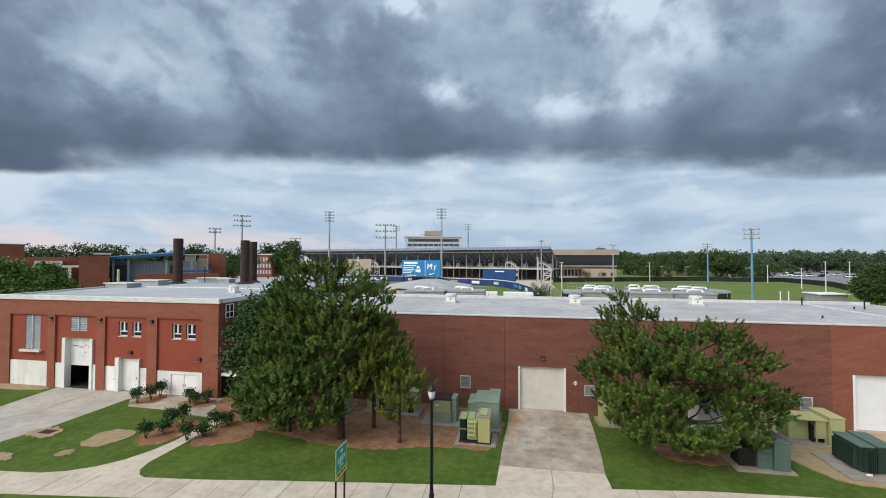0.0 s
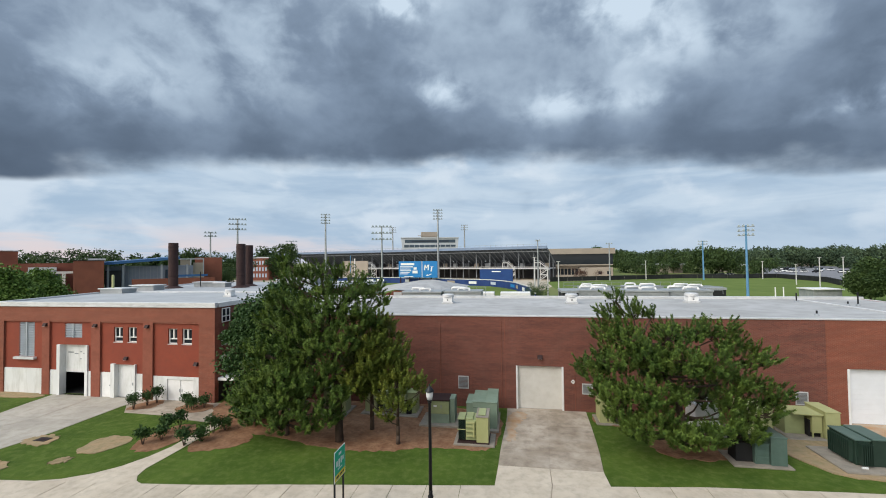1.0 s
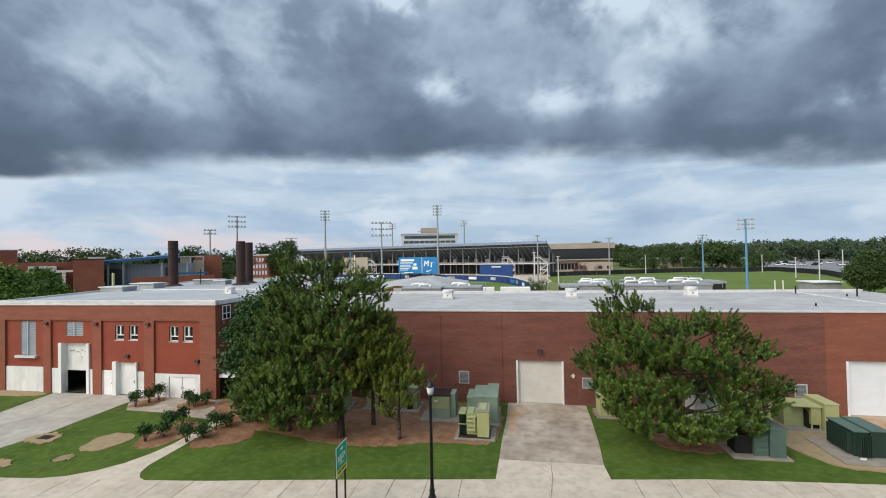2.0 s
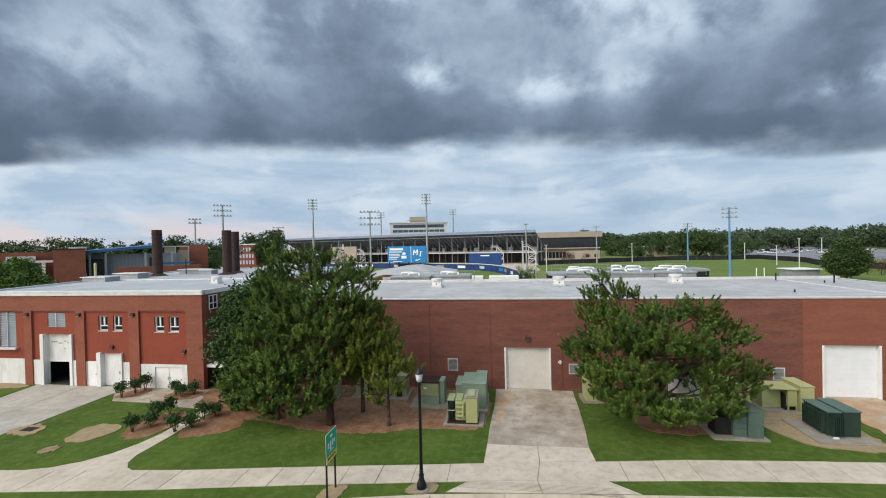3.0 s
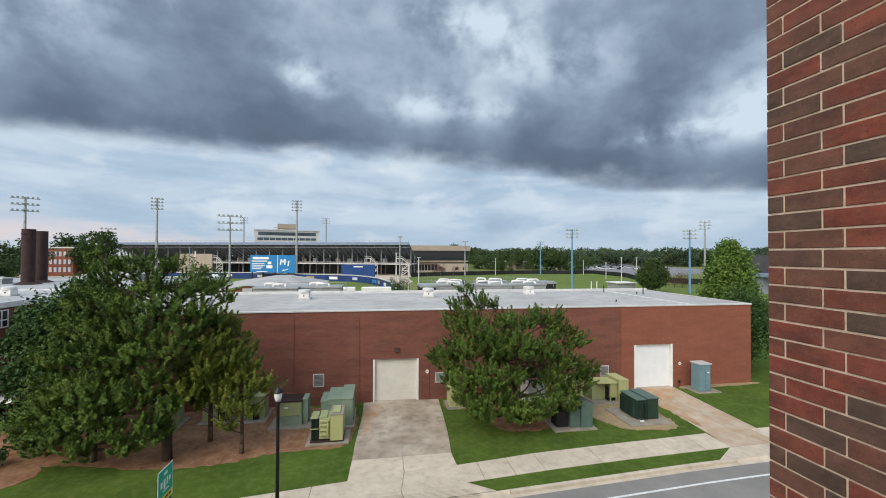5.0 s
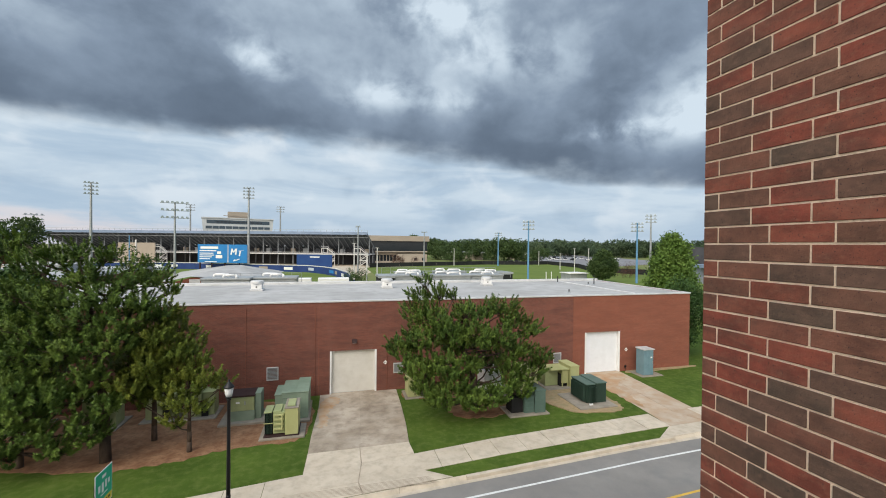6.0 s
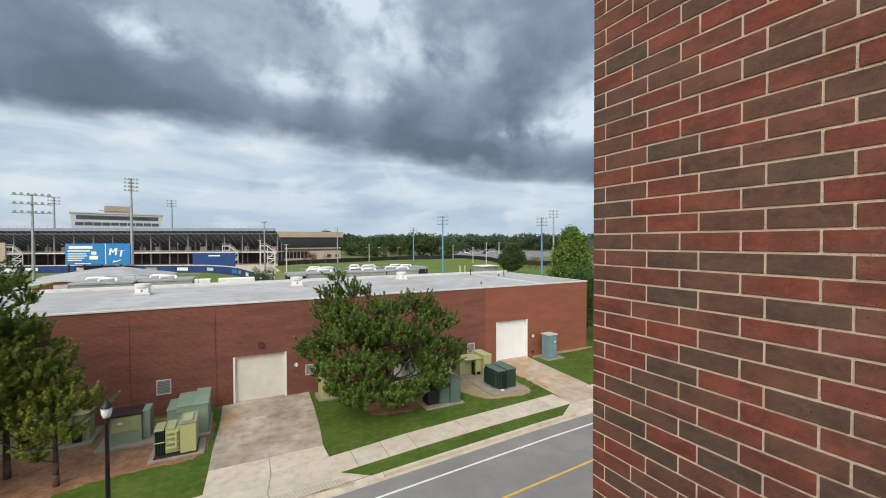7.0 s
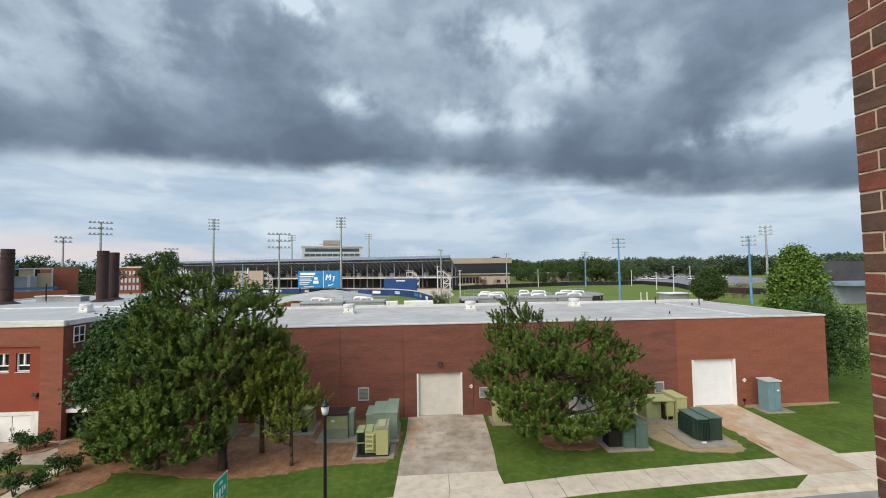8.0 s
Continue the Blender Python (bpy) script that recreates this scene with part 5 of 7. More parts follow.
# grey-green chiller cabinet by the wall
pad(-3.1, -0.95, 24.3, 27.4, 0.12)
c = thing("switch_cabinet", pose(0, 0, 0.12), "stepped grey-green switchgear cabinet against the brick wall", "electrical cabinet")
cabinet_box(c, "bay", -2.95, -2.55, 25.3, 27.0, 0, 1.22, M_GREEN_GREY)
cabinet_box(c, "bay", -2.53, -1.72, 25.0, 27.2, 0, 1.42, M_GREEN_GREY)
cabinet_box(c, "bay", -1.70, -1.05, 24.6, 27.2, 0, 1.55, M_GREEN_GREY)
for z in (0.35, 0.7, 1.05):
    part("panel_seam", boxed(-2.5, -1.75, 24.985, 24.998, z, z + 0.012), M_GREEN_DARK, c)

# pale yellow-green transformer with cooling fins
pad(-3.35, -1.1, 22.35, 24.0, 0.10)
c = thing("transformer", pose(0, 0, 0.10), "yellow-green pad transformer with dark cooling fins", "transformer")
cabinet_box(c, "tank", -2.1, -1.45, 22.55, 23.9, 0.05, 1.46, M_OLIVE, M_PAD)
part("core", boxed(-2.7, -2.12, 22.7, 23.8, 0.1, 1.2, 0.015), M_GREEN_PALE, c)
for z in (0.3, 0.55, 0.8, 1.02):
    part("rib", boxed(-2.66, -2.16, 22.62, 22.695, z, z + 0.10, 0.01), M_OLIVE, c)
part("pipe", rodded((-2.25, 22.62, 0.3), (-2.25, 22.62, 1.1), 0.05), M_OLIVE, c)
part("radiator", boxed(-3.1, -2.74, 22.72, 23.7, 0.12, 1.18), M_BLACK, c, "black radiator bank")
fins(c, -3.12, -2.74, 22.66, 22.72, 0.12, 1.18, 6, M_GREEN_DARK)
part("strap", boxed(-3.15, -2.7, 22.64, 22.66, 0.66, 0.70), M_OLIVE, c)
for x in (-2.95, -2.5, -1.8):
    part("top_channel", boxed(x - 0.2, x + 0.2, 22.7, 23.7, (1.47 if x > -2.2 else 1.21) if x > -2.7 else 1.19, (1.52 if x > -2.2 else 1.28) if x > -2.7 else 1.25, 0.01), M_GREEN_PALE, c)
part("plinth", boxed(-3.15, -1.4, 22.5, 23.95, 0.0, 0.05), M_RUST, c)

# dark green pad transformer
pad(15.1, 17.75, 21.95, 24.75, 0.12, "concrete pad with a gravel margin")
c = thing("transformer", pose(0, 0, 0.12), "dark green pad-mounted transformer with fins and lighter top", "transformer")
part("tank", boxed(16.0, 16.62, 22.75, 24.4, 0, 1.15, 0.015), M_GREEN_DARK, c)
# lids in a lighter green than the tank sides
part("lid", boxed(15.95, 16.64, 22.70, 24.45, 1.152, 1.22, 0.015), M_GREEN_TOP, c, "lighter green lid")
part("cable_box", boxed(16.66, 17.42, 22.68, 24.4, 0, 1.22, 0.015), M_GREEN_DARK, c)
part("lid", boxed(16.645, 17.45, 22.63, 24.45, 1.222, 1.29, 0.015), M_GREEN_TOP, c, "lighter green lid")
fins(c, 15.82, 15.998, 22.85, 24.3, 0.1, 1.08, 12, M_GREEN_DARK, "y")
fins(c, 16.05, 16.58, 22.45, 22.748, 0.1, 1.08, 6, M_GREEN_DARK)
part("valve", boxed(16.0, 16.25, 22.38, 22.44, 0.0, 0.08), M_SIGN_W, c, "pale valve")

# yellow-green cabinets by the second door
pad(14.9, 17.7, 25.6, 27.6, 0.08)
c = thing("switch_cabinet", pose(0, 0, 0.08), "yellow-green cabinets with an open sloping hood", "electrical cabinet")
cabinet_box(c, "bay", 16.75, 17.45, 25.75, 27.4, 0, 1.5, M_OLIVE)
cabinet_box(c, "bay", 16.2, 16.7, 25.95, 27.3, 0.25, 1.22, M_OLIVE)
part("hood", slab([(15.3, 25.9), (16.72, 25.85), (16.72, 27.3), (15.3, 27.3)], 1.23, 1.29), M_OLIVE, c)
cabinet_box(c, "bay", 15.1, 16.1, 26.4, 27.3, 0, 1.2, M_GREEN_PALE)
# filled block, near black in place of the shade between the bays
part("gap", boxed(16.12, 16.74, 26.1, 26.6, 0.0, 0.9), M_DARK, c, "solid dark block painted as a shaded gap")
for x in (16.24, 16.66):
    part("leg", boxed(x - 0.03, x + 0.03, 25.95, 26.02, 0, 0.25), M_OLIVE, c)

# cabinets half hidden by the lone pine
pad(10.4, 13.0, 22.0, 23.7, 0.08)
c = thing("switch_cabinet", pose(0, 0, 0.08), "grey-green louvred cabinet beside the lone pine", "electrical cabinet")
cabinet_box(c, "bay", 12.1, 12.8, 22.2, 23.5, 0, 1.36, M_GREEN_TOP)
cabinet_box(c, "bay", 11.45, 12.08, 22.3, 23.4, 0, 1.0, M_GREEN_TOP)
for z in (0.15, 0.45, 0.75):
    part("louvre", boxed(11.5, 12.04, 22.27, 22.298, z, z + 0.2, 0.005), M_GREEN_TOP, c)
# no real opening: a near-black block stands for the bay's shade
part("gap", boxed(10.7, 11.44, 22.5, 23.3, 0, 0.9), M_DARK, c, "solid dark block painted as a shaded open bay")
pad(9.9, 14.4, 25.4, 27.4, 0.08)
c = thing("switch_cabinet", pose(0, 0, 0.08), "olive cabinet behind the lone pine", "electrical cabinet")
cabinet_box(c, "bay", 12.7, 14.1, 25.6, 27.2, 0, 1.6, M_OLIVE)
cabinet_box(c, "bay", 10.2, 11.5, 25.8, 27.2, 0, 1.6, M_WHITE)
pad(4.9, 6.3, 26.3, 27.9, 0.08)
c = thing("switch_cabinet", pose(0, 0, 0.08), "small olive cabinet beside the loading door", "electrical cabinet")
cabinet_box(c, "bay", 5.1, 6.0, 26.5, 27.7, 0, 1.35, M_OLIVE)
part("slot", boxed(5.55, 5.6, 26.47, 26.498, 0.1, 1.2), M_DARK, c)
for x, y, sd in ((-9.9, 26.4, 0), (-7.9, 26.3, 1), (-12.6, 25.8, 0), (-16.4, 26.3, 1)):
    pad(x - 0.2, x + 1.7, y - 0.4, y + 1.6, 0.08)
    c = thing("switch_cabinet", pose(x, y, 0.08), "pale green cabinet standing under the pines", "electrical cabinet", "cabinets under the pines")
    cabinet_box(c, "bay", 0, 0.85, 0, 1.2, 0, 1.55, M_GREEN_PALE)
    cabinet_box(c, "bay", 0.87, 1.5, 0.15, 1.1, 0, 1.35, M_GREEN_PALE)
    # near-black block between the bays stands for shade there
    part("gap", boxed(0.86, 1.2, -0.02, 0.12, 0, 0.8), M_DARK, c, "solid dark block painted as a shaded gap")

# blue-grey cabinet at the wall
pad(23.6, 25.6, 26.6, 28.2, 0.06)
c = thing("electrical_cabinet", pose(24.45, 27.3, 0.06), "tall blue-grey steel cabinet near the brick wall", "electrical cabinet")
part("body", boxed(-0.5, 0.42, -0.42, 0.42, 0, 1.98, 0.015), M_BLUE_BOX, c)
part("lid", slab([(-0.56, -0.5), (0.48, -0.5), (0.48, 0.48), (-0.56, 0.48)], 1.984, 2.06), M_COPING, c, "pale rain lid")
part("door", boxed(-0.02, 0.38, -0.45, -0.422, 0.08, 1.9, 0.008), M_BLUE_BOX, c)
part("door", boxed(-0.46, -0.04, -0.45, -0.422, 0.08, 1.9, 0.008), M_BLUE_BOX, c)
part("notice", boxed(0.12, 0.28, -0.458, -0.451, 1.35, 1.45), M_SIGN_W, c)
part("handle", boxed(0.3, 0.33, -0.475, -0.451, 0.9, 1.1), M_STEEL, c)
for x in (22.95 + 0.5, 26.0):
    o = thing("outlet_box", pose(x, 28.37, 0.4), "small dark outlet box low on the brick wall", "outlet")
    part("box", boxed(-0.07, 0.07, -0.08, 0.02, -0.08, 0.08, 0.01), M_BLACK, o)
    part("cable", rodded((0, -0.03, -0.38), (0, -0.03, -0.08), 0.015), M_BLACK, o)


# ---- yard behind the hall ----
def chiller(x, y, w, d, h, seed):
    rng = random.Random(seed)
    c = thing("air_handler", pose(x, y, 0), "silver rooftop-style air handler with white pipes", "air handler", "air handlers behind the hall")
    part("body", boxed(-w / 2, w / 2, -d / 2, d / 2, 0, h - 0.25), M_SHEET, c)
    part("cap", boxed(-w / 2 - 0.1, w / 2 + 0.1, -d / 2 - 0.1, d / 2 + 0.1, h - 0.248, h, 0.03), M_SHEET, c)
    for k in range(3):
        x0 = -w / 2 + w * (k + 0.15) / 3
        part("grille", boxed(x0, x0 + w * 0.22, -d / 2 - 0.03, -d / 2 - 0.002, 1.2, h - 0.5), M_STEEL, c)
    for k in range(2):
        y0 = -d / 4 + d / 2 * k
        xa = -w * (0.38 if k else 0.10) + rng.uniform(-0.2, 0.2)
        xb = xa + w * rng.uniform(0.28, 0.42)
        bm = bmesh.new()
        limb(bm, [(xa, y0, h + 0.02), (xa, y0, h + 0.20), (xa + 0.15, y0, h + 0.32), (xb - 0.15, y0, h + 0.32), (xb, y0, h + 0.20), (xb, y0 - 0.3, h + 0.02)], 0.14, 0.14, 10)
        part("duct", bm, M_WHITE, c, "thick white insulated pipe", True)
    return c


for i, (x, y, w, d, h) in enumerate(((11.5, 62, 5.2, 3.5, 5.7), (17.5, 60, 5.4, 3.5, 5.8), (23.3, 61, 5.2, 3.5, 5.75), (13.0, 69, 5.0, 3.5, 5.6), (20.0, 69.5, 5.2, 3.5, 5.7), (27.0, 69, 5.0, 3.5, 5.6),
                                       (-12.5, 57, 5.4, 3.5, 5.85), (-7.0, 58.5, 5.2, 3.5, 5.8))):
    chiller(x, y, w, d, h, 80 + i)
for x0, x1, y in ((6.8, 9.0, 60), (27.8, 30.6, 66)):
    c = thing("equipment_enclosure", pose(0, 0, 0), "dark louvred equipment enclosure behind the hall", "enclosure")
    part("body", boxed(x0, x1, y, y + 5, 0, 5.3), M_FENCE, c)
    part("cap", boxed(x0 - 0.1, x1 + 0.1, y - 0.1, y + 5.1, 5.302, 5.6), M_SHEET, c)


def railing(x0, x1, y, z, n, parent):
    for k in range(n + 1):
        x = x0 + (x1 - x0) * k / n
        part("post", rodded((x, y, z), (x, y, z + 1.1), 0.03, seg=5), M_STEEL, parent)
    for h in (0.55, 1.1):
        part("rail", rodded((x0, y, z + h), (x1, y, z + h), 0.03, seg=5), M_STEEL, parent)


r = thing("guard_rail", pose(0, 0, 0), "galvanised guard rail round the equipment yard", "railing")
railing(8.5, 30, 72.5, 5.0, 14, r)
railing(9.0, 29.5, 64.5, 4.8, 12, r)
railing(-14.5, -4.0, 60.6, 5.0, 8, r)
for x in (-14.5, -4.0):
    part("leg", rodded((x, 60.6, 0), (x, 60.6, 5.0), 0.06, seg=5), M_STEEL, r)
for x in (8.5, 30):
    part("leg", rodded((x, 72.5, 0), (x, 72.5, 5.0), 0.06, seg=5), M_STEEL, r)


def hipped_hall():
    """A brick gable in front of a pale roof that rises to a ridge behind it."""
    h = thing("hipped_hall", pose(0, 0, 0), "low brick hall with a pale shallow hipped roof", "building")
    part("wall", boxed(-21.5, -10.0, 62.9, 88, 0, 4.6), M_BRICK_NEW, h)
    bm = bmesh.new()
    front = [(-21.9, 0), (-21.9, 4.4), (-18.4, 5.45), (-14.6, 5.15), (-14.6, 0)]
    a = [bm.verts.new((x, 62.5, z)) for x, z in front]
    b = [bm.verts.new((x, 62.88, z)) for x, z in front]
    bm.faces.new(a)
    bm.faces.new(b[::-1])
    for k in range(5):
        bm.faces.new((a[k], b[k], b[(k + 1) % 5], a[(k + 1) % 5]))
    bmesh.ops.recalc_face_normals(bm, faces=bm.faces)
    part("gable", bm, M_BRICK_NEW, h, "orange brick gable")
    bm = bmesh.new()
    v = [bm.verts.new(p) for p in ((-22.4, 62.3, 4.75), (-18.4, 62.3, 5.6), (-9.4, 62.3, 4.75), (-9.4, 89, 4.6), (-28, 89, 4.6), (-17.4, 78, 6.35), (-15.6, 80, 6.3))]
    for f in ((0, 1, 5, 4), (1, 2, 6, 5), (2, 3, 6), (3, 4, 5, 6)):
        bm.faces.new([v[i] for i in f])
    bmesh.ops.recalc_face_normals(bm, faces=bm.faces)
    part("roof", bm, M_ROOF, h, "pale shallow roof")
    part("vent", boxed(-18.6, -17.3, 62.42, 62.49, 4.7, 5.2), M_COPING, h)


hipped_hall()
b = thing("brick_annex", pose(0, 0, 0), "orange brick annex with a white parapet", "building")
part("wall", boxed(-44, -31, 80, 92, 0, 4.9), M_BRICK_NEW, b)
part("parapet", boxed(-44.2, -30.8, 79.8, 92.2, 4.902, 5.5), M_COPING, b)
for x0, x1 in ((-8.7, -3.7), (-2.5, 3.2)):
    t = thing("white_trailer", pose(0, 0, 0), "plain white trailer parked behind the hall", "trailer", "white trailers")
    part("body", boxed(x0, x1, 80, 82.6, 0.9, 3.75, 0.05), M_WHITE, t)
    for x in (x0 + 0.9, x1 - 0.9):
        part("wheel", rodded((x, 80.1, 0.45), (x, 80.4, 0.45), 0.45, seg=12), M_BLACK, t)
        part("wheel", rodded((x, 82.2, 0.45), (x, 82.5, 0.45), 0.45, seg=12), M_BLACK, t)
s = thing("field_shed", pose(0, 0, 0), "low grey shed with a white metal roof", "shed")
part("wall", boxed(69.6, 75.5, 110, 115, 0, 2.05), M_SHEET, s)
part("roof", slab([(69.3, 109.6), (75.8, 109.6), (75.8, 115.4), (69.3, 115.4)], 2.052, 2.3), M_WHITE, s)


# ---- sports ground and stadium ----
def sheet(name, pts, z, mat, label, category):
    bm = bmesh.new()
    f = bm.faces.new([bm.verts.new((x, y, z)) for x, y in pts])
    if f.normal.z < 0:
        f.normal_flip()
    bmesh.ops.triangulate(bm, faces=bm.faces[:])
    return tagged(part(name, bm, mat), label, category, kind="structure")


WALL_LINE = [(-100, 180), (-82, 184), (-63.5, 183), (-51.7, 179.6), (-36.9, 171.5), (-22.5, 163.4), (-8.8, 156.2), (-3.2, 147), (0.7, 136.5), (4.2, 116), (4.7, 94)]
sheet("ballpark_turf", [(-100, 60), (4.7, 60), (4.7, 94), (4.2, 116), (0.7, 136.5), (-3.2, 147), (-8.8, 156.2), (-22.5, 163.4), (-36.9, 171.5), (-51.7, 179.6), (-63.5, 183), (-100, 184)], 0.03, M_FIELD, "bright green ballpark outfield", "turf")
sheet("warning_track", [(-2.0, 122), (3.6, 117), (4.5, 96), (0.4, 98)], 0.06, M_CLAY, "orange clay warning track by the outfield wall", "track")
sheet("practice_turf", [(14, 80), (118, 80), (112, 128), (116, 160), (118, 178), (121, 212), (104, 209), (80, 212), (51, 201), (24, 190), (14, 186)], 0.03, M_FIELD, "mown green practice field", "turf")
sheet("parking_lot", [(126, 176), (240, 240), (300, 480), (190, 390), (133, 255), (124, 214)], 0.04, M_LOT, "grey asphalt car park beyond the fence", "car park")
sheet("stadium_apron", [(-170, 186), (-64, 186), (-8, 159), (8, 130), (20, 180), (60, 215), (60, 245), (-140, 300)], 0.02, M_CONC, "pale paved apron behind the stands", "pavement")


def outfield_wall():
    w = thing("outfield_wall", pose(0, 0, 0), "navy padded outfield wall with pale advert panels", "outfield wall")
    for i, ((x0, y0), (x1, y1)) in enumerate(zip(WALL_LINE, WALL_LINE[1:])):
        d = Vector((x1 - x0, y1 - y0, 0))
        n = max(2, int(d.length / 4.2))
        for k in range(n):
            a, b = Vector((x0, y0, 0)) + d * (k / n), Vector((x0, y0, 0)) + d * ((k + 0.985) / n)
            m = pose(a.x, a.y, 0, 0, 0, math.degrees(math.atan2(d.y, d.x)))
            ln_ = (b - a).length
            bm = boxed(0, ln_, 0, 0.25, 0, 2.35)
            bm.transform(m)
            part("pad", bm, M_PADDING, w)
            if (k + i) % 2 == 0 and i < 9:
                bm = boxed(ln_ * 0.15, ln_ * 0.85, -0.05, -0.005, 0.75, 1.75)
                bm.transform(m)
                part("advert", bm, (M_SIGN_W, M_SIGN_W, M_BANNER, M_LAMPS, M_TAN)[(i * 3 + k) % 5], w, "plain pale advert panel")
        bm = boxed(0, d.length, -0.04, 0.29, 2.352, 2.62)
        bm.transform(pose(x0, y0, 0, 0, 0, math.degrees(math.atan2(d.y, d.x))))
        part("rail", bm, M_STAIR, w)


outfield_wall()


def billboard():
    x, y, L_, H_ = -49.4, 174.0, 20.4, 7.2
    turn = -24
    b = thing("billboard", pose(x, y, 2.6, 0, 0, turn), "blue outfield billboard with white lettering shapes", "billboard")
    part("panel", boxed(0, L_ * 0.61, 0, 0.4, 0.3, H_), M_BANNER, b)
    part("panel", boxed(L_ * 0.63, L_, 0, 0.4, 0.3, H_), M_BANNER, b)
    part("divider", boxed(L_ * 0.612, L_ * 0.628, 0.0, 0.3, 0.3, H_), M_STAIR, b)
    for x0, x1, z0, z1 in ((1.2, 8.6, 5.5, 6.4), (0.8, 7.8, 4.6, 5.0), (0.8, 6.6, 3.7, 4.0), (0.8, 6.9, 3.0, 3.3), (0.8, 6.0, 2.3, 2.6), (0.8, 5.2, 1.6, 1.9), (3.0, 8.0, 0.5, 0.8), (8.2, 9.8, 3.6, 4.6), (7.6, 10.3, 2.0, 3.2)):
        part("bar", boxed(x0, x1, -0.05, -0.005, z0, z1), M_SIGN_W, b)
    # the club letters as plain slanted strokes and a tick
    ox = L_ * 0.66

    def stroke(x0, z0, x1, z1, w):
        bm = bmesh.new()
        v = [bm.verts.new(p) for p in ((ox + x0 - w, -0.06, z0), (ox + x0 + w, -0.06, z0), (ox + x1 + w, -0.06, z1), (ox + x1 - w, -0.06, z1), (ox + x0 - w, -0.01, z0), (ox + x0 + w, -0.01, z0), (ox + x1 + w, -0.01, z1), (ox + x1 - w, -0.01, z1))]
        for f in ((0, 1, 2, 3), (7, 6, 5, 4), (0, 4, 5, 1), (1, 5, 6, 2), (2, 6, 7, 3), (3, 7, 4, 0)):
            bm.faces.new([v[i] for i in f])
        part("stroke", bm, M_SIGN_W, b)
    for s in ((0.5, 3.4, 0.9, 5.7, 0.28), (0.9, 5.7, 1.5, 4.2, 0.25), (1.5, 4.2, 2.5, 5.7, 0.25), (2.4, 3.4, 2.7, 5.7, 0.28), (3.9, 2.9, 4.3, 4.9, 0.28), (3.3, 4.8, 5.3, 5.0, 0.5), (1.6, 1.0, 2.1, 1.6, 0.3), (2.1, 1.1, 4.0, 1.9, 0.35)):
        stroke(*s)
    for x0 in (0.5, 5.5, 11.0, 17.0):
        part("post", boxed(x0 - 0.2, x0 + 0.2, 0.45, 0.8, -2.6, H_), M_RUST, b)


billboard()
b = thing("screen_wall", pose(-13.8, 172.0, 0, 0, 0, -22), "dark blue batter's screen wall behind the outfield", "screen wall")
part("panel", boxed(0, 14.6, 0, 0.4, 0, 6.2), M_BLUE_WALL, b)
part("bar", boxed(5.5, 9.5, -0.05, -0.005, 5.0, 5.4), M_SIGN_W, b)
for x0 in (0.3, 7.2, 14.2):
    part("post", boxed(x0 - 0.2, x0 + 0.2, 0.42, 0.8, 0, 6.2), M_STEEL, b)


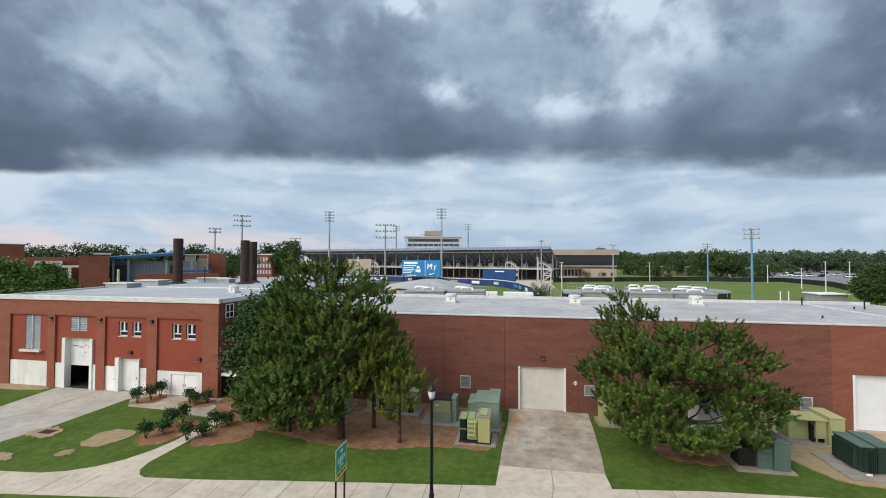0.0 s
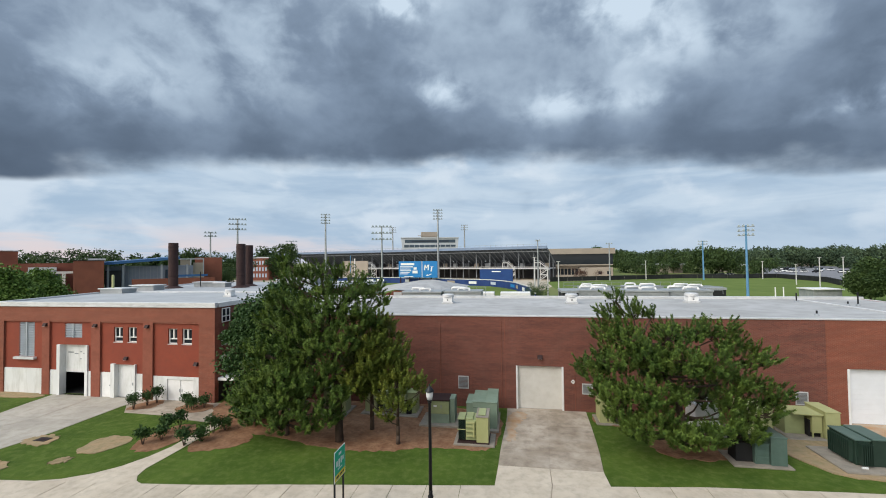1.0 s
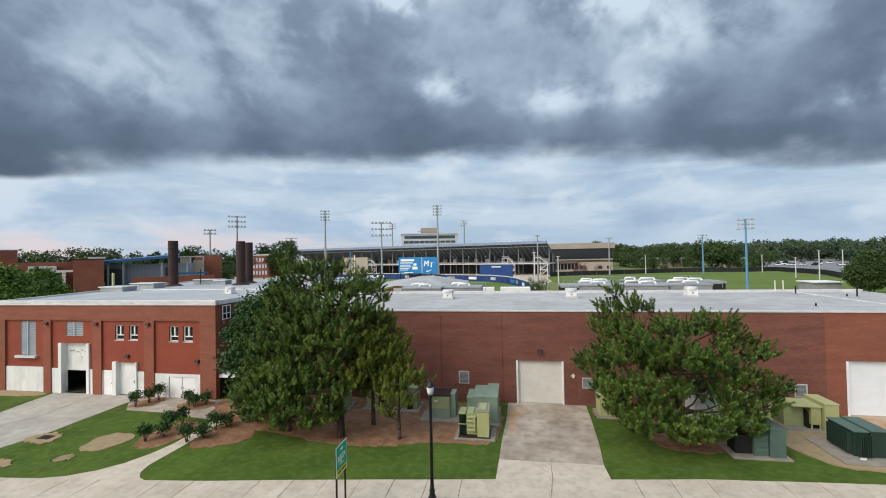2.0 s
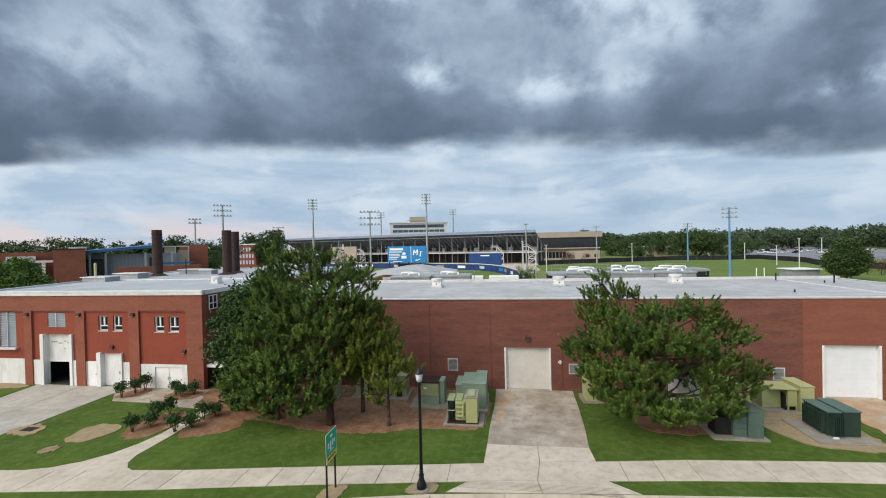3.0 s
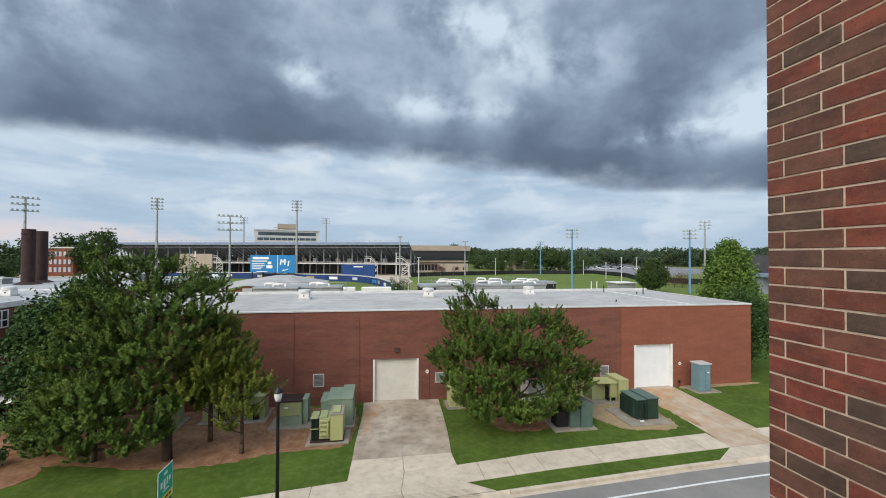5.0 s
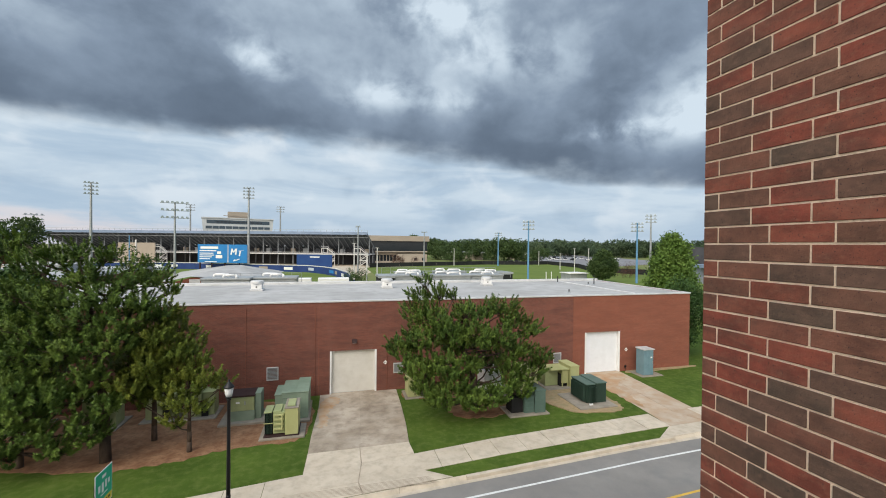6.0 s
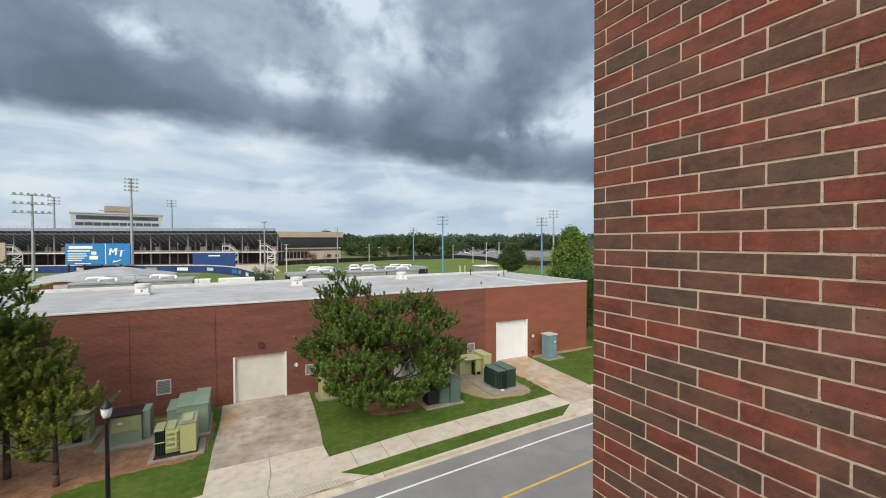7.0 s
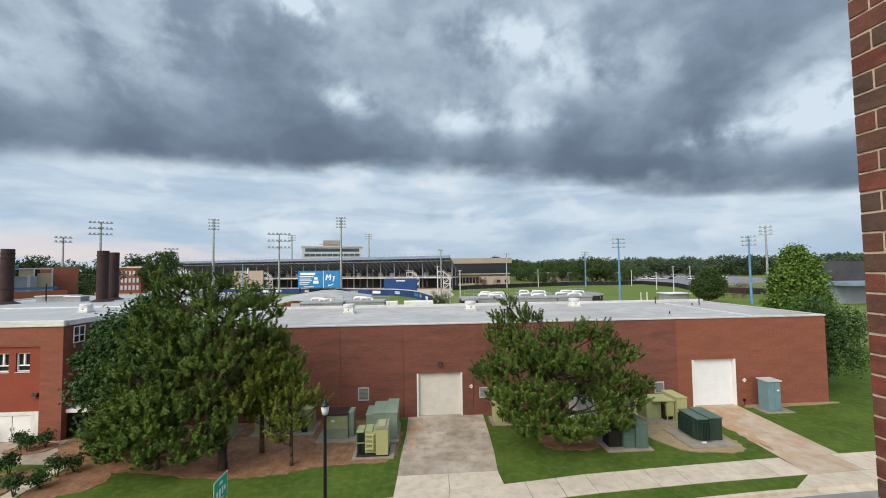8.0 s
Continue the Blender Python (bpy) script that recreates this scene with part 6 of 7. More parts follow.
def grandstand():
    """Seen from behind: a raked deck on rakers and columns, a concourse, stairs and a long fascia."""
    A, B = Vector((-143, 253, 0)), Vector((15.8, 198, 0))
    L_ = (B - A).length
    g = thing("grandstand", pose(A.x, A.y, 0, 0, 0, math.degrees(math.atan2(B.y - A.y, B.x - A.x))), "long grey stadium stand seen from behind, with blue fascia", "grandstand")
    part("fascia", boxed(0, L_, -0.4, 0.4, 15.0, 16.3), M_BLUE_FASCIA, g, "blue-grey fascia beam")
    bm = bmesh.new()
    v = [bm.verts.new(p) for p in ((0, 0.4, 15.0), (L_, 0.4, 15.0), (L_, 15.5, 8.2), (0, 15.5, 8.2), (0, 0.4, 15.6), (L_, 0.4, 15.6), (L_, 15.5, 8.8), (0, 15.5, 8.8))]
    for f in ((0, 1, 2, 3), (7, 6, 5, 4), (0, 4, 5, 1), (1, 5, 6, 2), (2, 6, 7, 3), (3, 7, 4, 0)):
        bm.faces.new([v[i] for i in f])
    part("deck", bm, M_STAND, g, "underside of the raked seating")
    n = 66
    for k in range(n + 1):
        x = L_ * k / n
        bm = bmesh.new()
        rod(bm, (x, 0.6, 14.7), (x, 15.0, 8.0), 0.26, seg=4)
        part("raker", bm, M_STAND_BEAM, g)
        if k % 3 == 0:
            part("column", boxed(x - 0.22, x + 0.22, 4.0, 4.44, 0, 13.1), M_STAND_BEAM, g)
            part("column", boxed(x - 0.22, x + 0.22, 11.0, 11.44, 0, 9.8), M_STAND_BEAM, g)
    part("cross_beam", boxed(0, L_, 0.9, 1.3, 13.6, 13.95), M_STAND_BEAM, g)
    part("concourse", boxed(L_ * 0.1, L_, 2.0, 16.0, 5.3, 5.75), M_STAIR, g, "pale concourse slab")
    for z in (6.1, 6.5):
        part("rail", boxed(L_ * 0.1, L_, 2.0, 2.08, z, z + 0.07), M_STAIR, g)
    # back wall coloured dark to stand for the deck's shade
    part("back_wall", boxed(0, L_, 16.0, 16.4, 0, 8.4), M_STAND_DARK, g, "wall under the deck, its shade put into a dark colour")
    for k in range(26):
        x = L_ * (k + 0.5) / 26
        part("kiosk", boxed(x - 1.2, x + 1.2, 12.5, 13.5, 5.76, 8.1), (M_STAND, M_TAN, M_GREY_CLAD)[k % 3], g)
    part("top_rail", boxed(0, L_, 0.0, 0.06, 17.2, 17.28), M_STEEL, g)
    for k in range(60):
        x = L_ * k / 59
        part("rail_post", boxed(x - 0.05, x + 0.05, 0, 0.08, 16.3, 17.2), M_STEEL, g)
    for f in (0.37, 0.60, 0.87, 0.965):
        st = part("stair", boxed(L_ * f - 0.1, L_ * f + 6.8, -2.0, 1.9, 5.3, 5.6), M_STAIR, g, "white zigzag stair")
        x0 = L_ * f
        for (xa, za), (xb, zb) in (((0.0, 5.5), (3.2, 5.5)), ((3.0, 8.4), (6.6, 5.5)), ((0.4, 8.4), (3.0, 8.4)), ((6.6, 5.4), (2.8, 2.7)), ((6.6, 2.7), (2.6, 0.0)), ((2.8, 2.7), (6.6, 2.7))):
            for off in (0.0, 0.9):
                bm = bmesh.new()
                rod(bm, (x0 + xa, -1.8, za + off), (x0 + xb, -1.8, zb + off), 0.20 if off == 0 else 0.08, seg=4)
                part("stringer", bm, M_STAIR, st)
        for xa in (0.2, 3.0, 6.6):
            part("leg", boxed(x0 + xa - 0.12, x0 + xa + 0.12, -1.7, -1.5, 0, 8.4 if xa < 4 else 5.4), M_STAIR, st)
    for k in range(9):
        x = L_ * (0.42 + 0.055 * k)
        part("lamp", boxed(x - 0.2, x + 0.2, 3.3, 3.7, 9.2, 9.5), M_LAMPS, g)
    return g


grandstand()
w = thing("tan_wall", pose(-93.5, 216, 0, 0, 0, -19), "plain tan block wall beside the stand", "wall")
part("panel", boxed(0, 17.5, 0, 0.6, 0, 10.2), M_TAN, w)
part("post", boxed(8.4, 9.0, -0.3, -0.01, 0, 11.5), M_STAIR, w)
w = thing("blue_pole", pose(*far(-22.4, 205), 0), "blue steel pole beside the tan wall", "pole")
part("pole", rodded((0, 0, 0), (0, 0, 13), 0.22), M_BLUE_POLE, w)


def press_box():
    x, y = far(-11.45, 300)
    b = thing("press_box", pose(x, y, 0, 0, 0, 16), "grey stadium press box with a tan rooftop room", "building")
    bm = bmesh.new()
    v = [bm.verts.new(p) for p in ((-19.5, 0, 10), (19.5, 0, 10), (21, 0, 26.3), (-21, 0, 26.3), (-19.5, 12, 10), (19.5, 12, 10), (21, 12, 26.3), (-21, 12, 26.3))]
    for f in ((0, 1, 2, 3), (7, 6, 5, 4), (0, 4, 5, 1), (1, 5, 6, 2), (2, 6, 7, 3), (3, 7, 4, 0)):
        bm.faces.new([v[i] for i in f])
    part("body", bm, M_PALE_CLAD, b)
    for k in range(36):
        xx = -13.5 + k * 0.76
        part("pane", boxed(xx, xx + 0.5, -0.12, -0.01, 23.6, 24.5), M_GLASS, b)
    for k in range(10):
        part("window_band", boxed(-19 + 3.8 * k, -15.5 + 3.8 * k, -0.12, -0.01, 19.6, 21.4), M_BLUE_PANE, b)
    part("window_band", boxed(-18.5, 18.5, -0.09, -0.005, 22.9, 25.2), M_BLUE_PANE, b, "blue-grey glazing strip")
    part("roof_slab", boxed(-21.3, 21.3, -0.6, 12.5, 26.3, 26.9), M_PALE_CLAD, b)
    part("roof_room", boxed(-6.2, 6.2, 2, 10, 26.9, 31.0), M_TAN, b, "tan rooftop room")
    part("ledge", boxed(-9.0, 6.5, 1.6, 2.2, 28.0, 28.4), M_TAN, b)
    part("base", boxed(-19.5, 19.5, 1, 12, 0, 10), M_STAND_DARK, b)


press_box()


def club_building():
    x, y = far(4.3, 232)
    b = thing("club_building", pose(x, y, 0, 0, 0, 3), "tan and black-glass stadium club building", "building")
    part("roof_band", boxed(0, 37, 0, 22, 12.6, 15.6), M_TAN, b, "tan precast roof band")
    part("glazing", boxed(1, 36, 1.2, 21, 6.9, 12.598), M_GLASS, b, "black glass band")
    part("floor_slab", boxed(0, 36, 0.6, 21, 6.3, 6.898), M_TAN, b)
    part("lower_wall", boxed(4, 35, 3.0, 21, 0, 6.298), M_TAN, b)
    part("lower_wing", boxed(18, 34.5, -4, 2.9, 0, 5.2), M_TAN, b)
    for k in range(7):
        part("window", boxed(5 + 1.9 * k, 6.5 + 1.9 * k, 2.9, 2.99, 1.2, 4.6), M_GLASS, b)
    for xx in (27, 31.5):
        part("window", boxed(xx, xx + 1.8, -4.08, -4.01, 1.6, 3.2), M_GLASS, b)
    part("low_wall", boxed(-4, 20, -9, -8.6, 0, 1.6), M_TAN, b)
    part("stair_tower", boxed(-6, 3.5, -6, 3, 0, 9.0), M_STAND_BEAM, b)
    for xx in (-5, -1, 3):
        part("post", rodded((xx, -9, 0), (xx, -9, 9.5), 0.2, seg=6), M_STAIR, b)


club_building()


def light_tower(az, dist, el, mat, rows, cols, wide, label, az_pitch=0):
    x, y = far(az, dist)
    h = 10.1 + dist * math.tan(radians(el))
    t = thing("floodlight_tower", pose(x, y, 0, 0, 0, -az), label, "floodlight tower", "floodlight towers round the grounds")
    part("pole", turned([(0.30 * h / 22 + dist * 0.0006, 0), (0.16 * h / 22 + dist * 0.0004, h)], 8), mat, t)
    for r_ in range(rows):
        z = h - 0.35 - r_ * wide * 0.30
        part("crossbar", boxed(-wide / 2, wide / 2, -0.1, 0.1, z - 0.1, z + 0.06), M_STEEL, t)
        for c_ in range(cols):
            xx = -wide / 2 + wide * (c_ + 0.5) / cols
            bm = bmesh.new()
            rod(bm, (xx, -0.15, z + 0.42), (xx, -0.6, z + 0.24), wide / cols * 0.18, wide / cols * 0.30, 8)
            part("lamp", bm, M_LAMPS, t)


GREY_T, BLUE_T = "grey steel floodlight tower with rows of lamps", "blue steel floodlight tower with rows of lamps"
for a in ((-36.3, 170, 5.48, M_STEEL, 3, 6, 6.2), (-39.25, 185, 3.75, M_STEEL, 2, 4, 4.6), (-29.95, 280, 2.72, M_STEEL, 2, 4, 7.5), (-25.65, 205, 6.35, M_STEEL, 4, 4, 4.6), (-18.15, 150, 4.80, M_STEEL, 3, 6, 7.6),
          (-16.65, 290, 4.6, M_STEEL, 3, 4, 5.2), (-10.35, 190, 7.05, M_STEEL, 4, 4, 4.6), (-6.65, 300, 4.85, M_STEEL, 3, 4, 5.4), (3.35, 150, 2.6, M_STEEL, 1, 2, 2.0)):
    light_tower(*a, GREY_T)
for a in ((26.85, 127.6, 3.52, M_BLUE_POLE, 3, 4, 3.7), (40.4, 129.6, 3.15, M_BLUE_POLE, 3, 4, 3.4), (22.7, 215, 1.9, M_BLUE_POLE, 2, 4, 4.0), (12.4, 200, 1.95, M_STEEL, 1, 3, 3.0)):
    light_tower(*a, BLUE_T)
light_tower(41.9, 165, 4.1, M_STEEL, 3, 3, 3.8, GREY_T)
for az, d, el in ((32.85, 175, -0.2), (34.6, 190, -0.2), (31.0, 190, -0.9), (28.2, 230, -0.6), (16.6, 210, -0.4), (2.9, 110, 0.2), (4.6, 105, -1.5), (6.0, 115, -0.4)):
    x, y = far(az, d)
    h = 10.1 + d * math.tan(radians(el))
    p = thing("light_pole", pose(x, y, 0), "plain pale pole by the playing field", "pole", "poles by the field")
    part("pole", turned([(0.18, 0), (0.12, h)], 8), M_STAIR, p)
    part("head", boxed(-0.5, 0.5, -0.12, 0.12, h, h + 0.12), M_STAIR, p)


def field_fence():
    f = thing("field_fence", pose(0, 0, 0), "black windscreen fence round the practice field", "fence")
    line = [(16, 186), (24, 191), (51, 202), (80, 213), (104, 209), (120, 213), (117, 178), (108, 158), (110, 135), (120, 118)]
    for (x0, y0), (x1, y1) in zip(line, line[1:]):
        d = Vector((x1 - x0, y1 - y0, 0))
        n = max(1, int(d.length / 6))
        for k in range(n):
            bm = boxed(0, d.length / n - 0.1, 0, 0.08, 0.05, 2.0)
            bm.transform(pose(x0 + d.x * k / n, y0 + d.y * k / n, 0, 0, 0, math.degrees(math.atan2(d.y, d.x))))
            part("screen", bm, M_FENCE, f)
            part("post", rodded((x0 + d.x * k / n, y0 + d.y * k / n, 0), (x0 + d.x * k / n, y0 + d.y * k / n, 2.2), 0.06, seg=5), M_BLACK, f)


field_fence()
for x in (60.5, 62.2):
    p = thing("goal_post", pose(x, 108, 0), "short white post on the field", "post")
    part("post", turned([(0.12, 0), (0.12, 2.8), (0.1, 2.82)], 8), M_WHITE, p)


def parked_car(x, y, turn, mat):
    c = thing("parked_car", pose(x, y, 0.05, 0, 0, turn), "parked car in the far lot", "car", "cars in the far lot")
    part("body", boxed(-2.2, 2.2, -0.9, 0.9, 0.35, 0.95, 0.12), mat, c)
    part("cabin", boxed(-1.2, 1.4, -0.78, 0.78, 0.95, 1.5, 0.15), M_GLASS, c)
    for xx in (-1.4, 1.4):
        for yy in (-0.92, 0.72):
            part("wheel", rodded((xx, yy, 0.32), (xx, yy + 0.2, 0.32), 0.32, seg=10), M_BLACK, c)


rng = random.Random(9)
for k in range(26):
    az = rng.uniform(29.5, 38.5)
    d = rng.choice((330, 345, 375, 395)) + rng.uniform(-2, 2)
    x, y = far(az, d)
    parked_car(x, y, rng.choice((20, 25, 200)), rng.choice((M_WHITE, M_LAMPS, M_STEEL, M_BLACK, M_WHITE)))
for az, d in ((27.8, 330), (24.4, 260), (25.2, 262)):
    x, y = far(az, d)
    parked_car(x, y, 10, M_WHITE)

# ---- buildings to the west ----
x, y = far(-50.5, 118)
b = thing("brick_block", pose(x, y, 0, 0, 0, 50.5), "plain red brick block west of the plant", "building")
part("wall", boxed(-2.55, 2.55, 0, 12, 0, 10.9), M_BRICK_FAR, b)
part("coping", boxed(-2.65, 2.65, -0.1, 12.1, 10.9, 11.05), M_RUST, b)
part("roof_unit", boxed(-0.2, 2.9, 3, 7, 11.05, 11.45), M_COPING, b)
x, y = far(-53.7, 132)
b = thing("brick_wing", pose(x, y, 0, 0, 0, 53.7), "long low brick wing with a pale entrance frame", "building")
part("wall", boxed(-9, 6, 0, 12, 0, 10.5), M_BRICK_FAR, b)
part("glazing", boxed(-2.0, 2.3, -3.5, -0.02, 0, 8.0), M_BLUE_PANE, b, "blue-grey glazed entrance")
for z in (2.6, 5.2):
    part("transom", boxed(-2.0, 2.3, -3.6, -3.51, z, z + 0.18), M_WHITE, b)
part("frame", boxed(-3.2, 5.6, -4.2, -3.7, 8.1, 8.6), M_WHITE, b)
part("frame", boxed(2.5, 3.1, -4.2, -3.7, 0, 8.09), M_WHITE, b)
part("roof_unit", boxed(-3.0, 1.6, -3.4, -0.1, 8.62, 9.6), M_COPING, b)
x, y = far(-58.4, 150)
b = thing("brick_tower", pose(x, y, 0, 0, 0, 58.4), "taller dark red brick block in the far west", "building")
part("wall", boxed(-10, 7.0, 0, 14, 0, 13.7), M_BRICK_FAR, b)
part("coping", boxed(-10.1, 7.1, -0.1, 14.1, 13.7, 13.9), M_COPING, b)


def blue_roof_hall():
    x, y = far(-49.3, 125)
    b = thing("blue_roof_hall", pose(x, y, 0, 0, 0, 46), "blue-grey clad hall with a sloping blue roof", "building")
    part("wall", boxed(0.2, 18, 0, 14, 0, 9.6), M_BLUE_GREY, b)
    bm = bmesh.new()
    v = [bm.verts.new(p) for p in ((-0.4, -2.5, 9.9), (15, -2.5, 11.2), (15, 15, 11.6), (-0.4, 15, 10.2), (-0.4, -2.5, 10.5), (15, -2.5, 11.8), (15, 15, 12.2), (-0.4, 15, 10.8))]
    for f in ((3, 2, 1, 0), (4, 5, 6, 7), (0, 1, 5, 4), (1, 2, 6, 5), (2, 3, 7, 6), (3, 0, 4, 7)):
        bm.faces.new([v[i] for i in f])
    part("roof", bm, M_BLUE_ROOF, b, "blue metal roof")
    for xx in (0.9, 3.7, 11.2, 16.6):
        part("column", boxed(xx - 0.2, xx + 0.2, -1.8, -1.4, 0, 9.9), M_GREY_CLAD, b)
    for k in range(9):
        part("cladding_joint", boxed(4.6 + 0.72 * k, 4.66 + 0.72 * k, -0.05, -0.01, 5.6, 9.5), M_GREY_CLAD, b)
    for xx in (12.0, 13.2):
        part("window", boxed(xx, xx + 0.95, -0.1, -0.01, 6.2, 8.6), M_BLUE_PANE, b)
    part("porch", boxed(0.3, 3.3, -0.6, -0.02, 0, 8.6), M_STAND_DARK, b)
    part("low_wall", boxed(5.4, 22, -8, -7.4, 0, 6.6), M_BRICK_FAR, b, "low brick wall")
    part("ramp_rail", boxed(13.5, 20.5, -7.3, -7.2, 6.9, 7.4), M_BLUE_ROOF, b, "blue rail over the wall")
    for k in range(5):
        part("roof_lamp", boxed(2 + 2.7 * k, 2.4 + 2.7 * k, -1, -0.6, 10.75 + 0.22 * k, 11.05 + 0.22 * k), M_LAMPS, b)


blue_roof_hall()
x, y = far(-41.2, 150)
b = thing("tan_hall", pose(x, y, 0, 0, 0, 41.2), "pale tan block with a grey frame", "building")
part("wall", boxed(-3.0, -0.4, 0, 10, 0, 11.2), M_TAN, b)
part("wall", boxed(0.4, 3.1, 0.5, 10, 0, 10.3), M_TAN, b)
part("beam", boxed(-4.2, 3.4, -0.6, -0.2, 11.3, 11.6), M_GREY_CLAD, b)
part("back", boxed(1, 9, 11, 20, 0, 12.0), M_BRICK_FAR, b)
for xx in (-4.0, -0.2, 3.2):
    part("post", boxed(xx - 0.15, xx + 0.15, -0.6, -0.2, 0, 11.29), M_GREY_CLAD, b)
b = thing("brick_house", pose(0, 0, 0), "three-storey red brick building with pale windows", "building")
x, y = far(-33.9, 250)
part("wall", boxed(x - 6, x + 6, y, y + 12, 0, 12.4), M_BRICK_FAR, b)
part("cornice", boxed(x - 6.3, x + 6.3, y - 0.3, y + 12.3, 12.4, 13.0), M_COPING, b)
for f in range(3):
    for k in range(6):
        part("window", boxed(x - 5.2 + 1.85 * k, x - 4.2 + 1.85 * k, y - 0.12, y - 0.01, 1.8 + 3.5 * f, 3.9 + 3.5 * f), M_LAMPS, b)
b = thing("east_hall", pose(0, 0, 0), "grey building with a blue-grey roof far beyond the maple", "building")
x, y = far(47.6, 140)
part("wall", boxed(x - 1, x + 30, y, y + 15, 0, 4.6), M_BLUE_GREY, b)
part("roof", slab([(x - 2, y - 4), (x + 31, y - 4), (x + 31, y + 16), (x - 2, y + 16)], 4.61, 5.4), M_BLUE_FASCIA, b)
part("upper", boxed(x + 2, x + 30, y + 6, y + 15, 5.41, 10.5), M_STAND_DARK, b)
for az, d, w_, h_ in ((18.3, 300, 26, 6.0), (26.0, 330, 18, 5.0), (30.0, 520, 50, 6)):
    x, y = far(az, d)
    b = thing("low_house", pose(x, y, 0), "low pale house among the far trees", "house", "houses among the far trees")
    part("wall", boxed(-w_ / 2, w_ / 2, 0, 10, 0, h_ - 1), M_TAN, b)
    part("roof", boxed(-w_ / 2 - 1, w_ / 2 + 1, -1, 11, h_ - 1, h_), M_ROOF2, b)


# ---- far trees ----
def woods(name, label, spots, mat, leaf, seed, per=46):
    """A far belt of trees in one mesh: for each tree a trunk and uneven masses of leaf clumps."""
    rng = np.random.default_rng(seed)
    out = []
    for x, y, h, w in spots:
        k = int(rng.integers(8, 12))
        for _ in range(k):
            c = np.array([x, y, h * 0.50]) + rng.normal(0, 1, 3) * np.array([w * 0.28, w * 0.28, h * 0.20])
            r = w * rng.uniform(0.20, 0.32)
            q = c + unit(rng.normal(size=(per, 3))) * r * rng.uniform(0.5, 1.1, (per, 1)) * np.array([1, 1, 0.95])
            q = q[(q[:, 2] > 0.5) & (q[:, 2] < h * 1.04)]
            out.append(leaf_cards((q[:, None] + rng.normal(0, leaf * 0.6, (len(q), 4, 3))).reshape(-1, 3), leaf * h / 12, rng))
        for s in (0.0, 0.33, 0.66):
            b0, t0 = np.array([x, y, 0.0]), np.array([x, y, h * 0.55])
            a = 2 * np.pi * s
            o = np.array([np.cos(a), np.sin(a), 0]) * h * 0.02
            a2 = a + 2 * np.pi / 3
            o2 = np.array([np.cos(a2), np.sin(a2), 0]) * h * 0.02
            out.append(np.array([b0 + o, b0 + o2, t0]))
    ob = triangles(name, np.concatenate(out), mat)
    return tagged(ob, label, "trees", kind="stuff")


rng = random.Random(17)
spots = []
for k in range(260):
    az = rng.uniform(13, 56)
    d = rng.uniform(440, 660)
    spots.append((*far(az, d), 10.1 + d * math.tan(radians(rng.uniform(0.40, 1.0))) * (1 if rng.random() < 0.85 else 0.6), rng.uniform(13, 22)))
woods("far_woods", "long dark green belt of trees along the horizon", spots, M_LEAF_FAR, 1.0, 90, 36)
spots = []
for az, d, h, w in ((13.6, 300, 13.5, 12), (14.6, 310, 14, 13), (15.6, 290, 11, 12), (16.4, 320, 14, 13), (17.4, 280, 13, 12), (18.6, 330, 15, 13), (19.6, 300, 13, 12), (20.5, 320, 15, 14), (21.4, 310, 14, 13), (22.6, 290, 14, 13),
                    (23.6, 280, 16, 15), (24.6, 275, 15.5, 14), (25.6, 285, 14, 13), (27.6, 260, 9, 11), (28.3, 262, 8.5, 9), (17.9, 235, 8.5, 7), (9.0, 330, 18, 12), (12.0, 340, 19, 14), (12.8, 335, 16, 10), (8.2, 340, 16, 10)):
    spots.append((*far(az, d), h, w))
woods("tree_group", "green broad-leaved trees beyond the practice field", spots, M_LEAF_MID, 0.8, 91, 60)
spots = [(*far(az, d), 10.1 + d * math.tan(radians(el)), w) for az, d, el, w in (
    (-54.5, 190, 0.9, 15), (-53.0, 200, 1.2, 18), (-51.6, 210, 1.35, 18), (-50.2, 205, 1.1, 16), (-49.0, 215, 0.8, 13), (-48.2, 220, 1.4, 14), (-47.2, 220, 0.8, 14), (-46.0, 200, 1.9, 11), (-45.0, 205, 1.6, 10), (-44.0, 230, 0.8, 13),
    (-41.6, 230, 1.6, 12), (-39.6, 235, 1.0, 14), (-38.4, 230, 1.2, 16), (-37.2, 225, 1.3, 16), (-35.3, 300, 0.7, 15), (-32.6, 260, 1.9, 14), (-31.6, 255, 2.1, 14), (-30.6, 270, 1.4, 14), (-33.2, 300, 1.2, 14), (-38.0, 190, -0.6, 9),
    (-42.8, 240, 0.9, 12), (-57.0, 200, 0.6, 15))]
woods("tree_group", "dark green trees behind the western buildings", spots, M_LEAF_MID, 0.6, 92, 120)
spots = [(*far(az, d), h, w) for az, d, h, w in ((8.6, 216, 5.5, 5), (9.3, 215, 5.8, 5), (11.1, 214, 4.2, 4), (38.8, 150, 5.2, 8), (39.6, 152, 4.6, 7))]
woods("red_shrubs", "dark red ornamental shrubs", spots, M_LEAF_RED, 0.4, 93, 50)
spots = [(*far(az, d), h, w) for az, d, h, w in ((3.0, 96, 5.4, 3.6), (3.9, 97, 5.6, 3.4), (2.4, 98, 4.8, 3), (-22.5, 60, 9.2, 5.0), (-21.6, 62, 8.6, 4.0))]
woods("green_shrubs", "light green trees beside the ballpark", spots, M_LEAF_MID, 0.35, 94, 60)


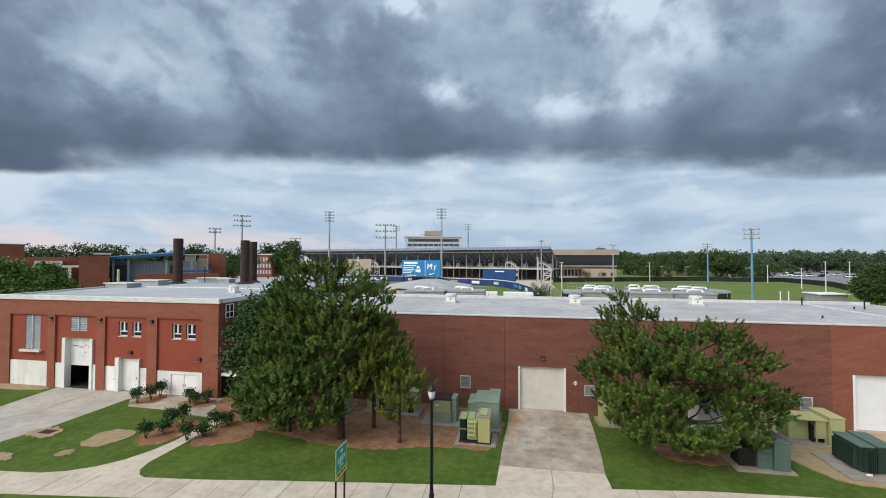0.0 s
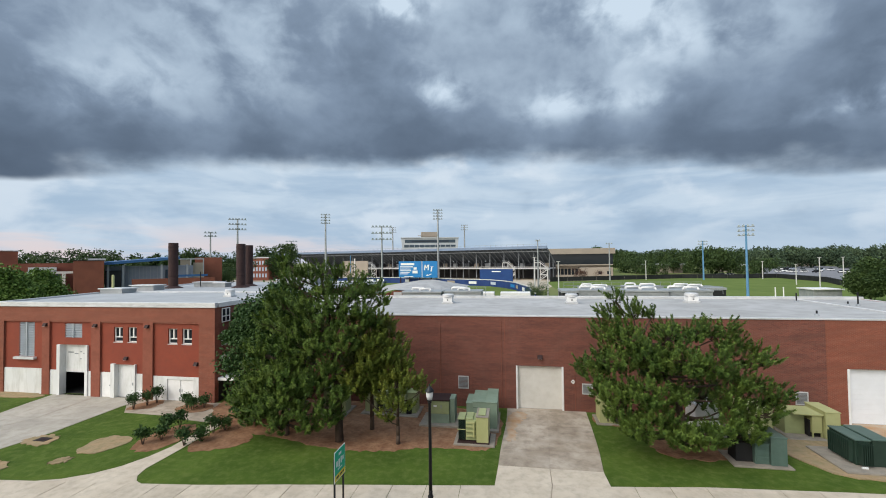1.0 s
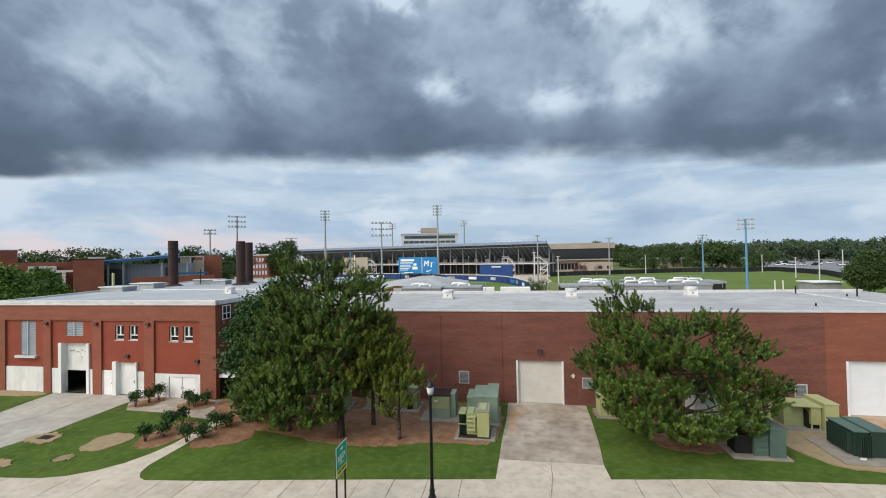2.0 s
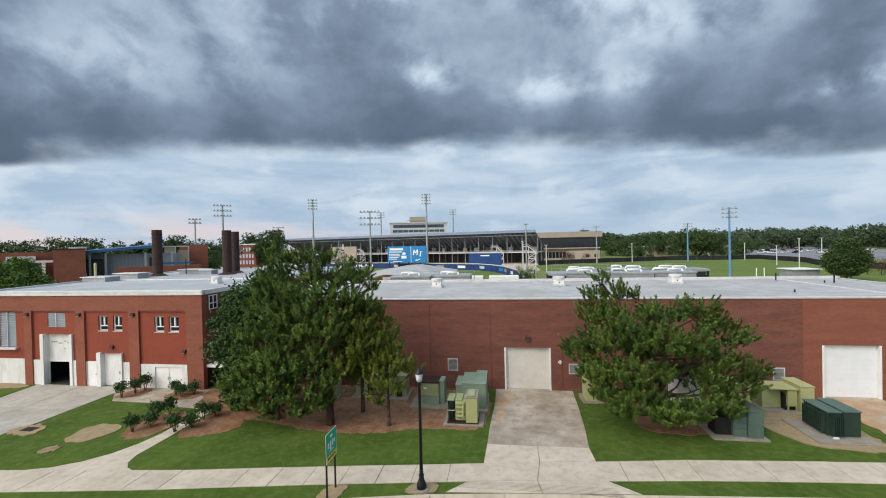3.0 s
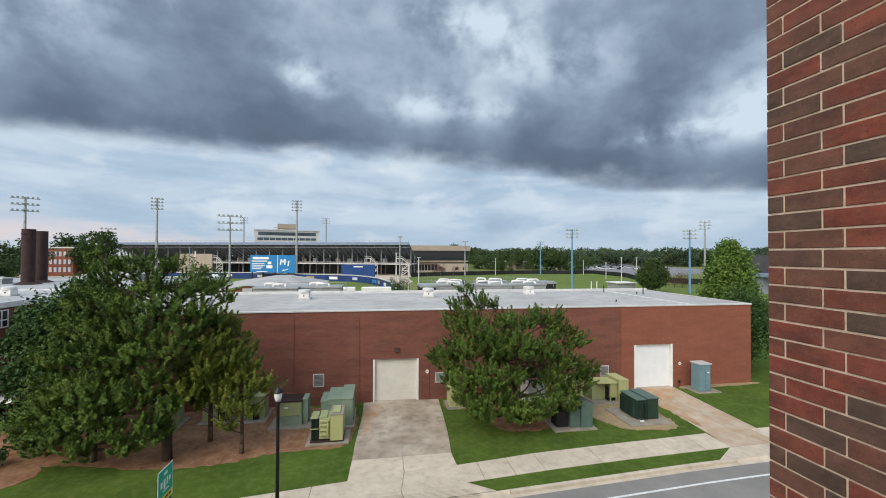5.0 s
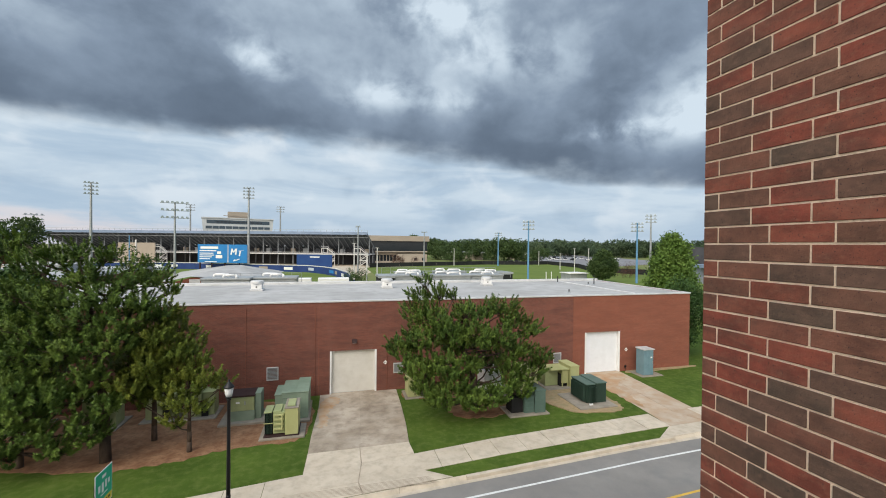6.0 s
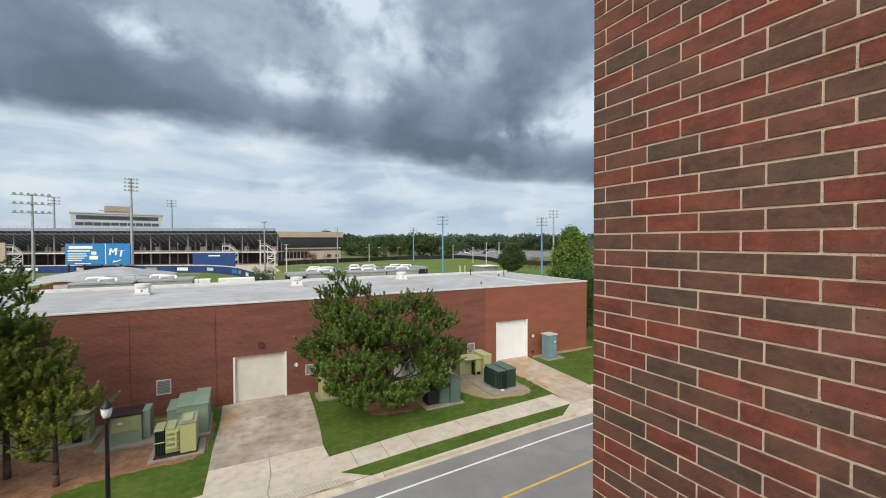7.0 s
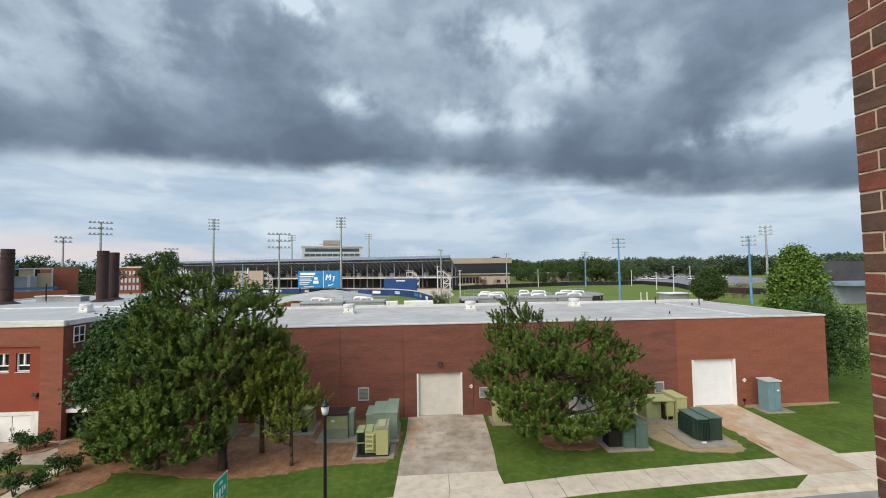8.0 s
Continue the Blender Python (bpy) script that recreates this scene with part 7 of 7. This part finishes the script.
def build_near_building():
    """The upper deck the camera stands on, and the brick pier beside it."""
    tagged(part("floor", boxed(-14, 12, -12, 0.29, 8.2, 8.45), M_CONC), "pale concrete upper deck", "floor", kind="structure")
    tagged(part("parapet", boxed(-14, 2.50, 0.05, 0.30, 8.452, 8.9), M_CONC), "low concrete parapet", "parapet", kind="structure")
    tagged(part("wall_back", boxed(-14, 2.50, -12.0, -11.7, 8.452, 14.0), M_MORTAR), "plain rear wall", "wall", kind="structure")
    tagged(part("wall_front_lower", boxed(-14, 12, -0.05, 0.28, -0.14, 8.19), M_BRICK_NEW), "brick front of the deck building", "wall", kind="structure")
    core = tagged(part("wall_pier", boxed(2.526, 3.5, -12, 1.894, -0.14, 14.5), M_MORTAR), "red and brown brick pier wall with tan mortar joints", "wall", kind="structure")
    L, C, J = 0.3014, 0.1016, 0.0115
    face, corner, z_ref = 2.52, 1.90, 10.233
    meshes = {}

    def brick_mesh(length):
        key = round(length, 3)
        if key not in meshes:
            bm = bmesh.new()
            bmesh.ops.create_cube(bm, size=1, matrix=Matrix.Diagonal((0.09, length - J, C - J, 1)))
            bmesh.ops.bevel(bm, geom=[e for e in bm.edges], offset=0.0025, segments=1, affect="EDGES")
            me = bpy.data.meshes.new("brick")
            bm.to_mesh(me)
            bm.free()
            me.materials.append(M_UTILITY)
            meshes[key] = me
        return meshes[key]

    rng = random.Random(11)
    rest = bmesh.new()
    for k in range(-40, 40):
        z = z_ref + (k + 0.5) * C
        y = corner
        first = L if k % 2 == 0 else 0.102
        i = 0
        while y > -1.5:
            ln_ = first if i == 0 else L
            near = -22 <= k < 20 and y > 0.25
            cy = y - ln_ / 2
            dx = rng.uniform(-0.0012, 0.0012)
            if near:
                ob = new("brick", brick_mesh(ln_))
                ob.parent = core
                ob.location = (face + 0.045 + dx, cy, z + rng.uniform(-0.0008, 0.0008))
                ob.rotation_euler = (rng.uniform(-0.003, 0.003), 0, 0)
            else:
                box(rest, face + dx, face + 0.09, cy - ln_ / 2 + J / 2, cy + ln_ / 2 - J / 2, z - C / 2 + J / 2, z + C / 2 - J / 2)
            y -= ln_
            i += 1
    ob = part("bricks", rest, M_UTILITY, core)
    ob["kind"] = "stuff"


# ---- last: bricks of the near pier ----
build_near_building()
